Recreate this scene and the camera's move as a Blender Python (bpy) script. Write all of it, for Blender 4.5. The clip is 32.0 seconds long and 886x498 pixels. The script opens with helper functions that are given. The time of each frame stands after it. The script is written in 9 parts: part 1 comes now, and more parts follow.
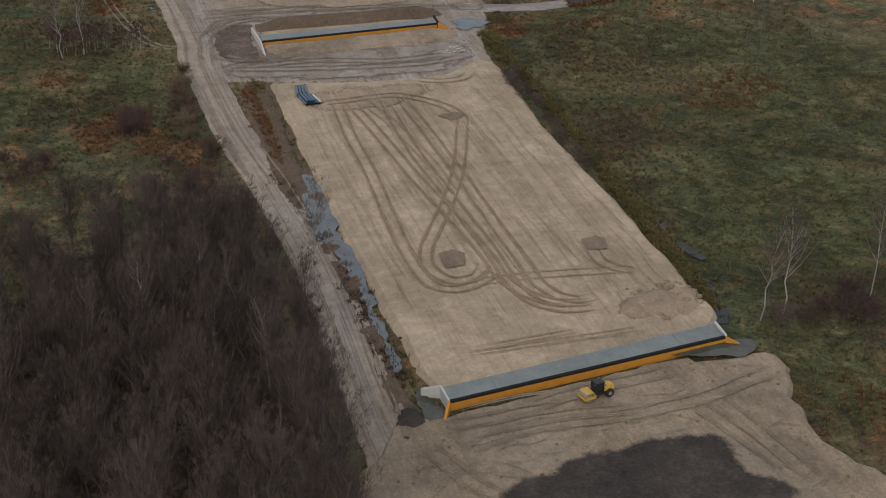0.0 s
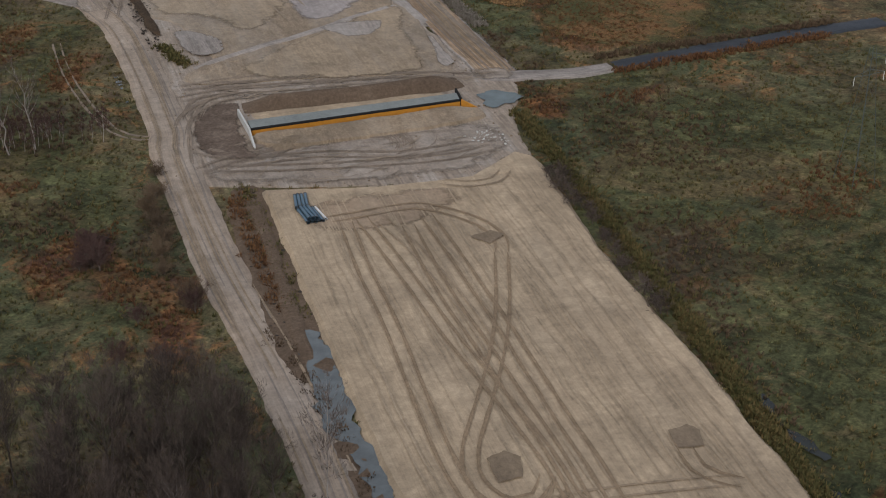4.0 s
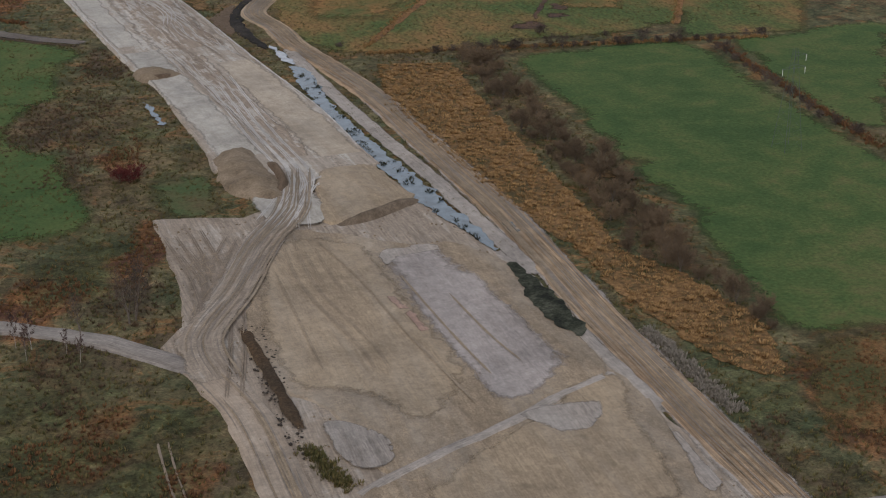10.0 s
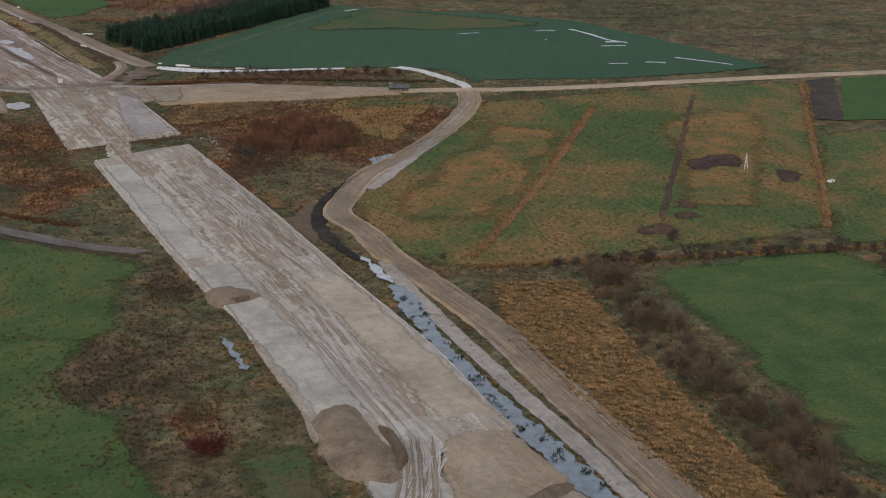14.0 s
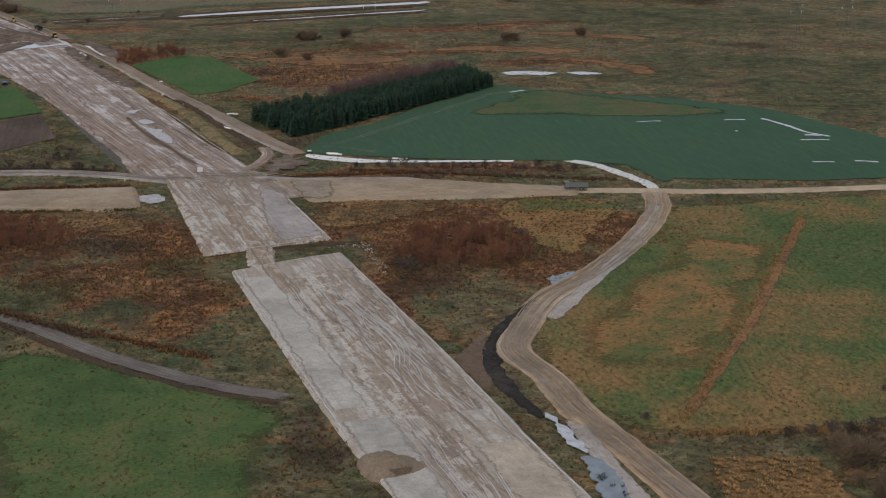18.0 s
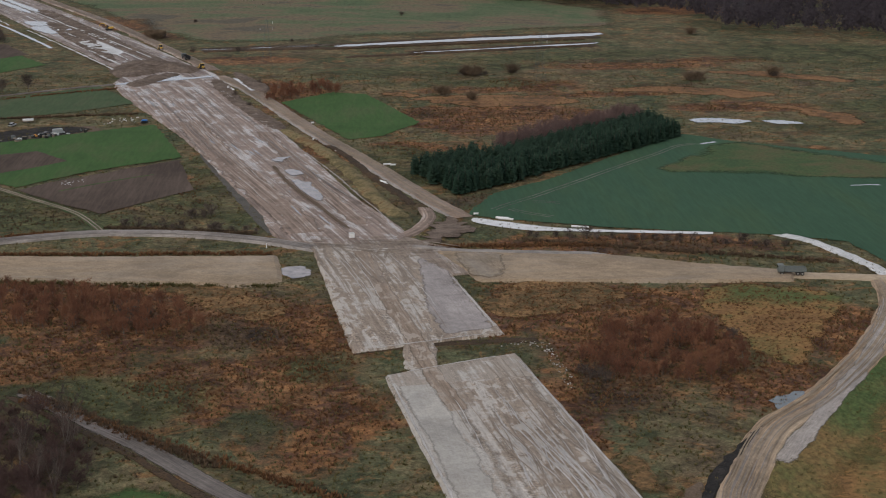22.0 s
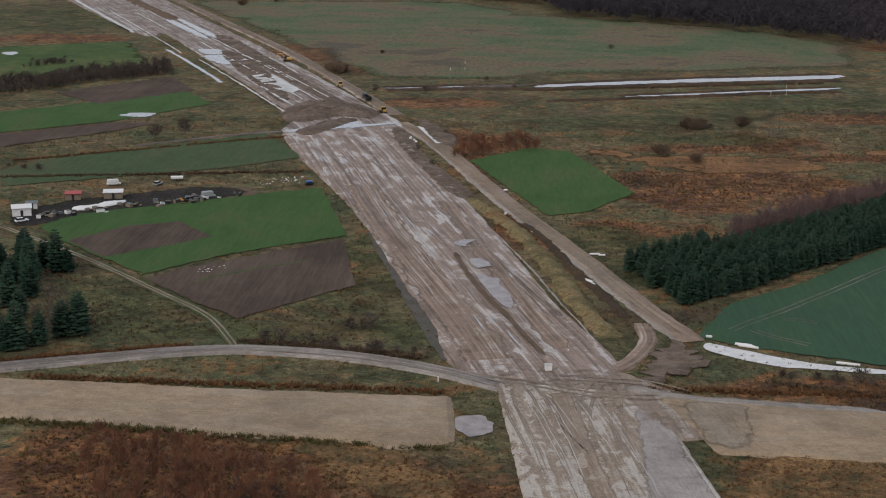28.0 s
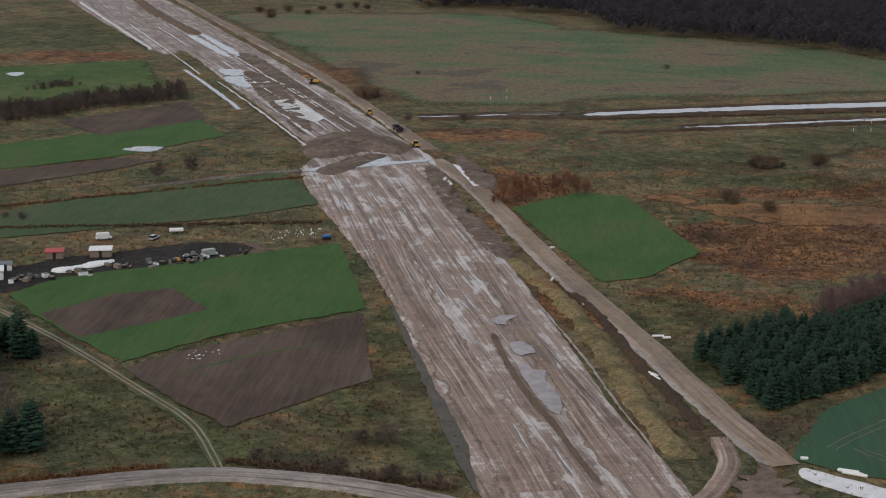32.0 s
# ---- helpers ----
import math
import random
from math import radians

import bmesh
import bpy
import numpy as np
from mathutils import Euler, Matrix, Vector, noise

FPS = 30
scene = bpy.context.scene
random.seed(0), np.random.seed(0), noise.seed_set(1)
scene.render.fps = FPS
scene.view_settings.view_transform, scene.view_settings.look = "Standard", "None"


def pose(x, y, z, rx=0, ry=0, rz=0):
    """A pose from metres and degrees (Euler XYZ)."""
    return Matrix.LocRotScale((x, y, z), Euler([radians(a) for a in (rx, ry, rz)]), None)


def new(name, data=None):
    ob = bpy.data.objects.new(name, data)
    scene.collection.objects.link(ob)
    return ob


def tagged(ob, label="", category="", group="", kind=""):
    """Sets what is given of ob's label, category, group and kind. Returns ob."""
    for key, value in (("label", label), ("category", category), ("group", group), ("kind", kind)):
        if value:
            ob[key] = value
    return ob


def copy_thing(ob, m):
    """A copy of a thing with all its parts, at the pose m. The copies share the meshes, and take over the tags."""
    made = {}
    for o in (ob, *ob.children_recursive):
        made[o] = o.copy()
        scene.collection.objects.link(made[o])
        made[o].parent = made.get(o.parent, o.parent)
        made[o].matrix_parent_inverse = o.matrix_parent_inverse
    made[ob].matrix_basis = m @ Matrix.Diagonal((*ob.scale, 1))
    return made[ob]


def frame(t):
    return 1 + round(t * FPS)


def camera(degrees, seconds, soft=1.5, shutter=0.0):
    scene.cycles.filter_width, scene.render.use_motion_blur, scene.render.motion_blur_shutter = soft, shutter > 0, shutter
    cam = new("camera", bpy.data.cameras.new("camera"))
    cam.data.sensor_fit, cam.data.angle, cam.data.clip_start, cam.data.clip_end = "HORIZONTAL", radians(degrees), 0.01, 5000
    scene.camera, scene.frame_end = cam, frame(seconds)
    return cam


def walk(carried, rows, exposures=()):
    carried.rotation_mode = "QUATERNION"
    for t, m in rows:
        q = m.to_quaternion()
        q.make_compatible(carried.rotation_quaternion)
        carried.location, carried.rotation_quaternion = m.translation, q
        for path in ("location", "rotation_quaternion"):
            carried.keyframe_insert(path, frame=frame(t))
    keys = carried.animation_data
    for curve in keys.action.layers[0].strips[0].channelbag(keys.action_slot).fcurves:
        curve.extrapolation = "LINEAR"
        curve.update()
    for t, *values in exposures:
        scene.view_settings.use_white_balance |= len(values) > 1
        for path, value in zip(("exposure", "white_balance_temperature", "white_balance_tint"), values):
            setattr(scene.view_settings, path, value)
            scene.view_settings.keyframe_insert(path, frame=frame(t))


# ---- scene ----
# Camera path: seconds, place, and the turn as yaw, pitch and roll in degrees.
PATH = [
    (0, -77.03, -179.77, 117.98, -16.635, -26.898, 0.843),
    (0.5, -75.79, -171.63, 117.77, -16.943, -27.500, 0.806),
    (1, -74.70, -162.89, 117.66, -17.196, -27.907, 0.805),
    (1.5, -73.14, -154.92, 117.65, -17.249, -28.185, 0.682),
    (2, -71.82, -146.47, 118.01, -17.400, -28.356, 0.578),
    (2.5, -70.51, -138.51, 118.10, -17.457, -28.371, 0.506),
    (3, -69.04, -129.82, 118.01, -17.495, -28.301, 0.498),
    (3.5, -67.32, -121.84, 117.94, -17.408, -28.216, 0.443),
    (5.5, -64.40, -85.25, 120.26, -16.815, -28.129, 0.833),
    (6, -64.47, -75.90, 120.21, -16.714, -27.698, 0.793),
    (6.5, -64.94, -67.36, 120.12, -16.658, -27.260, 0.744),
    (7, -65.57, -57.93, 120.21, -16.648, -26.667, 0.714),
    (7.5, -66.19, -49.29, 119.98, -16.591, -25.972, 0.650),
    (8, -66.96, -39.94, 119.93, -16.545, -25.259, 0.627),
    (8.5, -67.94, -31.45, 120.12, -16.544, -24.615, 0.586),
    (9, -68.44, -22.09, 120.14, -16.421, -23.933, 0.516),
    (9.5, -68.93, -13.38, 120.49, -16.313, -23.350, 0.443),
    (10, -69.84, -3.86, 121.06, -16.257, -22.744, 0.377),
    (10.5, -70.81, 5.02, 121.17, -16.193, -22.110, 0.355),
    (11, -71.51, 14.56, 121.32, -16.066, -21.446, 0.283),
    (11.5, -72.27, 23.48, 121.67, -16.010, -20.875, 0.198),
    (12, -73.22, 33.32, 122.29, -16.029, -20.308, 0.249),
    (12.5, -73.61, 43.40, 122.57, -16.069, -19.720, 0.241),
    (13, -73.74, 52.70, 122.48, -16.013, -19.153, 0.196),
    (13.5, -73.02, 62.50, 122.18, -15.627, -18.496, 0.142),
    (14, -72.75, 72.22, 122.20, -15.224, -17.946, 0.213),
    (14.5, -71.63, 81.27, 122.21, -14.528, -17.577, 0.170),
    (15, -70.68, 89.61, 121.50, -13.922, -17.135, 0.170),
    (15.5, -70.17, 99.12, 120.72, -13.333, -16.671, 0.204),
    (17.5, -68.40, 134.80, 119.76, -10.595, -15.887, 0.328),
    (18, -68.11, 143.51, 119.89, -9.891, -15.747, 0.354),
    (18.5, -67.63, 153.23, 119.90, -9.123, -15.588, 0.362),
    (19, -67.53, 162.10, 119.61, -8.417, -15.459, 0.475),
    (19.5, -67.34, 171.85, 119.36, -7.665, -15.397, 0.515),
    (20, -67.34, 181.27, 119.29, -6.984, -15.356, 0.585),
    (20.5, -66.95, 191.21, 119.20, -6.227, -15.311, 0.649),
    (21, -66.69, 200.47, 119.06, -5.528, -15.259, 0.605),
    (21.5, -66.81, 210.32, 119.19, -4.837, -15.212, 0.566),
    (22, -67.01, 219.18, 119.22, -4.202, -15.170, 0.538),
    (22.5, -67.36, 228.39, 119.31, -3.544, -15.110, 0.527),
    (23, -67.29, 237.47, 119.26, -2.885, -15.050, 0.534),
    (23.5, -67.37, 246.80, 119.35, -2.206, -15.000, 0.559),
    (24, -67.36, 256.35, 119.20, -1.539, -14.959, 0.586),
    (24.5, -67.68, 265.89, 119.24, -0.867, -14.890, 0.613),
    (25, -67.81, 274.78, 119.24, -0.204, -14.893, 0.637),
    (25.5, -67.75, 283.58, 119.37, 0.569, -14.873, 0.660),
    (27.5, -67.60, 319.61, 120.14, 2.847, -14.915, 0.615),
    (28, -67.21, 328.59, 120.12, 3.215, -14.914, 0.639),
    (28.5, -66.87, 337.68, 120.07, 3.617, -14.896, 0.642),
    (29, -66.56, 347.10, 120.14, 3.805, -14.878, 0.639),
    (29.5, -66.51, 356.15, 120.25, 3.965, -14.869, 0.610),
    (30, -66.58, 366.17, 120.22, 4.193, -14.854, 0.650),
    (30.5, -66.83, 375.08, 120.26, 4.388, -14.830, 0.597),
    (31, -67.40, 384.20, 120.70, 4.590, -14.864, 0.567),
    (31.5, -68.65, 393.00, 121.28, 4.701, -14.929, 0.470),
    (32, -69.80, 402.74, 121.17, 4.861, -14.920, 0.513),
]
cam = camera(32.0, 32.0, soft=1.1)
walk(cam, [(t, pose(x, y, z, 90 + pitch, 0, yaw) @ pose(0, 0, 0, 0, 0, roll)) for t, x, y, z, yaw, pitch, roll in PATH],
     exposures=[(0.0, 0.0), (8.0, 0.0), (14.0, 0.0), (32.0, 0.0)])

# ---- light: an overcast late-autumn sky ----
SUN_UP, SUN_ROUND = 32.0, 215.0
world = bpy.data.worlds.new("overcast_sky")
scene.world = world
world.use_nodes = True
wn = world.node_tree
sky = wn.nodes.new("ShaderNodeTexSky")
sky.sky_type, sky.sun_disc = "NISHITA", False
sky.sun_elevation, sky.sun_rotation = radians(SUN_UP), radians(SUN_ROUND)
sky.air_density, sky.dust_density, sky.ozone_density = 1.0, 6.0, 1.0
flat = wn.nodes.new("ShaderNodeMixRGB")
flat.inputs[0].default_value = 0.75
flat.inputs[2].default_value = (7.0, 7.25, 8.0, 1)
wn.links.new(sky.outputs[0], flat.inputs[1])
wn.links.new(flat.outputs[0], wn.nodes["Background"].inputs[0])
wn.nodes["Background"].inputs[1].default_value = 0.1
sun_data = bpy.data.lights.new("sun", "SUN")
sun_data.energy, sun_data.angle, sun_data.color = 0.7, radians(18), (1.0, 0.95, 0.88)
sun = new("sun", sun_data)
sun.matrix_world = pose(0, 0, 200, 90 - SUN_UP, 0, 180 - SUN_ROUND)


# ---- material helpers ----
def mat(name, rough=0.9, spec=0.25):
    m = bpy.data.materials.new(name)
    m.use_nodes = True
    b = m.node_tree.nodes["Principled BSDF"]
    b.inputs["Roughness"].default_value = rough
    b.inputs["Specular IOR Level"].default_value = spec
    return m, m.node_tree, b


def place(tree, scale=(1, 1, 1), uv=False):
    mp = tree.nodes.new("ShaderNodeMapping")
    mp.inputs["Scale"].default_value = scale
    if uv:
        src = tree.nodes.new("ShaderNodeUVMap").outputs[0]
    else:
        src = tree.nodes.new("ShaderNodeNewGeometry").outputs["Position"]
    tree.links.new(src, mp.inputs[0])
    return mp.outputs[0]


def noise_of(tree, where, scale, detail=4.0, rough=0.6, distort=0.0):
    n = tree.nodes.new("ShaderNodeTexNoise")
    n.inputs["Scale"].default_value, n.inputs["Detail"].default_value = scale, detail
    n.inputs["Roughness"].default_value, n.inputs["Distortion"].default_value = rough, distort
    tree.links.new(where, n.inputs["Vector"])
    return n.outputs["Fac"]


def ramp(tree, fac, stops):
    r = tree.nodes.new("ShaderNodeValToRGB")
    while len(r.color_ramp.elements) < len(stops):
        r.color_ramp.elements.new(0.5)
    for e, (p, c) in zip(r.color_ramp.elements, stops):
        e.position = p
        e.color = (*c, 1) if not isinstance(c, float) else (c, c, c, 1)
    tree.links.new(fac, r.inputs[0])
    return r.outputs[0]


def mix(tree, fac, a, b, how="MIX"):
    m = tree.nodes.new("ShaderNodeMixRGB")
    m.blend_type = how
    for k, v in enumerate((fac, a, b)):
        if isinstance(v, (float, int)):
            m.inputs[k].default_value = v if k == 0 else (v, v, v, 1)
        elif isinstance(v, tuple):
            m.inputs[k].default_value = (*v, 1)
        else:
            tree.links.new(v, m.inputs[k])
    return m.outputs[0]


def bump(tree, bsdf, height, strength=0.4, dist=0.15):
    b = tree.nodes.new("ShaderNodeBump")
    b.inputs["Strength"].default_value, b.inputs["Distance"].default_value = strength, dist
    tree.links.new(height, b.inputs["Height"])
    tree.links.new(b.outputs[0], bsdf.inputs["Normal"])


def field_mat(name, cols, big=0.03, mid=0.25, fine=2.5, lo=0.32, hi=0.68, strength=0.7, dist=0.35, stretch=(1, 1, 1), turn=0.0, grain=1.0):
    """Vegetation or soil seen from far: broad patches, clumps and fine grain from one to three colours."""
    m, t, b = mat(name, 0.95, 0.12)
    p = place(t)
    q = place(t, stretch)
    q.node.inputs["Rotation"].default_value = (0, 0, radians(turn))
    a = noise_of(t, p, big, 5, 0.65, 0.6)
    c = noise_of(t, q, mid, 6, 0.7, 0.3)
    f = noise_of(t, q, fine, 3, 0.7)
    n = len(cols)
    base = ramp(t, mix(t, 0.5, a, c), [(lo + (hi - lo) * k / max(1, n - 1), col) for k, col in enumerate(cols)])
    base = mix(t, 0.8, base, ramp(t, f, [(0.33, 1 - 0.5 * grain), (0.67, 1 + 0.55 * grain)]), "MULTIPLY")
    t.links.new(base, b.inputs["Base Color"])
    bump(t, b, mix(t, 0.4, c, f), strength, dist)
    return m


def cover_mat(name):
    """Rough grassland: olive grass with straw patches, and rusty sedge, dark dead brush and fresh green where the cover map has them."""
    m, t, b = mat(name, 0.95, 0.1)
    p = place(t)
    big, mid = noise_of(t, p, 0.016, 5, 0.65, 0.8), noise_of(t, p, 0.05, 7, 0.72, 1.0)
    clump, fine = noise_of(t, p, 0.3, 7, 0.78, 0.8), noise_of(t, p, 1.7, 4, 0.8)
    base = ramp(t, mix(t, 0.55, big, mid), [(0.4, (0.056, 0.068, 0.035)), (0.47, (0.084, 0.085, 0.045)), (0.53, (0.118, 0.101, 0.055)), (0.6, (0.1, 0.076, 0.047))])
    straw = noise_of(t, p, 0.08, 8, 0.78, 1.2)
    base = mix(t, ramp(t, straw, [(0.53, 0.0), (0.59, 0.85)]), base, (0.175, 0.094, 0.041))
    cover = t.nodes.new("ShaderNodeAttribute")
    cover.attribute_name = "cover"
    split = t.nodes.new("ShaderNodeSeparateColor")
    t.links.new(cover.outputs["Color"], split.inputs[0])
    wob = mix(t, 0.5, mid, clump)
    shade = ramp(t, noise_of(t, p, 0.1, 7, 0.75, 1.0), [(0.44, 0.0), (0.56, 1.0)])
    for k, (lo, hi) in enumerate((((0.2, 0.094, 0.04), (0.088, 0.042, 0.029)), ((0.07, 0.05, 0.036), (0.036, 0.029, 0.024)), ((0.078, 0.082, 0.037), (0.05, 0.056, 0.027)))):
        add = t.nodes.new("ShaderNodeMath")
        add.operation = "ADD"
        t.links.new(split.outputs[k], add.inputs[0])
        t.links.new(wob, add.inputs[1])
        fac = ramp(t, add.outputs[0], [(0.78, 0.0), (0.93, 0.9)])
        base = mix(t, fac, base, mix(t, shade, lo, hi))
    dry = noise_of(t, p, 0.2, 6, 0.75, 0.6)
    base = mix(t, ramp(t, dry, [(0.56, 0.0), (0.64, 0.55)]), base, (0.15, 0.118, 0.062))
    sweep = noise_of(t, p, 0.028, 6, 0.68, 1.4)
    base = mix(t, ramp(t, sweep, [(0.52, 0.0), (0.6, 0.32)]), base, (0.185, 0.118, 0.064))
    base = mix(t, 0.9, base, ramp(t, noise_of(t, p, 0.045, 6, 0.7, 1.2), [(0.4, 0.68), (0.5, 1.05), (0.6, 1.28)]), "MULTIPLY")
    base = mix(t, 1.0, base, ramp(t, clump, [(0.36, 0.4), (0.47, 0.85), (0.55, 1.1), (0.64, 1.6)]), "MULTIPLY")
    base = mix(t, 0.6, base, ramp(t, fine, [(0.34, 0.4), (0.66, 1.6)]), "MULTIPLY")
    t.links.new(base, b.inputs["Base Color"])
    bump(t, b, mix(t, 0.4, clump, fine), 0.8, 0.5)
    return m


def warped(t, amount=1.5, across=0.05, along=0.01):
    """The road's own directions (metres across, metres along), with the lanes wandering from side to side."""
    uv = place(t, (1, 1, 1), True)
    n = noise_of(t, place(t, (across, along, 1), True), 1.0, 3, 0.55)
    k = t.nodes.new("ShaderNodeMath")
    k.operation = "MULTIPLY_ADD"
    t.links.new(n, k.inputs[0])
    k.inputs[1].default_value, k.inputs[2].default_value = 2 * amount, -amount
    v = t.nodes.new("ShaderNodeCombineXYZ")
    t.links.new(k.outputs[0], v.inputs[0])
    a = t.nodes.new("ShaderNodeVectorMath")
    t.links.new(uv, a.inputs[0]), t.links.new(v.outputs[0], a.inputs[1])

    def scaled(x, y):
        mp = t.nodes.new("ShaderNodeMapping")
        mp.inputs["Scale"].default_value = (x, y, 1)
        t.links.new(a.outputs[0], mp.inputs[0])
        return mp.outputs[0]
    return scaled


def bed_mat(name, brown, dark, pale, wet=0.6, bias=0.0, lines=1.0, tyre=0.0, long=0.014, crust=0.0):
    """Rutted road bed: fine wandering ruts, broader lanes, broken pale crusts, cross marks of machines, and glossy wet
    hollows with a painted pale highlight.
    """
    m, t, b = mat(name, 0.85, 0.5)
    p, uv = place(t), warped(t)
    lane = noise_of(t, uv(1, 0.01), 0.3, 3, 0.6, 0.0)
    rut = noise_of(t, uv(1, long), 1.15, 2, 0.55, 0.0)
    thread = noise_of(t, uv(1, 1.7 * long), 2.9, 1, 0.5, 0.0)
    blot = noise_of(t, uv(1, 0.4), 0.16, 6, 0.64, 0.7)
    across = noise_of(t, uv(0.3, 1), 0.42, 6, 0.75, 0.5)
    grain = noise_of(t, p, 1.4, 5, 0.75)
    tone = mix(t, 0.3, mix(t, 0.5, lane, blot), mix(t, 0.6, rut, across))
    mid = tuple(0.5 * (a + c) for a, c in zip(brown, pale))
    base = ramp(t, tone, [(0.425 - bias, dark), (0.468 - bias, brown), (0.51 - bias, brown), (0.53 - bias, mid), (0.555 - bias, pale)])
    calm = ramp(t, noise_of(t, uv(1, 0.5), 0.07, 4, 0.6, 0.5), [(0.4, 0.35), (0.56, 1.0)])
    base = mix(t, mix(t, 1.0, calm, lines, "MULTIPLY"), base, ramp(t, rut, [(0.38, 0.58), (0.47, 0.94), (0.53, 1.06), (0.62, 1.4)]), "MULTIPLY")
    base = mix(t, 0.8 * lines, base, ramp(t, thread, [(0.38, 0.66), (0.5, 1.0), (0.62, 1.35)]), "MULTIPLY")
    if tyre:
        print_of = noise_of(t, uv(0.55, 1), 2.3, 2, 0.55, 1.2)
        where = ramp(t, noise_of(t, uv(1, 0.06), 0.45, 3, 0.6), [(0.5, 0.0), (0.58, tyre)])
        base = mix(t, where, base, ramp(t, print_of, [(0.42, 0.62), (0.5, 1.0), (0.58, 1.4)]), "MULTIPLY")
    if crust:
        spill = mix(t, 0.35, noise_of(t, uv(1, 0.55), 0.33, 4, 0.6, 0.8), noise_of(t, uv(1, 0.25), 0.07, 2, 0.5))
        base = mix(t, ramp(t, spill, [(0.535, 0.0), (0.565, crust)]), base, tuple(1.12 * c for c in pale))
    base = mix(t, 0.55, base, ramp(t, grain, [(0.3, 0.6), (0.7, 1.35)]), "MULTIPLY")
    # wet hollows: low roughness, plus a sky highlight mixed into the base colour
    pond = mix(t, 1.0, ramp(t, mix(t, 0.45, blot, mix(t, 0.5, rut, across)), [(0.545 - bias, 0.0), (0.57 - bias, 1.0)]), wet, "MULTIPLY")
    base = mix(t, pond, base, tuple(1.08 * c for c in pale))
    t.links.new(base, b.inputs["Base Color"])
    t.links.new(ramp(t, pond, [(0.0, 0.85), (1.0, 0.12)]), b.inputs["Roughness"])
    bump(t, b, mix(t, 0.5, rut, grain), 0.6, 0.2)
    return m


def earth_mat(name, dry, wet, pale, streak=0.5, wetness=0.4, along=0.03, rough=0.9):
    """Trafficked soil: wheel streaks along the road (from the UV, across and along in metres), damp and pale patches, grain."""
    m, t, b = mat(name, rough, 0.3)
    uv, p = place(t, (1, along, 1), True), place(t)
    s1 = noise_of(t, uv, 0.35, 5, 0.7, 0.0)
    s2 = noise_of(t, uv, 1.6, 3, 0.65, 0.0)
    big = noise_of(t, place(t, (1, 0.22, 1), True), 0.1, 6, 0.68, 0.5)
    grain = noise_of(t, p, 1.7, 5, 0.75)
    base = mix(t, ramp(t, s1, [(0.38, 0.0), (0.62, 1.0)]), dry, wet)
    base = mix(t, streak, base, ramp(t, s2, [(0.34, 0.5), (0.5, 1.0), (0.66, 1.4)]), "MULTIPLY")
    s3 = noise_of(t, place(t, (1, along * 2.2, 1), True), 4.2, 2, 0.6, 0.1)
    base = mix(t, min(1.0, streak * 1.3), base, ramp(t, s3, [(0.36, 0.62), (0.5, 1.0), (0.64, 1.32)]), "MULTIPLY")
    base = mix(t, ramp(t, big, [(0.5 - wetness * 0.2, 0.0), (0.68, 0.85)]), base, pale)
    tone, mid = noise_of(t, p, 0.055, 5, 0.6, 0.6), noise_of(t, p, 0.4, 5, 0.7, 0.5)
    base = mix(t, 0.9, base, ramp(t, tone, [(0.36, 0.8), (0.5, 1.0), (0.64, 1.16)]), "MULTIPLY")
    base = mix(t, 0.8, base, ramp(t, mid, [(0.33, 0.8), (0.5, 1.0), (0.67, 1.2)]), "MULTIPLY")
    base = mix(t, 0.5, base, ramp(t, grain, [(0.3, 0.65), (0.7, 1.3)]), "MULTIPLY")
    t.links.new(base, b.inputs["Base Color"])
    t.links.new(ramp(t, mix(t, 0.5, s1, big), [(0.42, rough), (0.62, rough - wetness * 0.7)]), b.inputs["Roughness"])
    bump(t, b, mix(t, 0.5, s2, grain), 0.5, 0.12)
    return m


def plain_mat(name, col, rough=0.6, metal=0.0, vary=0.18, scale=3.0, spec=0.4):
    m, t, b = mat(name, rough, spec)
    b.inputs["Metallic"].default_value = metal
    p = t.nodes.new("ShaderNodeTexCoord").outputs["Object"]
    n = noise_of(t, p, scale, 5, 0.7)
    g = noise_of(t, p, scale * 9, 3, 0.6)
    c = mix(t, 1.0, col, ramp(t, mix(t, 0.4, n, g), [(0.3, 1 - vary), (0.7, 1 + vary)]), "MULTIPLY")
    t.links.new(c, b.inputs["Base Color"])
    bump(t, b, g, 0.15, 0.01)
    return m


def leaf_mat(name, cols, rough=0.9):
    """Colour by clump and by place, for grass blades, twigs and needles."""
    m, t, b = mat(name, rough, 0.1)
    g = t.nodes.new("ShaderNodeNewGeometry")
    r = mix(t, 0.55, g.outputs["Random Per Island"], noise_of(t, place(t), 0.12, 4, 0.6))
    n = len(cols)
    t.links.new(ramp(t, r, [(0.2 + 0.6 * k / max(1, n - 1), c) for k, c in enumerate(cols)]), b.inputs["Base Color"])
    return m


def tree_mat(name, cols, rough=0.9):
    """Bark or foliage that differs from tree to tree."""
    m, t, b = mat(name, rough, 0.1)
    o = t.nodes.new("ShaderNodeObjectInfo")
    g = t.nodes.new("ShaderNodeNewGeometry")
    r = mix(t, 0.45, o.outputs["Random"], g.outputs["Random Per Island"])
    n = len(cols)
    t.links.new(ramp(t, r, [(0.15 + 0.7 * k / max(1, n - 1), c) for k, c in enumerate(cols)]), b.inputs["Base Color"])
    return m


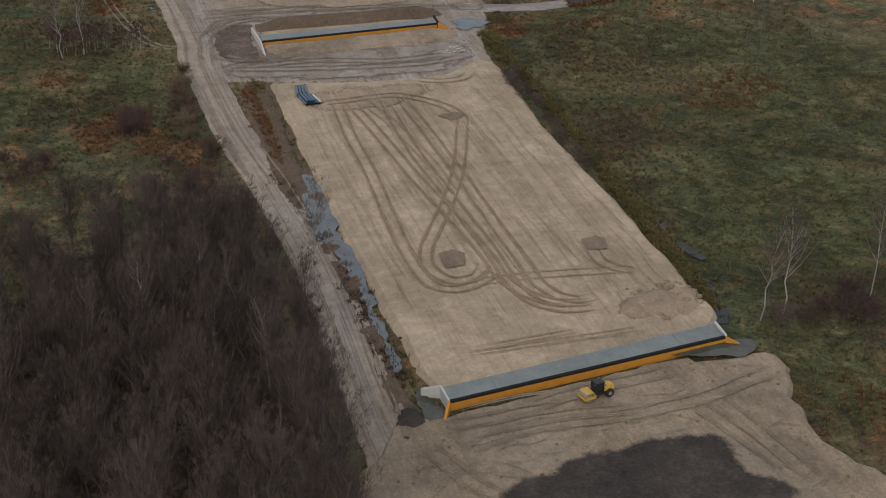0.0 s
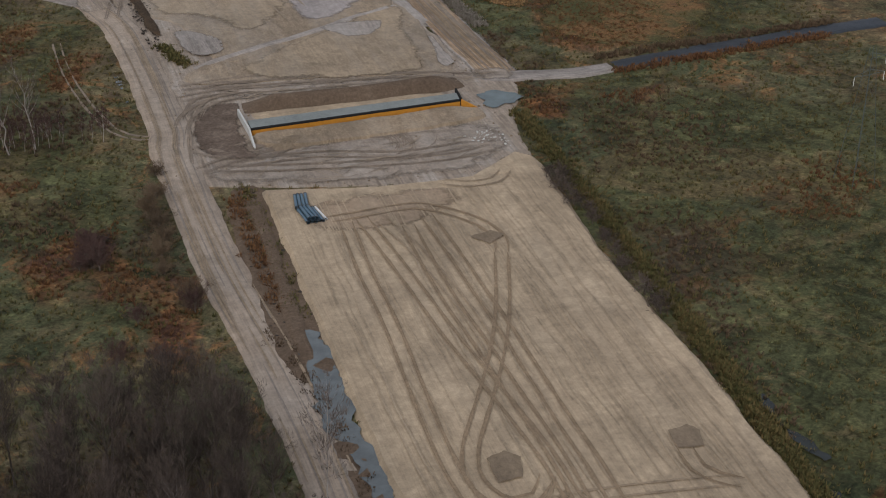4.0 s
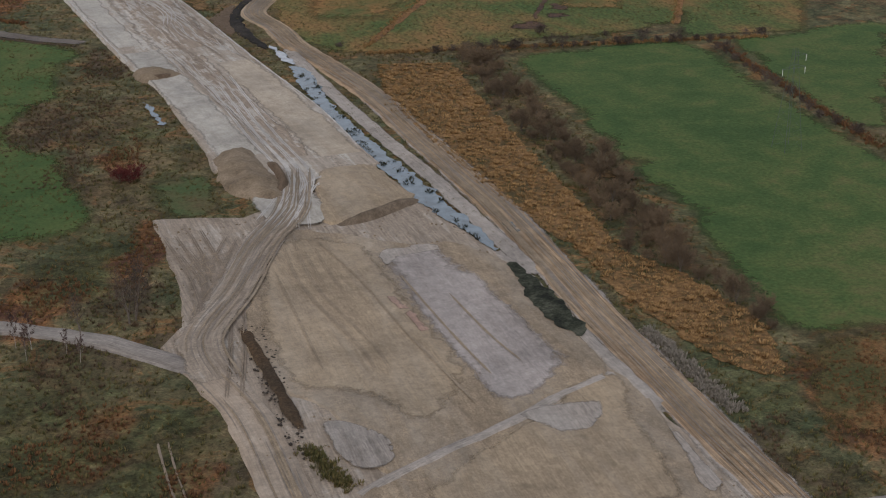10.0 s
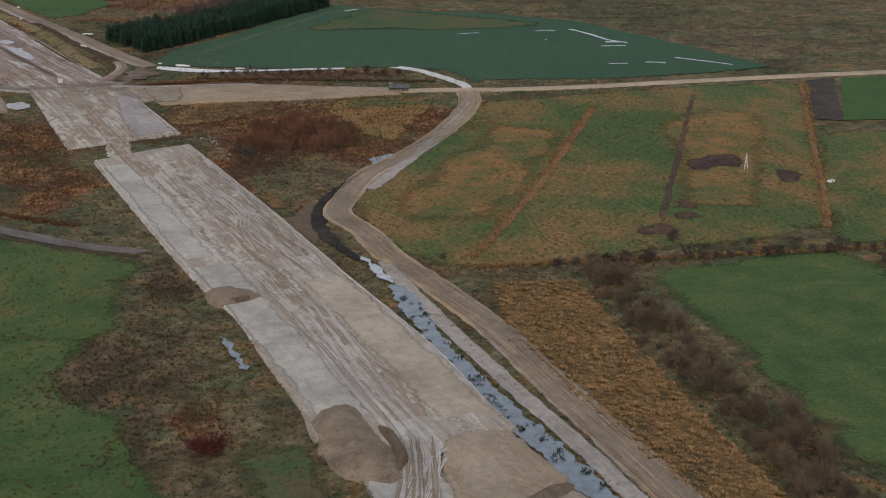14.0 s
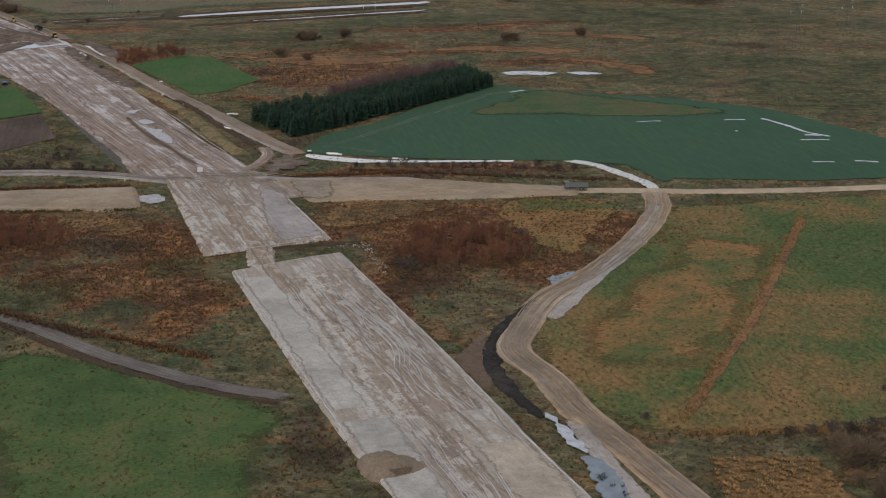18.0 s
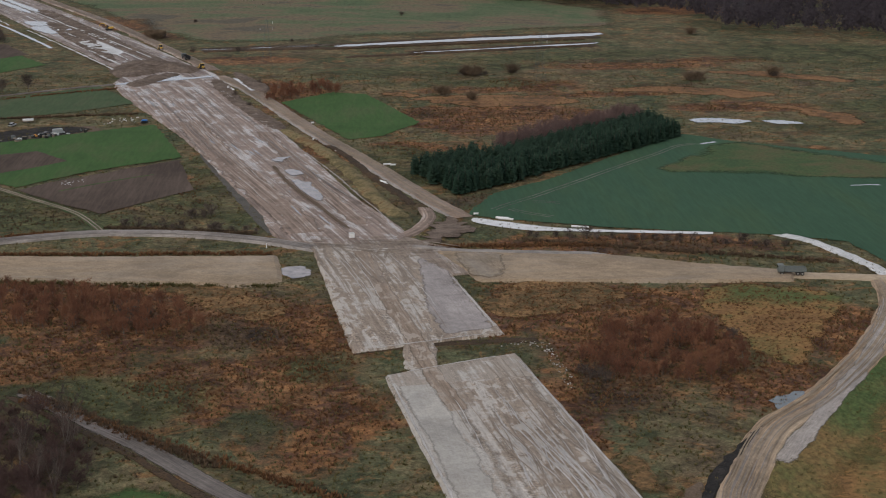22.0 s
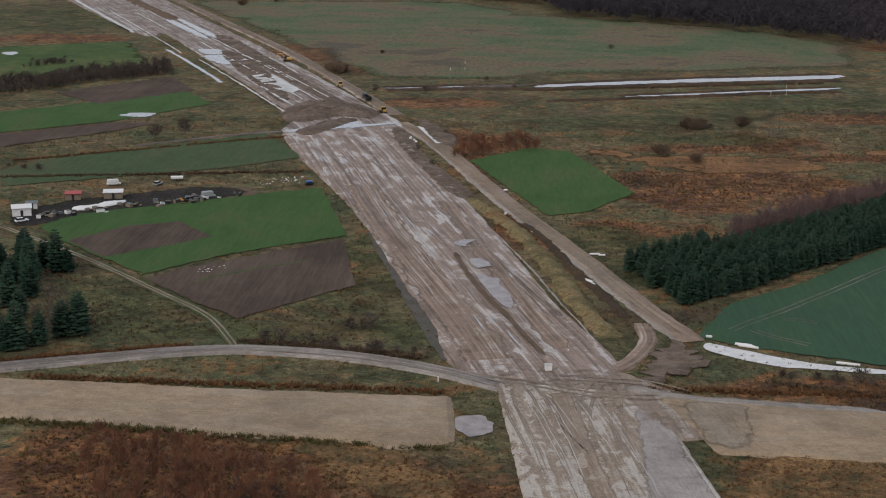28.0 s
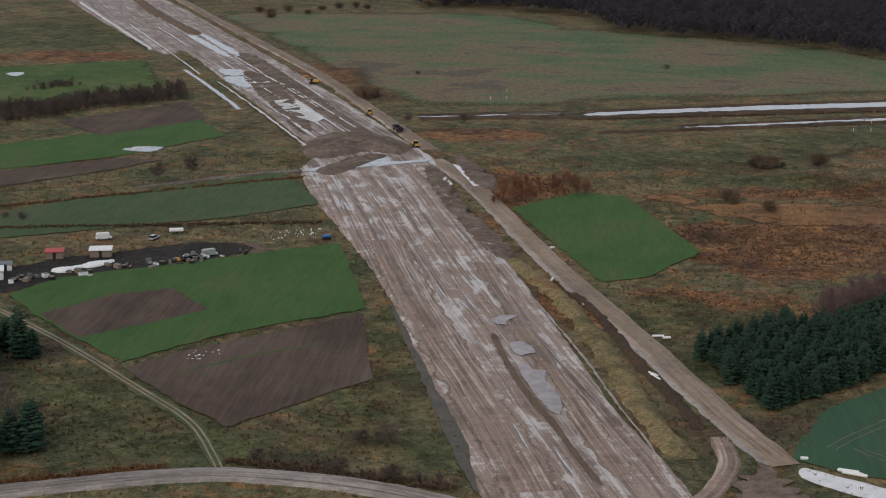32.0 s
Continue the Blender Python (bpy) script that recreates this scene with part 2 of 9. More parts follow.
def water_mat(name, deep, rough=0.05, ior=1.33):
    m, t, b = mat(name, rough, 0.5)
    b.inputs["IOR"].default_value = ior
    p = place(t)
    t.links.new(mix(t, ramp(t, noise_of(t, p, 0.3, 4), [(0.35, 0.0), (0.65, 1.0)]), deep, tuple(1.7 * c for c in deep)), b.inputs["Base Color"])
    bump(t, b, noise_of(t, p, 2.0, 3), 0.05, 0.02)
    return m


M = {
    "ground": cover_mat("rough_grass"),
    "meadow": field_mat("meadow_grass", [(0.043, 0.078, 0.026), (0.057, 0.093, 0.031), (0.077, 0.106, 0.036), (0.106, 0.112, 0.045)], 0.014, 0.1, 1.1, lo=0.41, hi=0.61, strength=0.25, grain=0.6),
    "teal": field_mat("winter_crop", [(0.034, 0.076, 0.044), (0.04, 0.086, 0.05), (0.052, 0.092, 0.044)], 0.01, 0.06, 0.7, strength=0.2, stretch=(1, 0.1, 1), turn=8, grain=0.28),
    "crop": field_mat("young_crop", [(0.039, 0.082, 0.025), (0.05, 0.1, 0.03), (0.067, 0.098, 0.038)], 0.03, 0.1, 0.7, lo=0.38, hi=0.62, strength=0.2, stretch=(1, 0.15, 1), turn=-62, grain=0.25),
    "dull_crop": field_mat("dull_green_crop", [(0.05, 0.075, 0.036), (0.06, 0.088, 0.042), (0.078, 0.086, 0.048)], 0.03, 0.1, 0.7, lo=0.38, hi=0.62, strength=0.2, stretch=(1, 0.15, 1), turn=-62, grain=0.3),
    "plough": field_mat("ploughed_soil", [(0.058, 0.042, 0.033), (0.083, 0.061, 0.048), (0.11, 0.082, 0.065)], 0.03, 0.12, 1.0, lo=0.38, hi=0.62, strength=0.5, stretch=(1, 0.08, 1), turn=-62, grain=0.4),
    "rust": field_mat("rusty_sedge", [(0.062, 0.064, 0.027), (0.09, 0.074, 0.033), (0.17, 0.094, 0.042), (0.1, 0.058, 0.032)], 0.03, 0.12, 1.5, lo=0.4, hi=0.62, strength=0.7),
    "mottled": field_mat("mown_meadow", [(0.06, 0.09, 0.03), (0.085, 0.102, 0.036), (0.14, 0.108, 0.043), (0.195, 0.12, 0.05), (0.12, 0.075, 0.038)], 0.014, 0.05, 0.9, lo=0.41, hi=0.63, strength=0.35, stretch=(1, 0.5, 1), turn=-30, grain=0.9),
    "reed": field_mat("dry_reed", [(0.075, 0.058, 0.028), (0.15, 0.09, 0.042), (0.25, 0.145, 0.066)], 0.05, 0.25, 1.2, lo=0.41, hi=0.59, strength=0.9, grain=1.0),
    "brush": field_mat("dead_brush", [(0.035, 0.028, 0.02), (0.06, 0.042, 0.028), (0.09, 0.055, 0.03)], 0.04, 0.3, 2.0, strength=0.9),
    "sand": earth_mat("compacted_sand", (0.388, 0.304, 0.21), (0.362, 0.28, 0.192), (0.408, 0.324, 0.23), 0.16, 0.05, 0.02),
    "mud": earth_mat("churned_soil", (0.28, 0.218, 0.154), (0.215, 0.164, 0.114), (0.295, 0.25, 0.2), 0.34, 0.35, 0.2),
    "stab": bed_mat("stabilised_soil", (0.315, 0.267, 0.22), (0.255, 0.208, 0.164), (0.405, 0.372, 0.332), 0.12, 0.0, 0.25, 0.7, 0.05),
    "bed": bed_mat("wet_road_bed", (0.252, 0.188, 0.153), (0.15, 0.107, 0.085), (0.42, 0.378, 0.35), 0.8, 0.003, 0.55, 0.4, 0.01),
    "haul": earth_mat("haul_road", (0.36, 0.255, 0.16), (0.205, 0.14, 0.09), (0.355, 0.285, 0.21), 0.75, 0.22, 0.012),
    "gravel": earth_mat("grey_gravel", (0.265, 0.235, 0.212), (0.2, 0.172, 0.15), (0.305, 0.28, 0.257), 0.4, 0.25, 0.04),
    "pale": earth_mat("pale_lime_soil", (0.305, 0.268, 0.238), (0.265, 0.228, 0.198), (0.345, 0.312, 0.285), 0.4, 0.5, 0.04),
    # whitish lime, also used where water glints white under the sky
    "lime_glint": earth_mat("lime_spill_and_glint", (0.52, 0.515, 0.5), (0.44, 0.43, 0.41), (0.6, 0.6, 0.595), 0.3, 0.5, 0.1, 0.6),
    "cut": field_mat("cut_soil", [(0.085, 0.06, 0.042), (0.125, 0.09, 0.064), (0.16, 0.118, 0.085)], 0.08, 0.4, 2.0, grain=0.5),
    "line": earth_mat("roller_mark", (0.35, 0.275, 0.192), (0.33, 0.258, 0.18), (0.37, 0.29, 0.205), 0.2, 0.05, 0.1),
    "sandmud": earth_mat("rutted_sandy_soil", (0.285, 0.22, 0.152), (0.225, 0.17, 0.117), (0.3, 0.242, 0.178), 0.3, 0.25, 0.25),
    "padsand": earth_mat("side_road_sand", (0.31, 0.232, 0.153), (0.262, 0.193, 0.126), (0.302, 0.244, 0.182), 0.2, 0.25, 0.2),
    "weeds": field_mat("ditch_weeds", [(0.015, 0.016, 0.013), (0.034, 0.038, 0.026), (0.075, 0.076, 0.058)], 0.12, 0.5, 2.0, lo=0.42, hi=0.6, grain=1.0),
    "dark_track": earth_mat("dark_dirt_track", (0.13, 0.108, 0.094), (0.085, 0.069, 0.06), (0.19, 0.168, 0.15), 0.9, 0.3, 0.015),
    "mudrut": earth_mat("soil_rut", (0.215, 0.168, 0.126), (0.19, 0.147, 0.11), (0.235, 0.195, 0.16), 0.3, 0.3, 0.1, 0.85),
    "crossing": earth_mat("grey_crossing_soil", (0.285, 0.235, 0.191), (0.245, 0.199, 0.158), (0.32, 0.28, 0.24), 0.3, 0.45, 0.25),
    "teal_water": water_mat("teal_water", (0.052, 0.074, 0.076), 0.06, 1.5),
    "far_twig": tree_mat("far_woodland_twigs", [(0.04, 0.036, 0.046), (0.06, 0.053, 0.064), (0.08, 0.067, 0.074)]),
    "grey_reed": leaf_mat("grey_dead_stalks", [(0.13, 0.115, 0.095), (0.2, 0.18, 0.155), (0.26, 0.235, 0.205)]),
    "heap": field_mat("heaped_sand", [(0.14, 0.107, 0.076), (0.2, 0.155, 0.11), (0.255, 0.2, 0.145)], 0.08, 0.3, 2.0, lo=0.38, hi=0.62, grain=0.5),
    # damp sand with the shade of the heap's steep side in its colour
    "heap_shade": field_mat("shaded_damp_sand", [(0.1, 0.077, 0.056), (0.14, 0.108, 0.08), (0.18, 0.14, 0.105)], 0.08, 0.4, 2.0, lo=0.4, hi=0.6, grain=0.5),
    "wet_brown": earth_mat("damp_brown_sand", (0.3, 0.225, 0.156), (0.265, 0.196, 0.134), (0.325, 0.25, 0.178), 0.2, 0.2, 0.2),
    "peat": field_mat("black_peat", [(0.032, 0.028, 0.025), (0.055, 0.047, 0.041), (0.1, 0.08, 0.066)], 0.07, 0.35, 2.0, grain=0.6),
    "track": earth_mat("wheel_track", (0.245, 0.178, 0.114), (0.215, 0.155, 0.099), (0.272, 0.201, 0.132), 0.3, 0.1, 0.2),
    "belt": field_mat("shrub_belt_grass", [(0.062, 0.058, 0.027), (0.085, 0.062, 0.032), (0.15, 0.088, 0.04), (0.06, 0.042, 0.028)], 0.03, 0.12, 1.6, lo=0.4, hi=0.62, strength=0.8),
    "wet_peat": field_mat("wet_black_peat", [(0.016, 0.015, 0.014), (0.03, 0.027, 0.025), (0.06, 0.05, 0.043)], 0.07, 0.35, 2.0, lo=0.4, hi=0.65, grain=0.6),
    "stab_brown": bed_mat("brownish_stabilised_soil", (0.27, 0.213, 0.163), (0.21, 0.16, 0.12), (0.395, 0.355, 0.313), 0.2, 0.008, 0.35, 1.0, 0.07, 0.9),
    "muddy": bed_mat("churned_crossing_mud", (0.25, 0.195, 0.153), (0.185, 0.14, 0.108), (0.335, 0.29, 0.25), 0.3, -0.004, 0.35, 0.7, 0.06),
    "smooth": earth_mat("smoothed_pale_soil", (0.372, 0.345, 0.308), (0.335, 0.307, 0.268), (0.408, 0.386, 0.352), 0.15, 0.35, 0.05),
    "beige": earth_mat("smoothed_beige_soil", (0.36, 0.303, 0.238), (0.325, 0.27, 0.21), (0.38, 0.332, 0.278), 0.14, 0.3, 0.05),
    # grass colours lifted and blued to carry the haze of distance
    "wet_meadow": field_mat("hazed_wet_meadow_grass", [(0.074, 0.102, 0.052), (0.09, 0.114, 0.058), (0.12, 0.115, 0.067), (0.15, 0.11, 0.07), (0.09, 0.082, 0.06)], 0.008, 0.03, 0.7, lo=0.43, hi=0.59, strength=0.5, stretch=(0.6, 1, 1), turn=20, grain=1.0),
    "rust_strip": field_mat("rusty_drain_sedge", [(0.1, 0.06, 0.034), (0.185, 0.098, 0.046), (0.23, 0.128, 0.06)], 0.05, 0.2, 1.2, lo=0.4, hi=0.6),
    "tawny": field_mat("tawny_hay_stubble", [(0.085, 0.1, 0.036), (0.145, 0.108, 0.042), (0.23, 0.13, 0.052), (0.18, 0.1, 0.043)], 0.02, 0.07, 0.9, lo=0.42, hi=0.6, strength=0.35, grain=0.8),
    "straw": field_mat("tan_dry_grass", [(0.085, 0.075, 0.038), (0.14, 0.112, 0.055), (0.2, 0.155, 0.08), (0.16, 0.098, 0.048)], 0.03, 0.15, 1.2, lo=0.4, hi=0.6, strength=0.6),
    "slope": field_mat("dark_gravel", [(0.075, 0.07, 0.06), (0.1, 0.092, 0.08), (0.125, 0.11, 0.095)], 0.08, 0.3, 2.0, grain=0.6),
    "haul_grey": earth_mat("grey_haul_road", (0.335, 0.27, 0.21), (0.285, 0.225, 0.172), (0.355, 0.304, 0.256), 0.22, 0.3, 0.02),
    "rusttwig": tree_mat("rusty_twigs", [(0.13, 0.062, 0.042), (0.19, 0.09, 0.055), (0.25, 0.125, 0.072)]),
    "warm": earth_mat("warm_beige_soil", (0.305, 0.238, 0.165), (0.26, 0.2, 0.138), (0.315, 0.258, 0.195), 0.22, 0.2, 0.06),
    "wet_sand": earth_mat("wet_sand", (0.2, 0.152, 0.104), (0.18, 0.136, 0.092), (0.22, 0.168, 0.118), 0.2, 0.1, 0.2),
    "dogwood": tree_mat("dark_red_twigs", [(0.09, 0.022, 0.022), (0.13, 0.035, 0.03)]),
    "browntwig": tree_mat("brown_twigs", [(0.1, 0.076, 0.054), (0.145, 0.106, 0.072), (0.19, 0.137, 0.09)]),
    "haul_pink": earth_mat("pinkish_haul_road", (0.305, 0.222, 0.165), (0.26, 0.184, 0.133), (0.335, 0.272, 0.222), 0.25, 0.3, 0.03),
    "mound": field_mat("dug_brown_soil", [(0.085, 0.063, 0.048), (0.13, 0.098, 0.077), (0.185, 0.143, 0.114)], 0.08, 0.3, 2.0, lo=0.4, hi=0.6, grain=0.6),
    "ditch_blue": water_mat("blue_ditch_water", (0.08, 0.105, 0.125), 0.05, 1.8),
    "lilac": earth_mat("lilac_grey_wet_soil", (0.31, 0.276, 0.262), (0.282, 0.246, 0.228), (0.335, 0.302, 0.288), 0.22, 0.3, 0.05),
    "red_soil": earth_mat("reddish_soil", (0.3, 0.2, 0.155), (0.27, 0.175, 0.14), (0.31, 0.225, 0.185), 0.3, 0.2, 0.05),
    "rutmud": bed_mat("rutted_brown_soil", (0.268, 0.217, 0.17), (0.21, 0.165, 0.126), (0.315, 0.272, 0.23), 0.12, -0.008, 0.4, 0.3, 0.06),
    "far_bed": bed_mat("far_road_bed", (0.235, 0.185, 0.158), (0.14, 0.105, 0.09), (0.42, 0.392, 0.378), 0.8, -0.012, 0.7, 0.0, 0.02),
    "brown_lane": bed_mat("worn_brown_lane", (0.25, 0.186, 0.136), (0.2, 0.146, 0.104), (0.33, 0.275, 0.224), 0.1, -0.01, 0.4, 0.6, 0.03, 0.9),
    "bed_brown": bed_mat("brown_road_bed", (0.235, 0.168, 0.128), (0.15, 0.104, 0.077), (0.345, 0.285, 0.242), 0.25, -0.015, 0.6, 0.2, 0.01),
    "puddle": water_mat("road_puddle_water", (0.165, 0.138, 0.13), 0.08, 1.65),
    "mud_water": water_mat("muddy_green_water", (0.055, 0.056, 0.044), 0.08, 1.35),
    "dark_water": water_mat("dark_ditch_water", (0.012, 0.015, 0.014), 0.05, 1.33),
    "river_bank": field_mat("dark_reedy_bank", [(0.04, 0.029, 0.021), (0.066, 0.045, 0.029), (0.1, 0.062, 0.036)], 0.04, 0.2, 1.5, lo=0.4, hi=0.6),
    "scar": field_mat("dark_bare_scar", [(0.045, 0.03, 0.027), (0.07, 0.045, 0.037), (0.11, 0.066, 0.045)], 0.05, 0.3, 1.5, lo=0.4, hi=0.6, grain=0.8),
    "olive": field_mat("olive_fallow", [(0.045, 0.08, 0.034), (0.06, 0.088, 0.036), (0.088, 0.088, 0.042), (0.1, 0.078, 0.042)], 0.02, 0.08, 1.0, lo=0.4, hi=0.62, strength=0.4, grain=0.6),
    "asphalt": earth_mat("wet_asphalt", (0.03, 0.036, 0.046), (0.024, 0.029, 0.036), (0.045, 0.052, 0.063), 0.2, 0.2, 0.02, 0.8),
    "sheet": plain_mat("pale_geotextile", (0.62, 0.62, 0.62), 0.7, 0, 0.25, 0.3),
    # pale base and raised IOR put extra sky reflection into the water
    "water": water_mat("sky_bright_water", (0.21, 0.22, 0.235), 0.03, 2.9),
    "ditch": water_mat("ditch_water", (0.062, 0.072, 0.074), 0.05, 1.6),
    "orange": plain_mat("orange_paint", (0.48, 0.215, 0.025), 0.6, 0, 0.16, 0.8),
    "tar": plain_mat("black_membrane", (0.02, 0.02, 0.02), 0.95, 0, 0.2, 1.0, 0.1),
    "pale_concrete": plain_mat("pale_concrete", (0.5, 0.5, 0.48), 0.7, 0, 0.15, 0.8),
    "bark": tree_mat("grey_bark", [(0.12, 0.1, 0.086), (0.165, 0.14, 0.12), (0.085, 0.07, 0.06)]),
    "birch": tree_mat("birch_bark", [(0.24, 0.21, 0.195), (0.36, 0.33, 0.305)]),
    "twig": tree_mat("bare_twigs", [(0.058, 0.046, 0.04), (0.092, 0.072, 0.062), (0.13, 0.103, 0.088)]),
    "larchtwig": tree_mat("pinkish_larch_twigs", [(0.125, 0.083, 0.078), (0.165, 0.112, 0.103), (0.2, 0.138, 0.124)]),
    "redtwig": tree_mat("reddish_twigs", [(0.08, 0.05, 0.046), (0.108, 0.068, 0.06)]),
    "needle": tree_mat("conifer_needles", [(0.014, 0.032, 0.021), (0.023, 0.048, 0.031), (0.033, 0.058, 0.037)]),
    "tuft": leaf_mat("dry_reed_blades", [(0.15, 0.095, 0.045), (0.25, 0.15, 0.068), (0.36, 0.225, 0.105)]),
    "tuft_rust": leaf_mat("rusty_blades", [(0.085, 0.044, 0.028), (0.14, 0.072, 0.036), (0.2, 0.11, 0.05)]),
    "brush_blades": leaf_mat("dead_herb_blades", [(0.065, 0.048, 0.034), (0.1, 0.07, 0.046), (0.14, 0.095, 0.06)]),
    "tuft_green": leaf_mat("grass_blades", [(0.062, 0.066, 0.026), (0.1, 0.09, 0.038), (0.17, 0.12, 0.054)]),
}


SOFT = {}


def soft_of(m):
    """The same material with a rim that thins out into the ground below."""
    if m.name not in SOFT:
        c = m.copy()
        t = c.node_tree
        out, b = t.nodes["Material Output"], t.nodes["Principled BSDF"]
        rim = t.nodes.new("ShaderNodeAttribute")
        rim.attribute_name = "soft"
        n = noise_of(t, place(t), 0.45, 6, 0.75, 0.5)
        add = t.nodes.new("ShaderNodeMath")
        add.operation = "ADD"
        t.links.new(rim.outputs["Fac"], add.inputs[0])
        t.links.new(n, add.inputs[1])
        blend = t.nodes.new("ShaderNodeMixShader")
        clear = t.nodes.new("ShaderNodeBsdfTransparent")
        t.links.new(ramp(t, add.outputs[0], [(0.6, 0.0), (0.95, 1.0)]), blend.inputs[0])
        t.links.new(clear.outputs[0], blend.inputs[1])
        t.links.new(b.outputs[0], blend.inputs[2])
        t.links.new(blend.outputs[0], out.inputs["Surface"])
        SOFT[m.name] = c
    return SOFT[m.name]


def soften(me, values):
    """Store how far inside the rim each vertex lies."""
    layer = me.attributes.new("soft", "FLOAT", "POINT")
    layer.data.foreach_set("value", np.asarray(values, dtype=np.float32))
    m = soft_of(me.materials[0])
    me.materials.clear()
    me.materials.append(m)


# ---- mesh helpers ----
def mesh_of(name, verts, faces, material, uvs=None, smooth=False):
    me = bpy.data.meshes.new(name)
    me.from_pydata([tuple(map(float, v)) for v in verts], [], [tuple(f) for f in faces])
    if material is not None:
        me.materials.append(material)
    if uvs is not None:
        layer = me.uv_layers.new(name="UVMap")
        idx = np.zeros(len(me.loops), dtype=np.int32)
        me.loops.foreach_get("vertex_index", idx)
        layer.data.foreach_set("uv", np.asarray(uvs, dtype=np.float32)[idx].ravel())
    if smooth:
        me.polygons.foreach_set("use_smooth", [True] * len(me.polygons))
    me.update()
    return me


def part(name, bm, material, parent, label=""):
    """One mesh object under a thing or a part, from a bmesh or a mesh."""
    if isinstance(bm, bpy.types.Mesh):
        me = bm
    else:
        me = bpy.data.meshes.new(name)
        bm.to_mesh(me)
        bm.free()
        me.materials.append(material)
    ob = new(name, me)
    ob.parent = parent
    if label:
        ob["label"] = label
    return ob


def thing(name, label, category, m=None, group="", kind=""):
    ob = new(name)
    ob.empty_display_size = 0.2
    if m is not None:
        ob.matrix_world = m
    return tagged(ob, label, category, group, kind)


def box(bm, x0, x1, y0, y1, z0, z1, bevel=0.0, m=None):
    r = bmesh.ops.create_cube(bm, size=1)
    vs = r["verts"]
    for v in vs:
        v.co = Vector(((x0 + x1) / 2 + v.co.x * (x1 - x0), (y0 + y1) / 2 + v.co.y * (y1 - y0), (z0 + z1) / 2 + v.co.z * (z1 - z0)))
    if bevel:
        es = list({e for v in vs for e in v.link_edges})
        vs = bmesh.ops.bevel(bm, geom=es, offset=bevel, segments=2, affect="EDGES")["verts"]
    if m is not None:
        bmesh.ops.transform(bm, matrix=m, verts=[v for v in vs if v.is_valid])
    return bm


def rod(bm, a, b, r0, r1=None, sides=8):
    a, b = Vector(a), Vector(b)
    r1 = r0 if r1 is None else r1
    q = (b - a).to_track_quat("Z", "Y").to_matrix().to_4x4()
    bmesh.ops.create_cone(bm, cap_ends=True, segments=sides, radius1=r0, radius2=r1, depth=(b - a).length,
                          matrix=Matrix.Translation((a + b) / 2) @ q)
    return bm


CENTRE = [(0, -60), (0, 60), (0, 130), (-1, 220), (-5, 300), (-11, 360), (-21, 430), (-40, 560), (-58, 660), (-97, 790), (-147, 966), (-185, 1060), (-240, 1180), (-300, 1310), (-440, 1607), (-520, 1780)]


def spline(pts, step, closed=False):
    """A smooth line through the points, about one vertex each step metres."""
    p = np.array(pts, float)
    n = len(p)
    out = []
    for k in range(n if closed else n - 1):
        i = (lambda q: p[q % n]) if closed else (lambda q: p[min(max(q, 0), n - 1)])
        a, b, c, d = i(k - 1), i(k), i(k + 1), i(k + 2)
        m = max(1, int(np.linalg.norm(c - b) / step))
        for s in np.arange(m) / m:
            out.append(0.5 * (2 * b + (c - a) * s + (2 * a - 5 * b + 4 * c - d) * s * s + (3 * b - a - 3 * c + d) * s ** 3))
    if not closed:
        out.append(p[-1])
    return np.array(out)


LINE = spline(CENTRE, 6.0)
LINE_S = np.r_[0, np.cumsum(np.linalg.norm(np.diff(LINE, axis=0), axis=1))]


def along_road(x, y):
    """Metres across and along the main road."""
    p = np.stack([np.asarray(x, float), np.asarray(y, float)], -1)
    k = np.argmin(((p[:, None] - LINE[None]) ** 2).sum(-1), 1).clip(1, len(LINE) - 2)
    t = LINE[k + 1] - LINE[k - 1]
    t /= np.linalg.norm(t, axis=1)[:, None]
    d = p - LINE[k]
    return np.stack([d[:, 0] * t[:, 1] - d[:, 1] * t[:, 0], LINE_S[k] + (d * t).sum(1)], -1)


def inside(pts, outline):
    x, y = np.asarray(pts, float).T
    hit = np.zeros(len(x), bool)
    o = np.asarray(outline, float)
    for (ax, ay), (bx, by) in zip(o, np.roll(o, -1, 0)):
        if ay != by:
            hit ^= ((ay > y) != (by > y)) & (x < (bx - ax) * (y - ay) / (by - ay) + ax)
    return hit


def ragged(line, amount, wave, closed=True):
    """Shift a line sideways by noise, for worn and trampled edges."""
    t = np.roll(line, -1, 0) - np.roll(line, 1, 0)
    if not closed:
        t[0], t[-1] = line[1] - line[0], line[-1] - line[-2]
    t /= np.linalg.norm(t, axis=1)[:, None] + 1e-9
    s = np.array([noise.noise((x / wave, y / wave, 3.1)) + 0.6 * noise.noise((x / wave * 3.3, y / wave * 3.3, 9.7)) for x, y in line])
    return line + np.stack([t[:, 1], -t[:, 0]], 1) * (s * amount)[:, None]


def lumps(x, y, size, wave):
    return size * (noise.noise((x / wave, y / wave, 0.3)) + 0.5 * noise.noise((x / wave * 2.7, y / wave * 2.7, 5.0)))


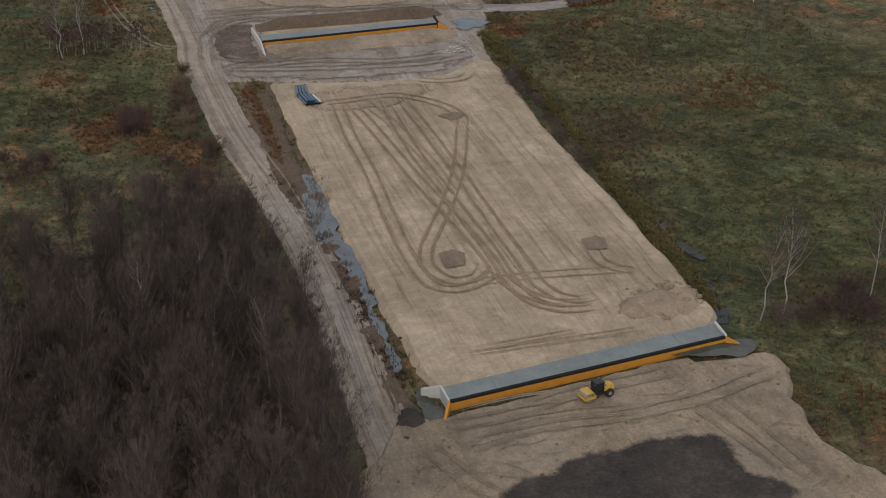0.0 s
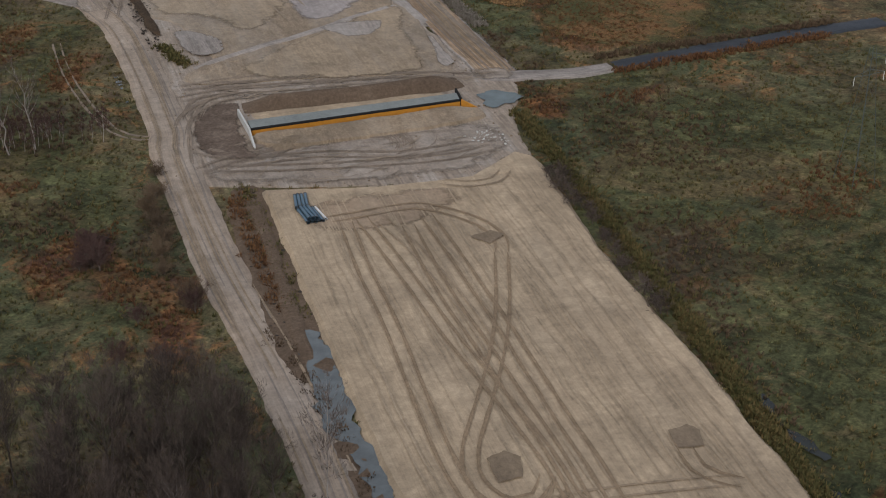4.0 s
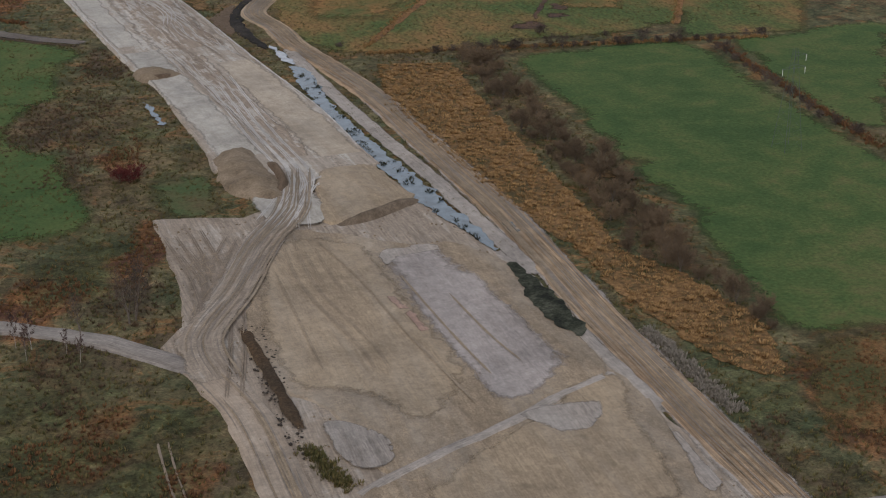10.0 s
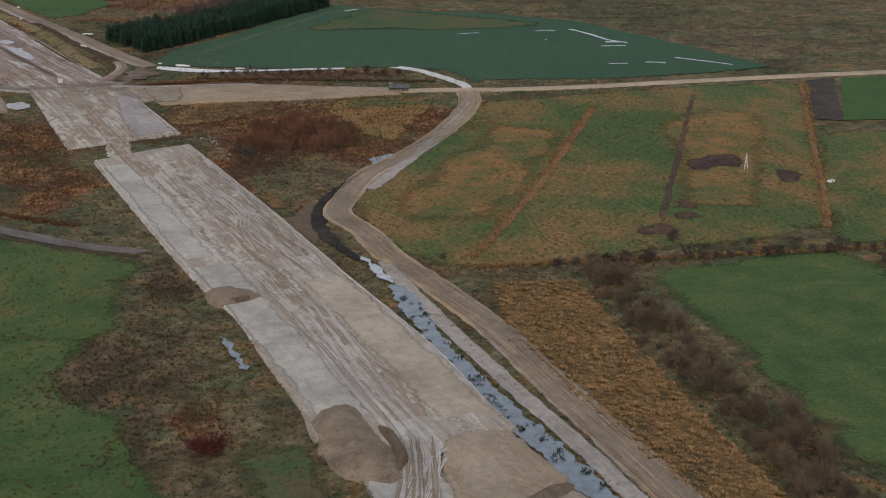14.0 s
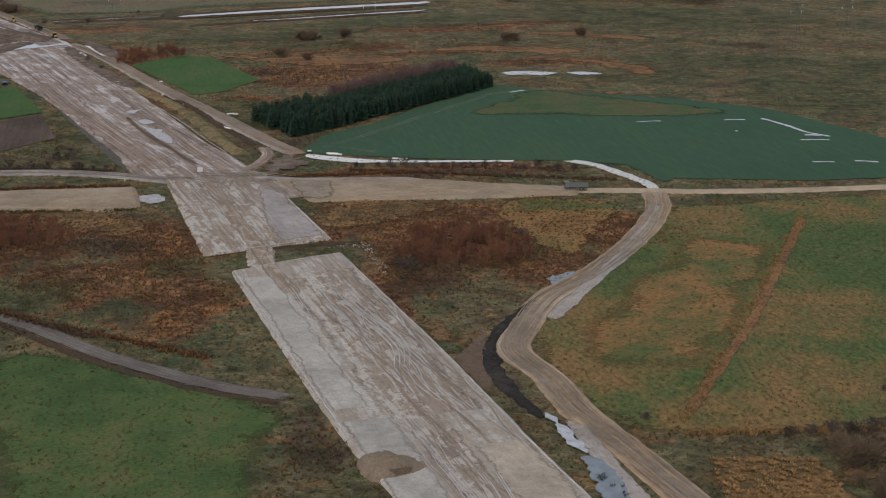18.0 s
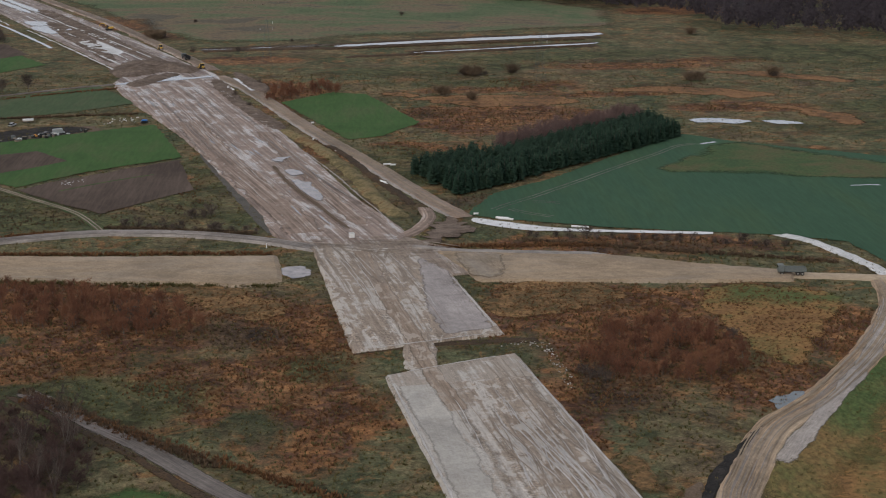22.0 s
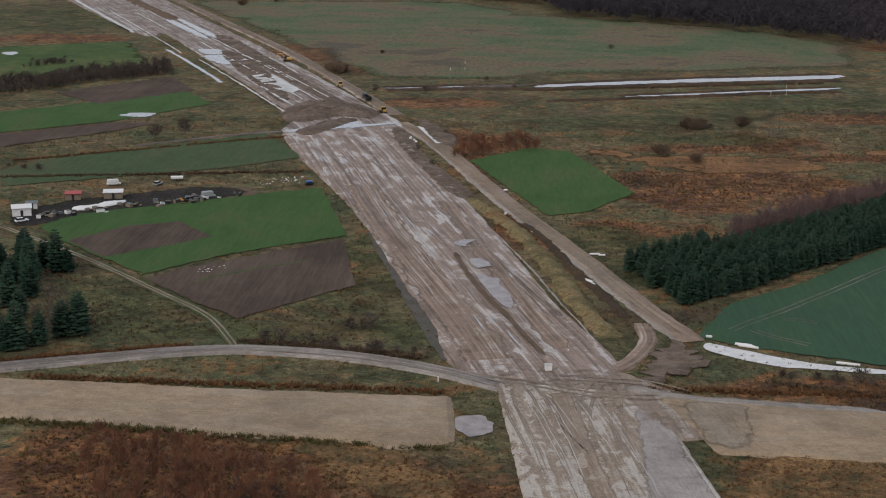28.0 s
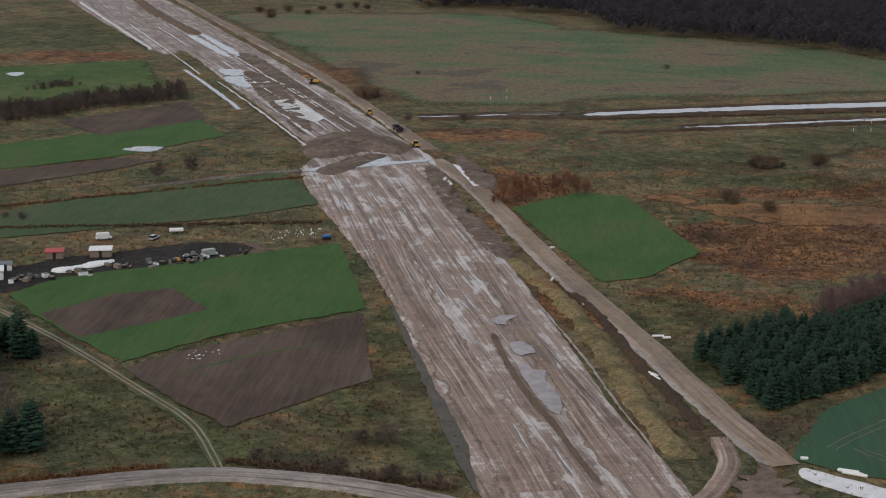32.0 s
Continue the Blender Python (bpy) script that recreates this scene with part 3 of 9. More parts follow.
def patch(name, outline, z, material, label, category="ground", edge=0.6, wave=4.0, step=1.6, grid=6.0, skirt=0.0, lump=0.0, dome=0.0, round_it=True, kind="structure", straight_uv=False, swap=False, soft=False):
    """A piece of ground with a worn outline at height z; with a skirt it is a bank whose sides slope down to the ground."""
    rim = spline(outline, step, True) if round_it else np.concatenate([
        np.linspace(a, b, max(2, int(np.hypot(b[0] - a[0], b[1] - a[1]) / step)), endpoint=False) for a, b in zip(np.array(outline, float), np.roll(np.array(outline, float), -1, 0))])
    area = 0.5 * np.sum(rim[:, 0] * np.roll(rim[:, 1], -1) - rim[:, 1] * np.roll(rim[:, 0], -1))
    if area < 0:
        rim = rim[::-1]
    rim = ragged(rim, edge, wave)
    lo, hi = rim.min(0), rim.max(0)
    gx, gy = np.meshgrid(np.arange(lo[0], hi[0], grid), np.arange(lo[1], hi[1], grid))
    inner = np.stack([gx.ravel(), gy.ravel()], 1) + np.random.default_rng(5).uniform(-0.3, 0.3, (gx.size, 2)) * grid
    inner = inner[inside(inner, rim)]
    if len(inner):
        near = np.array([((rim - p) ** 2).sum(1).min() for p in inner]) ** 0.5
        keep = near > grid * 0.35
        inner, near = inner[keep], near[keep]
    else:
        near = np.zeros(0)
    from mathutils.geometry import delaunay_2d_cdt
    n = len(rim)
    flat_pts = [Vector(p) for p in np.concatenate([rim, inner])]
    vs, _, fs, origs, _, _ = delaunay_2d_cdt(flat_pts, [], [list(range(n))], 1, 1e-4)
    depth = {tuple(p): d for p, d in zip(map(tuple, inner.round(3)), near)}
    verts, deep = [], []
    for v, o in zip(vs, origs):
        d = near[o[0] - n] if o and o[0] >= n else 0.0
        h = z + (lumps(v.x, v.y, lump, 5.0) if lump and d > 0 else 0.0)
        if dome:
            h += dome * min(1.0, d / (0.45 * min(hi - lo))) ** 0.7
        verts.append((v.x, v.y, max(h, z - 0.4 * abs(z))))
        deep.append(min(1.0, d / (0.5 * grid)))
    faces = [list(f) for f in fs]
    if skirt:
        base = len(verts)
        t = np.roll(rim, -1, 0) - np.roll(rim, 1, 0)
        t /= np.linalg.norm(t, axis=1)[:, None] + 1e-9
        out = np.stack([t[:, 1], -t[:, 0]], 1)
        for k in range(n):
            w = skirt * (1 + 0.5 * noise.noise((rim[k, 0] / 7, rim[k, 1] / 7, 1.0)))
            verts.append((rim[k, 0], rim[k, 1], z))
            verts.append((rim[k, 0] + out[k, 0] * w, rim[k, 1] + out[k, 1] * w, -0.4))
        for k in range(n):
            a, b = base + 2 * k, base + 2 * ((k + 1) % n)
            faces.append((a, a + 1, b + 1, b))
    v = np.array(verts)
    uvs = v[:, :2] if straight_uv else along_road(v[:, 0], v[:, 1])
    if swap:
        uvs = v[:, 1::-1]
    ob = new(name, mesh_of(name, verts, faces, material, uvs, True))
    if soft:
        soften(ob.data, deep + [0.0] * (len(verts) - len(deep)))
    return tagged(ob, label, category, "", kind)


def ribbon(name, pts, half, z, material, label, category="road", edge=0.5, wave=6.0, step=2.0, crown=0.05, skirt=0.6, kind="structure", parent=None, soft=False):
    """A road or track along a line: worn edges, a slight crown, sides that fall to the ground. UV: across and along in metres."""
    line = spline(pts, step)
    t = np.gradient(line, axis=0)
    t /= np.linalg.norm(t, axis=1)[:, None] + 1e-9
    side = np.stack([t[:, 1], -t[:, 0]], 1)
    s = np.r_[0, np.cumsum(np.linalg.norm(np.diff(line, axis=0), axis=1))]
    verts, uvs, faces, deep = [], [], [], []
    cols = (-1 - skirt / half, -1, -0.5, 0, 0.5, 1, 1 + skirt / half) if skirt else (-1, -0.5, 0, 0.5, 1)
    for k, p in enumerate(line):
        wl = half + edge * (noise.noise((p[0] / wave, p[1] / wave, 2.0)) + 0.5 * noise.noise((p[0], p[1], 7.0)))
        wr = half + edge * (noise.noise((p[0] / wave, p[1] / wave, 12.0)) + 0.5 * noise.noise((p[0], p[1], 17.0)))
        for c in cols:
            w = wl if c < 0 else wr
            q = p + side[k] * c * w
            h = 0.02 + (z - 0.02 + crown * (1 - min(1, abs(c)) ** 2)) * min(1.0, 0.02 + s[k] / 6, 0.02 + (s[-1] - s[k]) / 6)
            if abs(c) > 1:
                h = -0.4
            verts.append((q[0], q[1], h))
            uvs.append((c * w, s[k]))
            deep.append(float(abs(c) < 0.9) * min(1.0, s[k] / 5, (s[-1] - s[k]) / 5))
    n = len(cols)
    for k in range(len(line) - 1):
        for c in range(n - 1):
            a = k * n + c
            faces.append((a, a + 1, a + n + 1, a + n))
    me = mesh_of(name, verts, faces, material, uvs, True)
    if soft:
        soften(me, deep)
    if parent is not None:
        return part(name, me, None, parent, label)
    return tagged(new(name, me), label, category, "", kind)


def scatter(outline, spacing, rng, keep=1.0, margin=0.0):
    """Random places inside an outline."""
    o = np.asarray(outline, float)
    lo, hi = o.min(0), o.max(0)
    n = int((hi - lo).prod() / spacing ** 2 * keep)
    p = rng.uniform(lo, hi, (n, 2))
    return p[inside(p, o)]


def stuff(name, template, places, sizes, turns, material, label, category, z=0.0):
    """Many small copies of a template (vertices, triangles) as one mesh."""
    tv, tf = template
    n, m = len(places), len(tv)
    if not n:
        return None
    c, s = np.cos(turns)[:, None], np.sin(turns)[:, None]
    sx = sizes[:, None] if sizes.ndim == 1 else sizes[:, :1]
    sz = sizes[:, None] if sizes.ndim == 1 else sizes[:, 1:]
    x = (tv[None, :, 0] * c - tv[None, :, 1] * s) * sx + places[:, :1]
    y = (tv[None, :, 0] * s + tv[None, :, 1] * c) * sx + places[:, 1:2]
    h = tv[None, :, 2] * sz + z
    verts = np.stack([x, y, h], -1).reshape(-1, 3).astype(np.float32)
    faces = (tf[None] + (np.arange(n) * m)[:, None, None]).reshape(-1, 3).astype(np.int32)
    me = bpy.data.meshes.new(name)
    me.vertices.add(len(verts))
    me.vertices.foreach_set("co", verts.ravel())
    me.loops.add(faces.size)
    me.loops.foreach_set("vertex_index", faces.ravel())
    me.polygons.add(len(faces))
    me.polygons.foreach_set("loop_start", np.arange(0, faces.size, 3, dtype=np.int32))
    me.materials.append(material)
    me.update(calc_edges=True)
    return tagged(new(name, me), label, category, "", "stuff")


def tuft(blades, spread, lean, width, seed):
    """A tussock: blades that fan out from one root, height 1."""
    r = np.random.default_rng(seed)
    v, f = [], []
    for k in range(blades):
        a = 2 * np.pi * (k + r.uniform(-0.3, 0.3)) / blades
        root = np.array([np.cos(a), np.sin(a)]) * spread * r.uniform(0.1, 0.5)
        tip = np.array([np.cos(a), np.sin(a)]) * (spread * 0.5 + lean * r.uniform(0.4, 1.0))
        w = np.array([-np.sin(a), np.cos(a)]) * width
        i = len(v)
        v += [(*(root - w), -0.1), (*(root + w), -0.1), (*(tip - w * 0.2 + (tip - root) * 0.1), r.uniform(0.55, 1.0)), (*(root * 0.3 + tip * 0.7 + w), r.uniform(0.5, 0.8))]
        f += [(i, i + 1, i + 3), (i, i + 3, i + 2)]
    return np.array(v), np.array(f)


rng = np.random.default_rng(11)

# ---- outlines and lines of the plan, in metres ----
ASPHALT_ROAD_LINE = [(57.8, 164.8), (68.4, 166.3), (78.8, 168), (101, 170.8), (126.7, 173.7)]
BERM_LINE = [(-29.8, 125.3), (-24.1, 126.6), (-22, 108.1), (-23.9, 82.7), (-23.3, 64.7), (-31.5, 66.9), (-32.2, 82.3), (-31.6, 102.6)]
BLACK_PLOT_LINE = [(218.5, 607), (231.1, 607.2), (198.8, 541.3), (189.1, 545.8)]
CROSS_EAST_LINE = [(58.6, 626.7), (84.5, 622.7), (101.7, 618.7), (137.5, 616), (185.6, 615.9), (235.1, 614.6), (290.4, 611)]
CROSS_GAP_LINE = [(-73, 657.8), (-79.1, 670.3), (-65.5, 674.5), (-45.9, 671.3), (-31.3, 655.5), (-16.8, 644.5), (-35, 630.9)]
CROSS_GRAVEL_LINE = [(-201.4, 656.6), (-177.4, 666.1), (-152.1, 675.5), (-134.7, 679.2), (-110.6, 676.8), (-89.3, 669.2), (-75.6, 661), (-71.6, 658.6)]
CULV_POOL_A_LINE = [(12.2, 0.2), (14.3, 2), (23.3, 1.3), (25.9, -0.1), (24.3, -2.4), (20.3, -3), (15.3, -2)]
CULV_POOL_B_LINE = [(-26.8, 1.2), (-25.2, -0.8), (-24.5, -5.5), (-26.1, -10.9), (-28, -10.4), (-28, -6.1)]
DIAG_TRACK_LINE = [(-27, 186.6), (-16.5, 192.5), (-0.2, 200.4), (14, 208.4), (26.6, 214.2)]
DIRT_YARD_LINE = [(-197.7, 841.8), (-186.4, 850.5), (-165.4, 856), (-162.9, 841.8), (-174.4, 837.6), (-190.5, 824.8)]
DITCH_DARK_LINE = [(21.3, 262.1), (23.3, 258), (25.5, 240.8), (25, 230), (22.5, 227.7), (20.3, 235.9), (19.9, 248.7)]
DITCH_EAST_LINE = [(6.1, 410.9), (10.3, 404.3), (9.9, 373.1), (12.4, 350.2), (14.4, 332), (17, 314.1), (19.3, 294.9), (21.5, 279.5), (20.8, 268.7), (18.1, 280.4), (15.2, 291.3), (12.5, 305.8), (10.3, 322.6), (8.2, 344), (6.3, 372.9), (5.5, 394.6)]
EAST_TRACK_LINE = [(25.2, 166.8), (39.4, 164.6), (49.1, 163.4), (57, 164.4)]
FAR_BED_LINE = [(-171.2, 998.4), (-169.7, 963.8), (-144.5, 967.1), (-122.3, 980.4), (-144, 1036), (-165.6, 1088.4), (-199.5, 1166.9), (-270.7, 1323.9), (-408.7, 1608.2), (-469.1, 1597.5), (-317.3, 1290.5), (-294.8, 1281.4), (-248.3, 1178.8), (-196.9, 1062.4)]
FARM_TRACK_LINE = [(-233.1, 793), (-196, 757.8), (-165.2, 724.5), (-148.8, 705.3), (-137.4, 682)]
GRAVEL_PATH_LINE = [(-41.7, 230.7), (-50.3, 240), (-60.4, 249.8), (-70.9, 256.5), (-83.9, 263.6)]
GREYPAD_LINE = [(-3.2, 271.6), (-0.5, 275.4), (10.9, 275.6), (13.6, 262), (16.8, 236), (18.8, 218.6), (8.3, 208.7), (1.1, 205.8), (-1, 229.4), (-3.1, 253.5)]
HAUL_BRANCH_LINE = [(-41.2, 226.6), (-42.3, 243.6), (-33.1, 262.8), (-23.8, 284.9), (-14.6, 302.2), (-8.9, 327.1)]
HAUL_EAST_LINE = [(32.9, 164.7), (32.4, 174.3), (31.4, 192.6), (30.7, 214.4), (29.8, 239), (29.3, 286.7), (27.2, 316.4), (24.9, 345.4), (22.3, 379.6), (16.8, 411.7), (12, 435.3), (10.4, 454.8), (6.7, 474.4), (12, 489.6), (23.8, 513.1), (40.2, 531.9), (62.9, 564.8), (79.8, 597.5), (85.8, 622.1)]
HAUL_FAR_LINE = [(-127.2, 1009.2), (-165.3, 1105.5), (-206.2, 1206.9), (-280, 1367.1), (-389.8, 1605.5)]
HAUL_NORTH_LINE = [(-25.3, 696.1), (-36, 725.5), (-51.3, 774.1), (-74.5, 843.4), (-105.5, 947.6), (-123.6, 990.6)]
HAUL_SOUTH_LINE = [(-43.4, 234.7), (-38.5, 215.6), (-37, 192.1), (-36.5, 177.7), (-36.2, 154.4), (-37.2, 148.8), (-36.1, 103.3), (-33.5, 71.2), (-32.2, 46.7), (-32.3, 24.2), (-33.3, -0.7), (-33.4, -12.9), (-33.8, -25)]
HEAP_A_LINE = [(-25, 340.4), (-17.5, 343), (-15.5, 330.3), (-13.7, 318.4), (-15.7, 309.6), (-20.8, 311), (-25.7, 319)]
HEAP_B_LINE = [(-36.5, 416), (-31.9, 419.2), (-23.8, 412.5), (-29.4, 407.4), (-34.8, 407.6)]
HEAP_C_LINE = [(-3.9, 323.5), (3, 326), (8.5, 325), (10.9, 314.1), (12.5, 303), (7.3, 297), (-3.4, 293), (-9, 294.1), (-7.5, 308)]
LEFT_GREEN_LINE = [(-100.4, 468.8), (-64.1, 464.1), (-56.5, 422.7), (-58.7, 398.5), (-70, 378), (-71, 366), (-59, 352), (-58, 331), (-54, 311), (-62, 297), (-95, 297)]
LEFT_GREEN_B_LINE = [(-115.5, 495), (-94.3, 487.3), (-68.5, 471.1), (-47.4, 445.9), (-55.4, 413.6), (-52.7, 390), (-105.4, 399.1)]
LEFT_PAD_LINE = [(-198.2, 655.2), (-186.7, 652.9), (-160, 652.3), (-133.4, 650.6), (-84.2, 649.7), (-82.3, 626.3), (-92.1, 621.3), (-109.3, 625.1), (-128.8, 625.9), (-154.4, 630.7), (-179.7, 632.1), (-190.1, 633.1)]
LEFT_TRACK_LINE = [(-135.9, 543.3), (-121.2, 527.0), (-106.5, 510.7), (-92.5, 492.6), (-80.2, 478.1), (-62.2, 461.8), (-46.6, 452.5)]
LOWPAD_LINE = [(-27.1, 185.9), (-16.5, 192.4), (-0.2, 200.5), (20.7, 211.8), (26.9, 213.4), (24.5, 188.6), (24.3, 172), (13.2, 171.8), (-1.5, 174.8), (-20, 176.8), (-28.9, 179.2)]
LPOND_LINE = [(-81.2, 639.9), (-73, 638.8), (-72.2, 630.3), (-76.9, 625.9), (-80.8, 631.3)]
MEADOW_A_LINE = [(66.9, 410.2), (126.7, 412), (131.5, 399.2), (128.8, 312), (128.5, 259.9), (111.6, 218.8), (86.2, 216.1), (60.8, 216.7), (57.5, 220.6), (65.5, 277), (66.9, 341.9)]
MEADOW_B_LINE = [(138.6, 410.1), (204.3, 420.6), (137.9, 313.9), (128.6, 329.9)]
MIDPAD_LINE = [(-34, 243.7), (-20.9, 287.2), (-8.3, 285.9), (5.2, 276.6), (14, 275.4), (21.9, 257.7), (23, 216.9), (17.3, 211.6), (2.9, 203.9), (-18.3, 188.7), (-24.8, 211.3), (-31.1, 223.3)]
MOTTLED_LINE = [(80, 600), (134.1, 609), (176.6, 609), (220, 606), (136, 430), (105.9, 420), (81, 421), (49.5, 415), (16, 421), (9, 464), (12, 488), (36, 529), (58, 563), (75, 596)]
MOTTLED_C_LINE = [(180, 532), (217.4, 523), (212.7, 487), (168, 409), (122, 414)]
MUD_LINE = [(-43.6, 304.5), (-34, 303.5), (-25.1, 300.7), (-7.2, 313), (7.8, 325.1), (14.8, 294.5), (21.7, 265.6), (25.3, 225.5), (26.1, 195.7), (32.9, 175.3), (34.4, 160.3), (27.7, 143.6), (25.6, 129.4), (23.1, 115.4), (-37.9, 132.3), (-39.7, 148.9), (-38, 180), (-38.5, 208.3), (-42.2, 226.8), (-49, 243.3), (-44.4, 251), (-42.6, 262), (-43.2, 293)]
NORTH_GREEN_LINE = [(-90, 912.3), (-66.2, 939.7), (-51.4, 934.3), (-30.1, 862.2), (-46.8, 831.9), (-60.6, 824.4)]
PEAT_LINE = [(-24.4, -29.3), (-12.5, -21.6), (0.5, -19.6), (10.3, -20.1), (11.2, -25.3), (10.6, -29.9), (14, -32.8), (13, -39.5)]
PLATFORM_LINE = [(-24, 124.8), (-24.6, 82), (-24.9, 55.8), (-24.7, 35.3), (-24.3, 16.4), (-24.3, 8.3), (-20.5, 4.6), (-2.2, 8.1), (14.7, 7.9), (23, 13.3), (23.7, 22.4), (23.7, 49.4), (23.3, 88.4), (24.8, 125.7), (22.7, 128.1), (12.1, 120.3), (-4.9, 120.8)]
PLOT_A_LINE = [(-221.7, 794.3), (-213.9, 811), (-171.6, 838.7), (-140.8, 859.1), (-123, 792.6), (-155.4, 767), (-175.2, 742.9), (-194.7, 762.5), (-208.8, 777.6)]
PLOT_BROWN_A_LINE = [(-207.1, 777.3), (-193.6, 797.6), (-179, 804.8), (-164.3, 786.3), (-190.9, 759.7)]
PLOT_BROWN_B_LINE = [(-173.4, 739), (-162, 752.9), (-123.8, 787.4), (-114.3, 737.8), (-141.3, 704.5), (-155.8, 718.2)]
PLOT_BROWN_D_LINE = [(-291.1, 939.6), (-247.1, 976.5), (-227.2, 976.9), (-241, 956.1), (-272.1, 922.9), (-280.5, 912.7)]
PLOT_BROWN_E_LINE = [(-294.5, 1050.8), (-251.6, 1109.4), (-230.6, 1066.6), (-265.3, 1021.4)]
PLOT_C_LINE = [(-251.8, 894.7), (-228.7, 914.8), (-177.4, 959.2), (-154.6, 911), (-182.5, 887.2), (-230.7, 860.9), (-251.7, 849.1), (-261.2, 873.6)]
PLOT_D_LINE = [(-310.5, 988.6), (-281.8, 1012.9), (-235.6, 1065.9), (-214.4, 1028.2), (-247.8, 978.6), (-282.5, 950.7), (-293, 944.3)]
PLOT_E_LINE = [(-394.1, 1200), (-338.8, 1230), (-308.3, 1245.8), (-270.2, 1149.6), (-300.9, 1110.7), (-343.9, 1073.1)]
POOL_FAR_LINE = [(-250.5, 1181.7), (-238.8, 1189.3), (-223.1, 1162.9), (-233.8, 1152.2)]
POOL_TOP_LINE = [(-170, 963.5), (-167.5, 960.5), (-150.3, 969), (-125.7, 984), (-126.8, 987), (-139.2, 982.5), (-143.6, 991), (-152.4, 984), (-158.5, 972.5)]
REED_STRIP_LINE = [(30.6, 407), (50.6, 404.8), (48.8, 360.4), (47.6, 307.9), (46.5, 261.5), (54.8, 242.2), (57.9, 222.8), (51, 203.2), (45.8, 208.6), (41, 219.9), (37.8, 240.7), (36.8, 267.9), (29.7, 304.5), (26.9, 339.8), (23.4, 367.4)]
RIGHT_PAD_LINE = [(-36.5, 653.6), (-11.5, 653.6), (13.7, 647.4), (37.5, 637.5), (61.2, 629.7), (58.8, 621.1), (25.6, 621.2), (-6.9, 623.1), (-26.3, 624.2)]
RIVER_LINE = [(-139.5, 1084.8), (-99.6, 1099.2), (-61, 1112.2), (5.5, 1134), (94.6, 1161.1), (89.8, 1137.7), (3.6, 1113.4), (-63.7, 1090.8), (-99, 1086), (-138.7, 1076.2)]
RUST_FIELD_LINE = [(56.6, 215.7), (83.7, 219), (113.4, 220.6), (83.9, 172.9), (69.3, 171), (52.1, 173.4), (48.9, 189.6)]
SHEET_LINE = [(-22.3, 694.6), (-13.5, 690.1), (6.5, 680.4), (50.1, 674.4), (49.4, 671.8), (5.9, 676.8), (-8.7, 679.6), (-21.4, 688)]
SHRUB_STRIP_LINE = [(52, 404.4), (63, 401.4), (60.1, 335.6), (64.1, 309.1), (55.9, 261.1), (61, 231.3), (57.1, 215.5), (57.7, 222.2), (55.4, 242), (46.5, 261.5), (49.1, 286.1), (50.4, 328.4)]
SIDE_WATER_LINE = [(-43.1, 208.1), (-42.2, 206.5), (-42, 188.1), (-41.7, 172.6), (-42.4, 172.3), (-43.2, 186.1)]
SOUTH_EARTH_LINE = [(-32.2, -8.5), (-27, -7), (-23.8, -7.1), (10.9, -1.5), (15, -2.6), (27.1, -4.1), (24.3, -14.8), (23.3, -24.9), (22.9, -44.5), (-38.5, -32.5)]
STAB_A_LINE = [(-26.8, 330.5), (-26.5, 345.5), (-28.8, 367.9), (-31.8, 399.5), (-37.1, 422.9), (-44.1, 468.3), (-55.2, 548), (-24.6, 561.9), (-10, 476.5), (-1.7, 420.3), (6.5, 371), (9.4, 335.5), (10.8, 325.9), (-3.2, 323.9), (-9.1, 314.4), (-12.8, 295.2), (-19.7, 292.4), (-20, 309.5), (-19.8, 331.5)]
STAB_B_LINE = [(-62.3, 565), (-25.9, 577.9), (-35, 631.7), (-46.6, 657.1), (-72.9, 661.3)]
STAB_C_LINE = [(-80.3, 669.3), (-90.5, 705.8), (-104.8, 755.7), (-125.1, 827.8), (-168.2, 953.3), (-157.7, 979.9), (-126.6, 973.5), (-100.5, 887.3), (-89.2, 845.4), (-74.5, 785.3), (-60.2, 725.6), (-46, 670.3)]
TEAL_FIELD_LINE = [(-24, 699.6), (-12.6, 729.2), (10.5, 751.8), (37.7, 787.4), (75.9, 834.1), (93.1, 817.8), (150.4, 784), (177.6, 759.3), (199, 700.4), (217.9, 635.8), (191.3, 629.7), (145, 628.3), (98.7, 638.5), (93.4, 633.6), (88.4, 661.4), (72.4, 669.6), (19.5, 681.5), (-16.1, 694.4)]
WET_TRACK_LINE = [(-52.7, 209.8), (-52.1, 192), (-49.6, 173.7), (-46.2, 160.4), (-41.9, 155.1), (-38.7, 154.2)]
WHITE_VERGE_LINE = [(16.6, 410.8), (21.6, 404.8), (22.3, 379.6), (20.8, 372), (19.5, 384.4)]

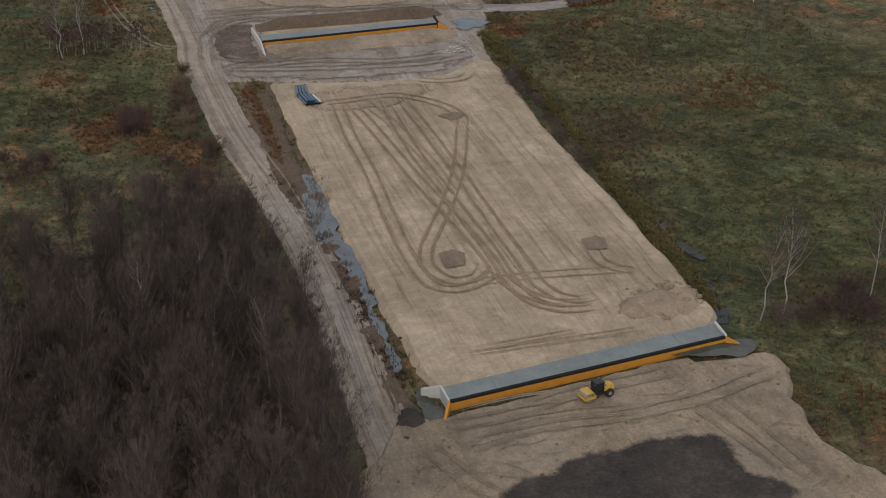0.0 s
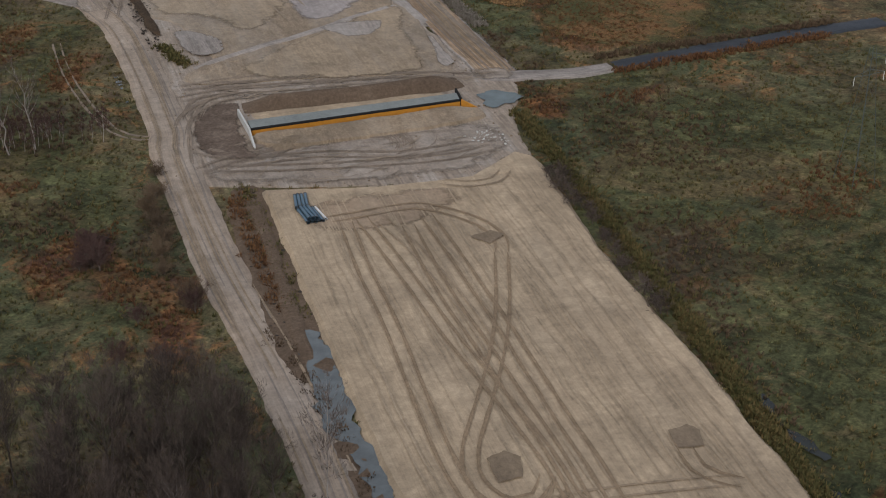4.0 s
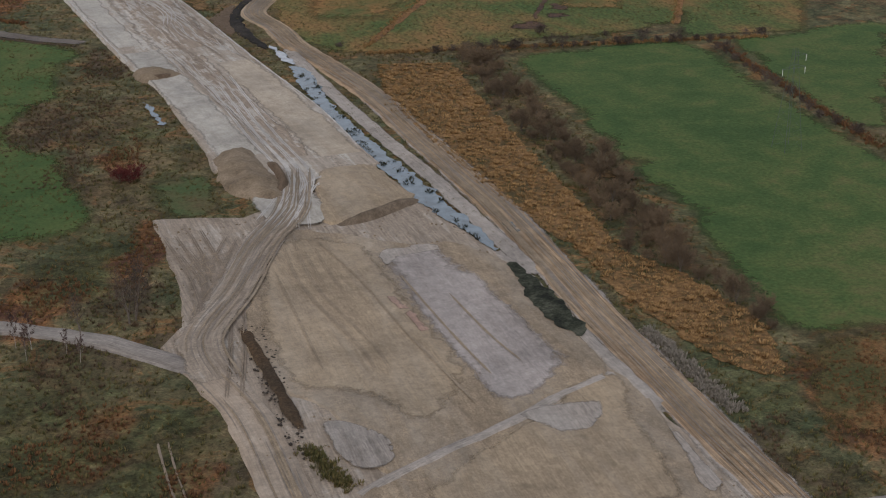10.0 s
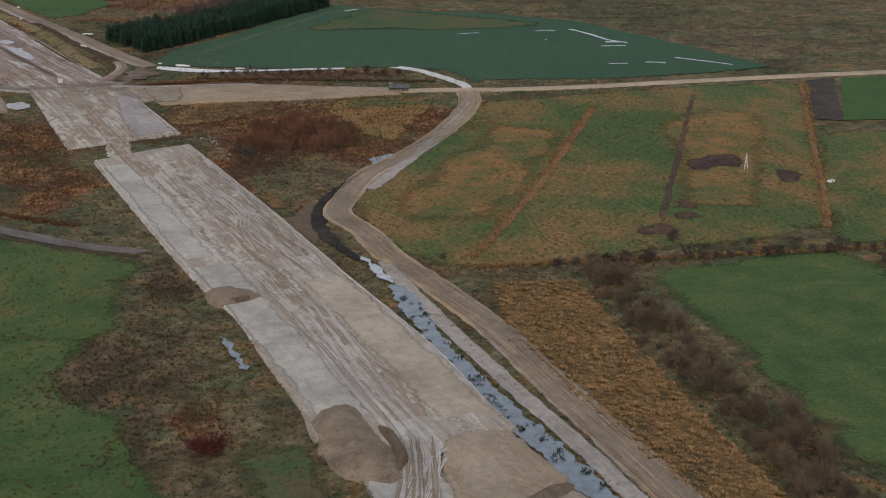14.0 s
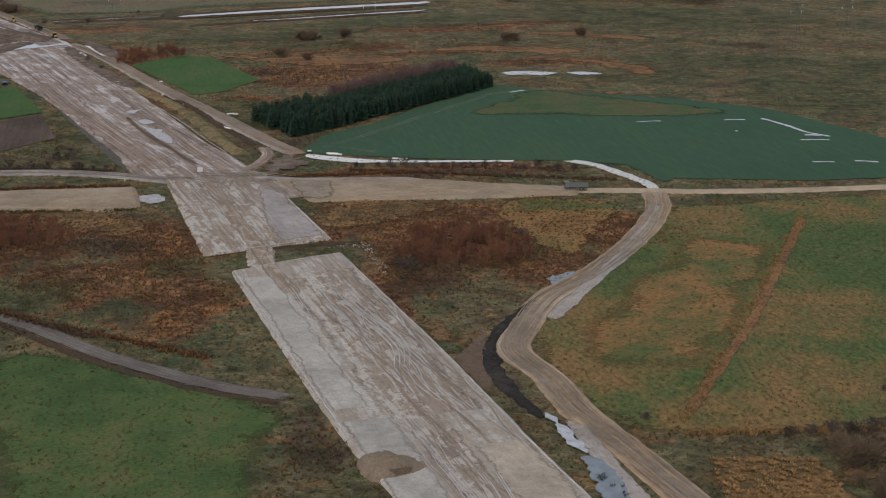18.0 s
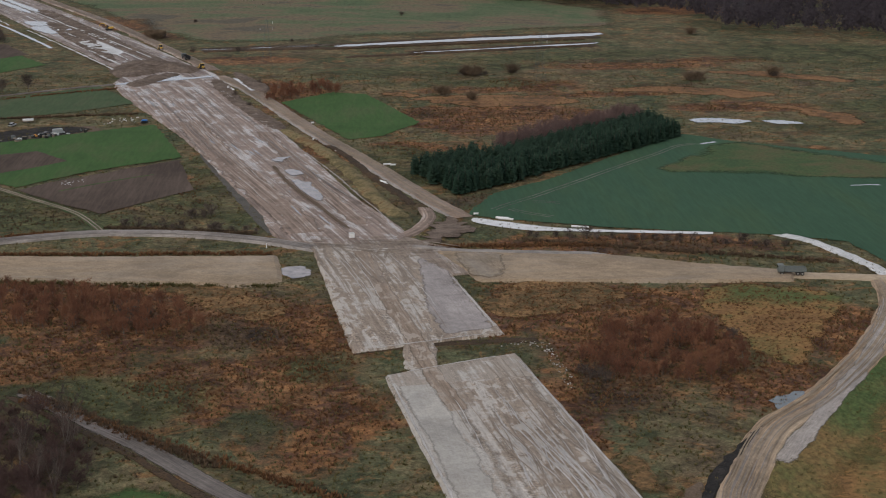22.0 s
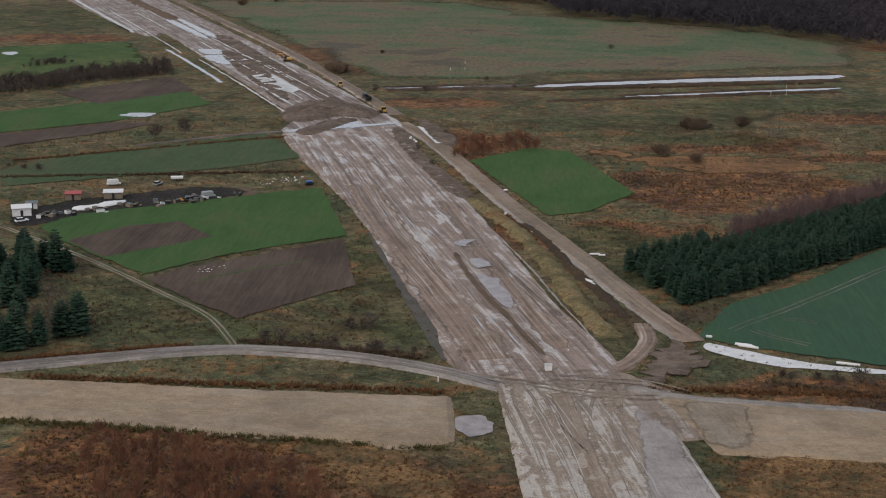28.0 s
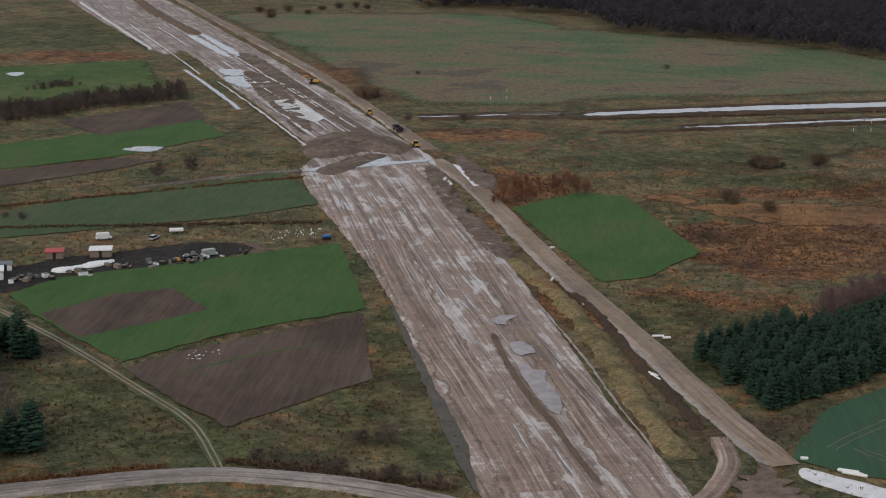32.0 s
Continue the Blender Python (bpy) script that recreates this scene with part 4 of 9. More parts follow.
# ---- ground ----
RUST_a = [
    (22, -28, 3, 8, -15), (33, -21, 5, 11, -15), (-46, 84, 6, 15, -15), (71, 97, 12, 12, -14), (-50, 100, 4, 8, -15), (-61, 110, 8, 8, -14), (-52, 119, 3, 9, -15), (-68, 139, 5, 7, -15),
    (36, 150, 5, 8, -15), (57, 149, 6, 5, -15), (-52, 192, 5, 12, -15), (66, 196, 17, 21, -15), (-67, 209, 8, 12, -15), (-61, 218, 8, 9, -15),
    (-67, 269, 9, 16, -15),
]
RUST_b = [
    (-46, 286, 5, 20, -15), (-48, 288, 4, 12, -16), (-46, 352, 4, 16, -15), (-68, 520, 14, 27, -15), (-94, 526, 3, 4, -2), (-44, 527, 7, 18, -1),
    (-64, 528, 7, 18, -1), (-86, 531, 3, 4, -1), (-27, 536, 7, 22, -1), (-69, 550, 5, 20, -1), (31, 555, 14, 22, -1), (11, 571, 29, 34, -15), (-120, 581, 26, 16, -1), (50, 584, 16, 32, -15),
    (-28, 587, 5, 13, -1),
]
RUST_c = [
    (-80, 592, 15, 21, -1), (-149, 602, 17, 23, -1), (-10, 602, 16, 21, -1), (43, 608, 17, 15, -1), (-11, 610, 18, 21, -15), (-139, 616, 31, 22, -1), (22, 661, 49, 15, -1), (-116, 739, 6, 26, 6),
    (-17, 785, 14, 33, -9), (-37, 805, 17, 19, 7), (-70, 805, 8, 35, 7), (-17, 858, 19, 12, 7), (-45, 878, 11, 9, 7), (18, 883, 42, 20, 2),
    (-14, 885, 28, 20, 2),
]
RUST_d = [
    (121, 899, 37, 14, 2), (-92, 928, 8, 57, 7), (68, 934, 41, 7, 2), (6, 945, 39, 9, 2), (-84, 947, 16, 23, 7), (30, 962, 25, 20, 7),
    (85, 1024, 58, 13, 2), (-109, 1043, 29, 15, 8), (147, 1045, 36, 12, 2), (-158, 1157, 25, 25, 8), (-194, 1209, 24, 41, 8), (-355, 1251, 44, 24, 9), (171, 1281, 46, 26, 3),
]
RUST_e = [
    (-105, 602, 42, 15, 0), (-155, 600, 32, 17, 0), (-72, 565, 12, 42, -5), (6, 602, 32, 16, 0), (62, 575, 20, 26, 0), (-8, 540, 10, 26, -10), (-95, 545, 20, 18, 0), (-20, 500, 6, 30, -10), (30, 540, 12, 20, -30), (-140, 560, 30, 14, 0),
]
RUST_f = [
    (-40, 812, 13, 14, -25), (5, 865, 34, 14, 10), (-8, 848, 18, 16, 10), (30, 858, 20, 16, 10), (-24, 880, 4, 4, 0),
]
RUST = RUST_a + RUST_b + RUST_c + RUST_d + RUST_e + RUST_f
# the first spots darken the ground under the woodland
DARK_a = [
    (-72, 0, 34, 44, 0), (-62, 48, 22, 12, 10), (-88, 62, 16, 10, 0), (-85, 30, 20, 20, 0),     (44, 5, 8, 11, -15), (47, 10, 11, 10, -15), (-59, 25, 22, 44, -15), (32, 58, 4, 31, -15), (36, 79, 10, 20, -14), (37, 87, 11, 18, -15), (-43, 100, 3, 17, -14), (-46, 110, 4, 18, -15),
    (-55, 110, 4, 8, -15), (-65, 123, 10, 13, -15), (51, 130, 18, 23, -15), (39, 157, 5, 13, -14), (-59, 164, 15, 15, -15), (-64, 169, 12, 10, -15), (-66, 173, 12, 9, -15), (37, 182, 6, 8, -15),
]
DARK_b = [
    (-66, 228, 8, 10, -15), (-68, 243, 9, 10, -15), (-52, 265, 7, 17, -15), (61, 294, 5, 32, -15), (-58, 343, 6, 14, -16), (-60, 374, 15, 28, -15), (63, 409, 7, 10, -15), (-45, 429, 7, 23, -15),
    (-111, 507, 22, 12, -3), (-132, 521, 15, 17, -2), (-3, 534, 11, 30, -15), (-8, 542, 7, 8, -1), (2, 555, 11, 18, -1), (-90, 580, 18, 12, -1), (-116, 593, 8, 9, -1), (37, 658, 42, 11, -1),
]
DARK_c = [
    (-23, 881, 14, 10, 20),     (-119, 690, 18, 7, 6), (-158, 696, 30, 11, 6), (-179, 701, 18, 22, 6), (-112, 703, 7, 6, 6), (-150, 704, 11, 7, 6), (-122, 710, 15, 11, 6), (-28, 717, 31, 11, 6), (-204, 757, 17, 30, 6),
    (-29, 878, 14, 10, 2), (-23, 881, 13, 15, 7), (-118, 892, 11, 23, 7), (98, 957, 40, 8, 2), (236, 940, 30, 14, -30), (6, 999, 20, 11, 7), (88, 1043, 59, 8, 2), (-290, 1121, 43, 34, 8),
]
DARK = DARK_a + DARK_b + DARK_c
FRESH_a = [
    (-41, -18, 3, 5, -15), (34, -10, 10, 18, -15), (33, 40, 17, 24, -17), (52, 48, 25, 51, -15), (65, 50, 14, 37, -15), (-80, 55, 6, 23, -15), (29, 72, 4, 11, -15), (-54, 94, 10, 8, -15),
    (-68, 102, 7, 9, -15), (30, 105, 5, 10, -15), (95, 107, 28, 30, -14), (43, 109, 14, 21, -15), (-63, 126, 14, 13, -14), (77, 132, 6, 14, -15), (-52, 134, 6, 24, -14),
]
FRESH_b = [
    (46, 140, 10, 18, -14), (60, 160, 14, 6, -10),
    (-63, 177, 3, 6, -15), (99, 182, 14, 16, -15), (-29, 196, 3, 6, -15), (-56, 197, 8, 16, -15), (44, 198, 6, 14, -15), (104, 204, 19, 21, -15), (-52, 207, 6, 22, -15), (-37, 318, 8, 11, -16),
    (-36, 332, 4, 25, -15), (-42, 364, 5, 20, -15), (-9, 429, 9, 19, -15), (26, 514, 7, 14, -2), (-119, 535, 30, 22, -1), (-71, 557, 11, 14, -1), (33, 561, 6, 17, -15),
]
FRESH_c = [
    (160, 850, 40, 22, -20), (215, 790, 45, 60, -20), (200, 890, 60, 26, -15), (230, 1060, 110, 60, -15), (270, 840, 40, 60, -15),
    (-113, 625, 23, 6, -1), (-153, 702, 14, 13, 6), (-111, 706, 7, 10, 6), (-181, 719, 25, 22, 6), (-125, 725, 8, 18, 6), (-148, 755, 5, 26, 6), (-49, 775, 13, 14, 6), (-208, 776, 12, 20, 7),
    (-44, 794, 18, 20, 7), (0, 967, 55, 14, 7), (-76, 1270, 134, 116, 9), (-112, 1323, 114, 99, 6), (-395, 1350, 70, 88, 9),
]
FRESH_d = [
    (-72, 218, 18, 26, -15), (-60, 285, 10, 26, -15), (-76, 165, 18, 20, -15), (68, 128, 34, 22, -10), (85, 95, 30, 30, -10), (-80, 130, 16, 18, -10), (-150, 735, 16, 14, 20), (-118, 715, 14, 16, 10), (-60, 150, 8, 20, -10), (60, 75, 20, 26, -10), (-24, 797, 22, 9, 30),
    (-114, 768, 7, 46, 16), (-172, 712, 38, 24, 10), (-120, 735, 14, 20, 10), (-10, 1012, 80, 18, 14), (60, 1060, 90, 20, 14), (-150, 692, 50, 12, 0), (-100, 700, 10, 16, 10), (-40, 760, 10, 26, 20),
]
FRESH = FRESH_a + FRESH_b + FRESH_c + FRESH_d


def cover_of(x, y, spots):
    """How much a point lies within the soft oval spots (place, half axes, turn)."""
    w = np.zeros(len(x))
    x, y = (x + 7.0 * np.array([noise.noise((a / 17, b / 17, 3.0)) + 0.6 * noise.noise((a / 6, b / 6, 5.0)) for a, b in zip(x, y)]),
            y + 9.0 * np.array([noise.noise((a / 17, b / 17, 7.0)) + 0.6 * noise.noise((a / 6, b / 6, 9.0)) for a, b in zip(x, y)]))
    for cx, cy, ra, rb, turn in spots:
        c, s = math.cos(radians(turn)), math.sin(radians(turn))
        u, v = ((x - cx) * c + (y - cy) * s) / max(ra, 2), (-(x - cx) * s + (y - cy) * c) / max(rb, 2)
        w = np.maximum(w, np.exp(-0.7 * (u * u + v * v) ** 1.4))
    return w


def ground_sheet():
    xs = np.r_[-6000, -3000, -1200, np.arange(-640, 520, 6.0), 1200, 3000, 6000]
    ys = np.r_[-3000, -900, np.arange(-160, 1900, 6.0), 2600, 4000, 7000]
    gx, gy = np.meshgrid(xs, ys)
    x, y = gx.ravel(), gy.ravel()
    verts = [(a, b, -0.12 + 0.09 * noise.noise((a / 23, b / 23, 0))) for a, b in zip(x, y)]
    n = len(xs)
    faces = [(j * n + i, j * n + i + 1, (j + 1) * n + i + 1, (j + 1) * n + i) for j in range(len(ys) - 1) for i in range(n - 1)]
    me = mesh_of("ground", verts, faces, M["ground"], None, True)
    layer = me.attributes.new("cover", "FLOAT_COLOR", "POINT")
    rgba = np.stack([cover_of(x, y, RUST), cover_of(x, y, DARK), cover_of(x, y, FRESH), np.ones(len(x))], 1)
    layer.data.foreach_set("color", (rgba * [0.66, 0.42, 0.52, 1]).astype(np.float32).ravel())
    return tagged(new("ground", me), "rough olive and brown autumn grassland", "ground", "", "structure")


ground_sheet()

# fields and rough land
field_no = 0


def field(name, key, line, label, h):
    global field_no
    field_no += 1
    patch(name, line, h + 0.004 * field_no, M[key], label, "field", edge=2.4 if key in ("rust", "reed", "belt", "wet_meadow", "rust_strip") else 1.0, wave=6.0, step=2.0, grid=36.0 if key == "wet_meadow" else 20.0 if key == "tawny" else 12.0, round_it=False, straight_uv=True, soft=key in ("rust", "rust_strip", "belt", "wet_meadow", "mottled", "meadow", "olive", "tawny", "straw"))


field("meadow", "meadow", MEADOW_A_LINE, "mown green meadow beside a shrub belt", 0.02)
field("meadow", "meadow", MEADOW_B_LINE, "green meadow behind a hedge line", 0.02)
field("meadow", "meadow", LEFT_GREEN_LINE, "green pasture west of the road bed", 0.02)
field("meadow", "meadow", LEFT_GREEN_B_LINE, "green pasture beside a dirt track", 0.024)
field("dry_grass", "straw", [(-51, 370), (-45, 362), (-43, 307), (-45, 296), (-50, 298), (-52, 333)], "tan dry grass strip beside the pasture", 0.02)
field("grass_strip", "olive", [(-45, 372), (-34, 366), (-27.5, 322), (-26.5, 303), (-38, 301), (-44, 312), (-45.5, 342)], "olive grass strip along the road bed", 0.02)
field("grass_strip", "meadow", [(39, 216), (46, 214), (52, 196), (54, 178), (46, 172), (40, 186)], "fresh green strip beside the haul road", 0.02)
field("sedge_field", "rust", RUST_FIELD_LINE, "rust-brown sedge field", 0.02)
field("hay_field", "mottled", MOTTLED_LINE, "patchy green and orange hay field", 0.02)
field("hay_field", "tawny", [(26, 432), (20, 466), (24, 488), (46, 522), (70, 556), (92, 590), (122, 596), (98, 542), (66, 484), (36, 432)], "tawny dry half of the hay field", 0.05)
field("hay_field", "tawny", [(136, 560), (196, 590), (150, 500), (118, 440), (98, 436), (104, 470)], "tawny patch of the hay field", 0.05)
field("hay_field", "mottled", MOTTLED_C_LINE, "patchy green hay field", 0.02)
field("ploughed_plot", "peat", BLACK_PLOT_LINE, "narrow plot of black ploughed soil", 0.03)
field("reed_bed", "reed", REED_STRIP_LINE, "orange dry reed strip along the haul road", 0.03)
field("shrub_belt", "belt", SHRUB_STRIP_LINE, "dark leafless shrub belt", 0.028)
field("crop_field", "teal", TEAL_FIELD_LINE, "large blue-green winter crop field", 0.02)
field("crop_field", "crop", NORTH_GREEN_LINE, "green crop field beside the haul road", 0.03)
field("crop_field", "crop", PLOT_A_LINE, "bright green crop plot", 0.02)
field("ploughed_plot", "plough", PLOT_BROWN_A_LINE, "brown ploughed plot inside a green field", 0.03)
field("ploughed_plot", "plough", PLOT_BROWN_B_LINE, "brown ploughed plot", 0.03)
field("crop_field", "dull_crop", PLOT_C_LINE, "green crop plot behind the sheds", 0.02)
field("crop_field", "crop", PLOT_D_LINE, "narrow bright green crop plot", 0.02)
field("ploughed_plot", "plough", PLOT_BROWN_D_LINE, "narrow brown ploughed plot", 0.03)
field("ploughed_plot", "plough", PLOT_BROWN_E_LINE, "brown ploughed plot", 0.03)
for line in ([(-56, 938), (-36, 926), (-20, 905), (10, 896), (45, 905), (40, 932), (10, 935), (-18, 930), (-40, 945)], [(62, 940), (92, 934), (128, 918), (146, 930), (120, 952), (84, 958)], [(96, 905), (130, 892), (150, 850), (166, 858), (152, 892), (120, 912)], [(120, 1000), (150, 1006), (196, 980), (186, 966), (148, 984)]):
    patch("sedge_patch", line, 0.03, M["rust_strip"], "rusty sedge in the rough far land", "field", edge=6.0, wave=9.0, grid=9.0, soft=True)
field("meadow", "wet_meadow", [(-249.5, 1492.2), (-133.7, 1531.9), (-70.6, 1433.8), (3.2, 1404.5), (80.2, 1358.6), (118, 1307.2), (136.8, 1286.1), (115.9, 1188.7), (44.2, 1165.4), (-95.4, 1114.4), (-150, 1108), (-188, 1190), (-236, 1292), (-300, 1420), (-345, 1510)], "wide wet meadow with brown streaks", 0.02)
field("meadow", "wet_meadow", [(-35, 946), (-28.7, 976), (10, 990), (56, 1002), (64, 985), (40, 966), (15.8, 952), (-17.9, 937)], "green strip of meadow in rough land", 0.02)
field("rusty_strip", "rust_strip", [(-66, 962), (-42, 942), (-24, 926), (-5, 911), (14, 894), (60, 874), (58, 860), (10, 880), (-8, 900), (-26, 914), (-44, 930), (-64, 952)], "rusty sedge along an old drain", 0.04)
field("rusty_strip", "rust_strip", [(74, 852), (84, 852), (108, 824), (150, 786), (180, 759), (194, 725), (208, 693), (222, 650), (214, 648), (200, 690), (186, 721), (172, 752), (146, 775), (104, 813), (80, 840)], "rusty grass border of the crop field", 0.04)
field("fallow_strip", "olive", [(46.3, 761), (68.1, 790.6), (89.5, 823), (116.4, 800.8), (142.3, 777), (170, 748), (134.6, 744.7), (100.2, 750.8)], "olive fallow strip inside the crop field", 0.08)
field("crop_field", "meadow", PLOT_E_LINE, "far green meadow plot", 0.02)


# earthworks, from the lowest layer up
patch("churned_ground", MUD_LINE, 0.06, M["rutmud"], "churned brown soil of the road works", edge=0.5, wave=9.0, skirt=0.7, lump=0.12, grid=4.0, round_it=False)
patch("churned_ground", SOUTH_EARTH_LINE, 0.5, M["sandmud"], "rutted sandy soil south of the culvert", edge=1.2, skirt=1.0, lump=0.12, grid=4.0)
patch("peat_patch", PEAT_LINE, 0.86, M["peat"], "patch of black peat on the soil", edge=1.6, wave=3.5, step=1.2, lump=0.0, grid=4.0, soft=True)
patch("berm", BERM_LINE, 0.25, M["cut"], "low bank of excavated soil", edge=0.8, skirt=1.5, lump=0.3, grid=3.0)
PLATFORM = patch("sand_platform", PLATFORM_LINE, 0.9, M["sand"], "compacted pale sand embankment", edge=0.35, wave=7.0, skirt=1.5, lump=0.03, round_it=False)
patch("damp_sand", [(-22, 112), (-14, 119.5), (-4, 119), (6, 117.5), (9, 111), (-2, 106), (-14, 104.5)], 0.97, M["wet_brown"], "damp brown sand at the end of the embankment", edge=1.5, wave=4.0, grid=6.0, soft=True)
patch("soil_platform", MIDPAD_LINE, 0.35, M["mud"], "rutted brown soil platform", edge=1.0, skirt=1.2, lump=0.06, grid=4.0)
patch("lime_patch", GREYPAD_LINE, 0.47, M["lilac"], "pale grey wet soil on the platform", edge=0.4, lump=0.0, grid=7.0, round_it=False, soft=True)
patch("lime_patch", [(-3.2, 271.6), (-0.5, 275.4), (11.0, 276.0), (10.1, 272.6), (0.9, 270.5), (-2.7, 265.7)], 0.53, M["pale"], "whitish crust at the corner of the wet soil", edge=0.6, grid=1.4, round_it=False, soft=True)
patch("red_stain", [(-6.2, 253.4), (-4.4, 252.6), (-2.6, 243), (-2.2, 235.5), (-3.6, 235.2), (-4.4, 243)], 0.52, M["red_soil"], "faint reddish streak in the soil", edge=0.5, grid=1.2, soft=True)
patch("lime_patch", [(-27.7, 209.1), (-20.6, 204.9), (-18.7, 195.5), (-25.0, 193.0), (-27.4, 200.1)], 0.5, M["gravel"], "grey gravelly soil beside the worn track", edge=0.8, grid=1.8, soft=True)
patch("soil_platform", LOWPAD_LINE, 0.25, M["mud"], "smoothed damp soil platform", edge=1.0, skirt=1.0, lump=0.05, grid=4.0)
patch("crossing_soil", [(-33.8, 135.2), (-21.1, 139.5), (-1.2, 146), (18.7, 145.4), (25.4, 137.2), (18, 127), (6.6, 124.3), (-11.4, 125.9), (-26.8, 129.3)], 0.22, M["crossing"], "grey trafficked soil at the embankment end", edge=1.4, lump=0.0, grid=5.0, soft=True)
patch("crossing_soil", [(-33.1, 164.9), (-24.8, 175.2), (1.1, 173.3), (33.2, 170.5), (38.2, 164.5), (24.1, 163.7), (-0.9, 165.7), (-23.2, 167.5)], 0.22, M["crossing"], "grey trafficked soil of the cross track", edge=1.2, lump=0.0, grid=5.0, soft=True)
patch("beige_soil", [(-18.5, 183.3), (-10.7, 190.6), (-0.6, 198.4), (4.8, 201.2), (16.6, 211.6), (24.5, 211.8), (22, 196.2), (20.6, 182.2), (17.5, 172.6), (4.1, 172.6), (-8.9, 174.4)], 0.42, M["warm"], "smooth warm beige soil beside the worn track", edge=1.0, grid=4.0, soft=True)
patch("lime_patch", [(3.4, 202.9), (9.9, 205.6), (17.5, 204), (16.4, 199.4), (10.3, 195.1), (6.6, 197.8)], 0.45, M["pale"], "pale wet soil beside the worn track", edge=1.0, grid=2.5, soft=True)
patch("beige_soil", [(-29.9, 256.8), (-21.4, 285), (-4.6, 279), (-2.1, 255.2), (-0.2, 232.8), (-1, 218.1), (-11.7, 205.2), (-20.3, 216.4), (-28.8, 220.9), (-31.1, 235.9)], 0.44, M["warm"], "smooth warm beige soil of the platform", edge=1.0, grid=5.0, soft=True)
patch("road_bed", STAB_A_LINE, 0.5, M["stab"], "pale grey stabilised road bed", wave=14.0, edge=0.12, skirt=0.9, lump=0.03, round_it=False)
patch("road_bed", STAB_B_LINE, 0.5, M["stab_brown"], "pale grey stabilised road bed by the crossing", edge=0.15, skirt=0.9, lump=0.03, round_it=False)
patch("road_crossing", CROSS_GAP_LINE, 0.3, M["muddy"], "muddy gravel crossing over the road bed", edge=0.8, skirt=0.8, lump=0.03)
patch("road_bed", STAB_C_LINE, 0.4, M["bed"], "wet rutted road bed with puddles", edge=0.45, wave=8.0, skirt=1.4, lump=0.06)
patch("road_bed", FAR_BED_LINE, 0.4, M["far_bed"], "far road bed with pools", edge=0.8, wave=8.0, skirt=1.6, lump=0.1, step=3.0, grid=9.0)
patch("sand_platform", LEFT_PAD_LINE, 0.7, M["padsand"], "pale sand bed of a side road", edge=0.6, skirt=2.0, lump=0.05, swap=True, round_it=False)
patch("sand_platform", RIGHT_PAD_LINE, 0.6, M["padsand"], "pale sand bed of a side road", edge=0.8, skirt=1.6, lump=0.05, swap=True, round_it=False)
for line, top, key, label in ((HEAP_A_LINE, 2.0, "heap", "grey sand heap beside the ramp"), (HEAP_B_LINE, 1.6, "heap", "small grey sand heap"), (HEAP_C_LINE, 1.0, "warm", "broad flat sand fill at the end of the road bed")):
    patch("sand_mound", line, 0.5, M[key], label, "soil heap", edge=0.9, wave=3.0, skirt=1.0, lump=0.7 if top > 1.2 else 0.3, grid=1.2, dome=top, kind="thing")
# dark strip: the shaded side of the fill, put into the colour
ribbon("heap_face", [(-7, 292), (-3, 292.5), (3, 295.5), (9, 299.5), (14, 302)], 1.5, 0.5, M["heap_shade"], "damp face of the broad sand fill, darkened for shade", "bank", edge=0.5, crown=1.1, skirt=0.8)
patch("lime_patch", [(-22.5, 309), (-19, 313), (-12, 318), (-7.5, 311), (-6.5, 299), (-10, 293), (-17, 293), (-21, 299)], 0.54, M["smooth"], "whitish wet crust between the sand heaps", edge=1.0, wave=3.0, grid=3.0, soft=True)
# dark soil strips paint the shaded sides of the two steeper heaps
ribbon("heap_face", [(-16.8, 311.8), (-13.5, 316.8), (-13, 323.6), (-14, 334.6)], 1.0, 0.6, M["cut"], "damp edge of the sand heap, darkened for shade", "bank", edge=0.4, crown=1.6, skirt=0.6)
ribbon("heap_face", [(-34.9, 412.6), (-30.6, 408.3), (-24.5, 412.4)], 1.0, 0.55, M["cut"], "damp face of a small sand heap, darkened for shade", "bank", edge=0.3, crown=1.2, skirt=0.5)
ribbon("soil_bank", [(-34.2, 248.2), (-33.6, 238.6), (-32.5, 224.5), (-31.2, 206.6)], 1.3, 0.4, M["brush"], "dark weedy bank of dug soil", "bank", edge=0.7, wave=3.0, crown=0.35, skirt=0, soft=True)
ribbon("soil_bank", [(-418.6, 1597.7), (-360.3, 1461.8), (-305.8, 1354.1)], 4.0, 0.6, M["cut"], "dark bank of dug soil on the far bed", "bank", edge=1.5, crown=1.8, skirt=1.0)
patch("sand_mound", [(-179.2, 1010.5), (-171.8, 1035.5), (-156.6, 1040), (-136.1, 1016.1), (-137.1, 996.7), (-151.5, 1000.4), (-167.9, 984.1)], 0.5, M["mound"], "big dark brown soil heap across the road bed", "soil heap", edge=1.6, wave=4.0, skirt=1.5, lump=1.2, grid=2.2, dome=3.5, kind="thing")
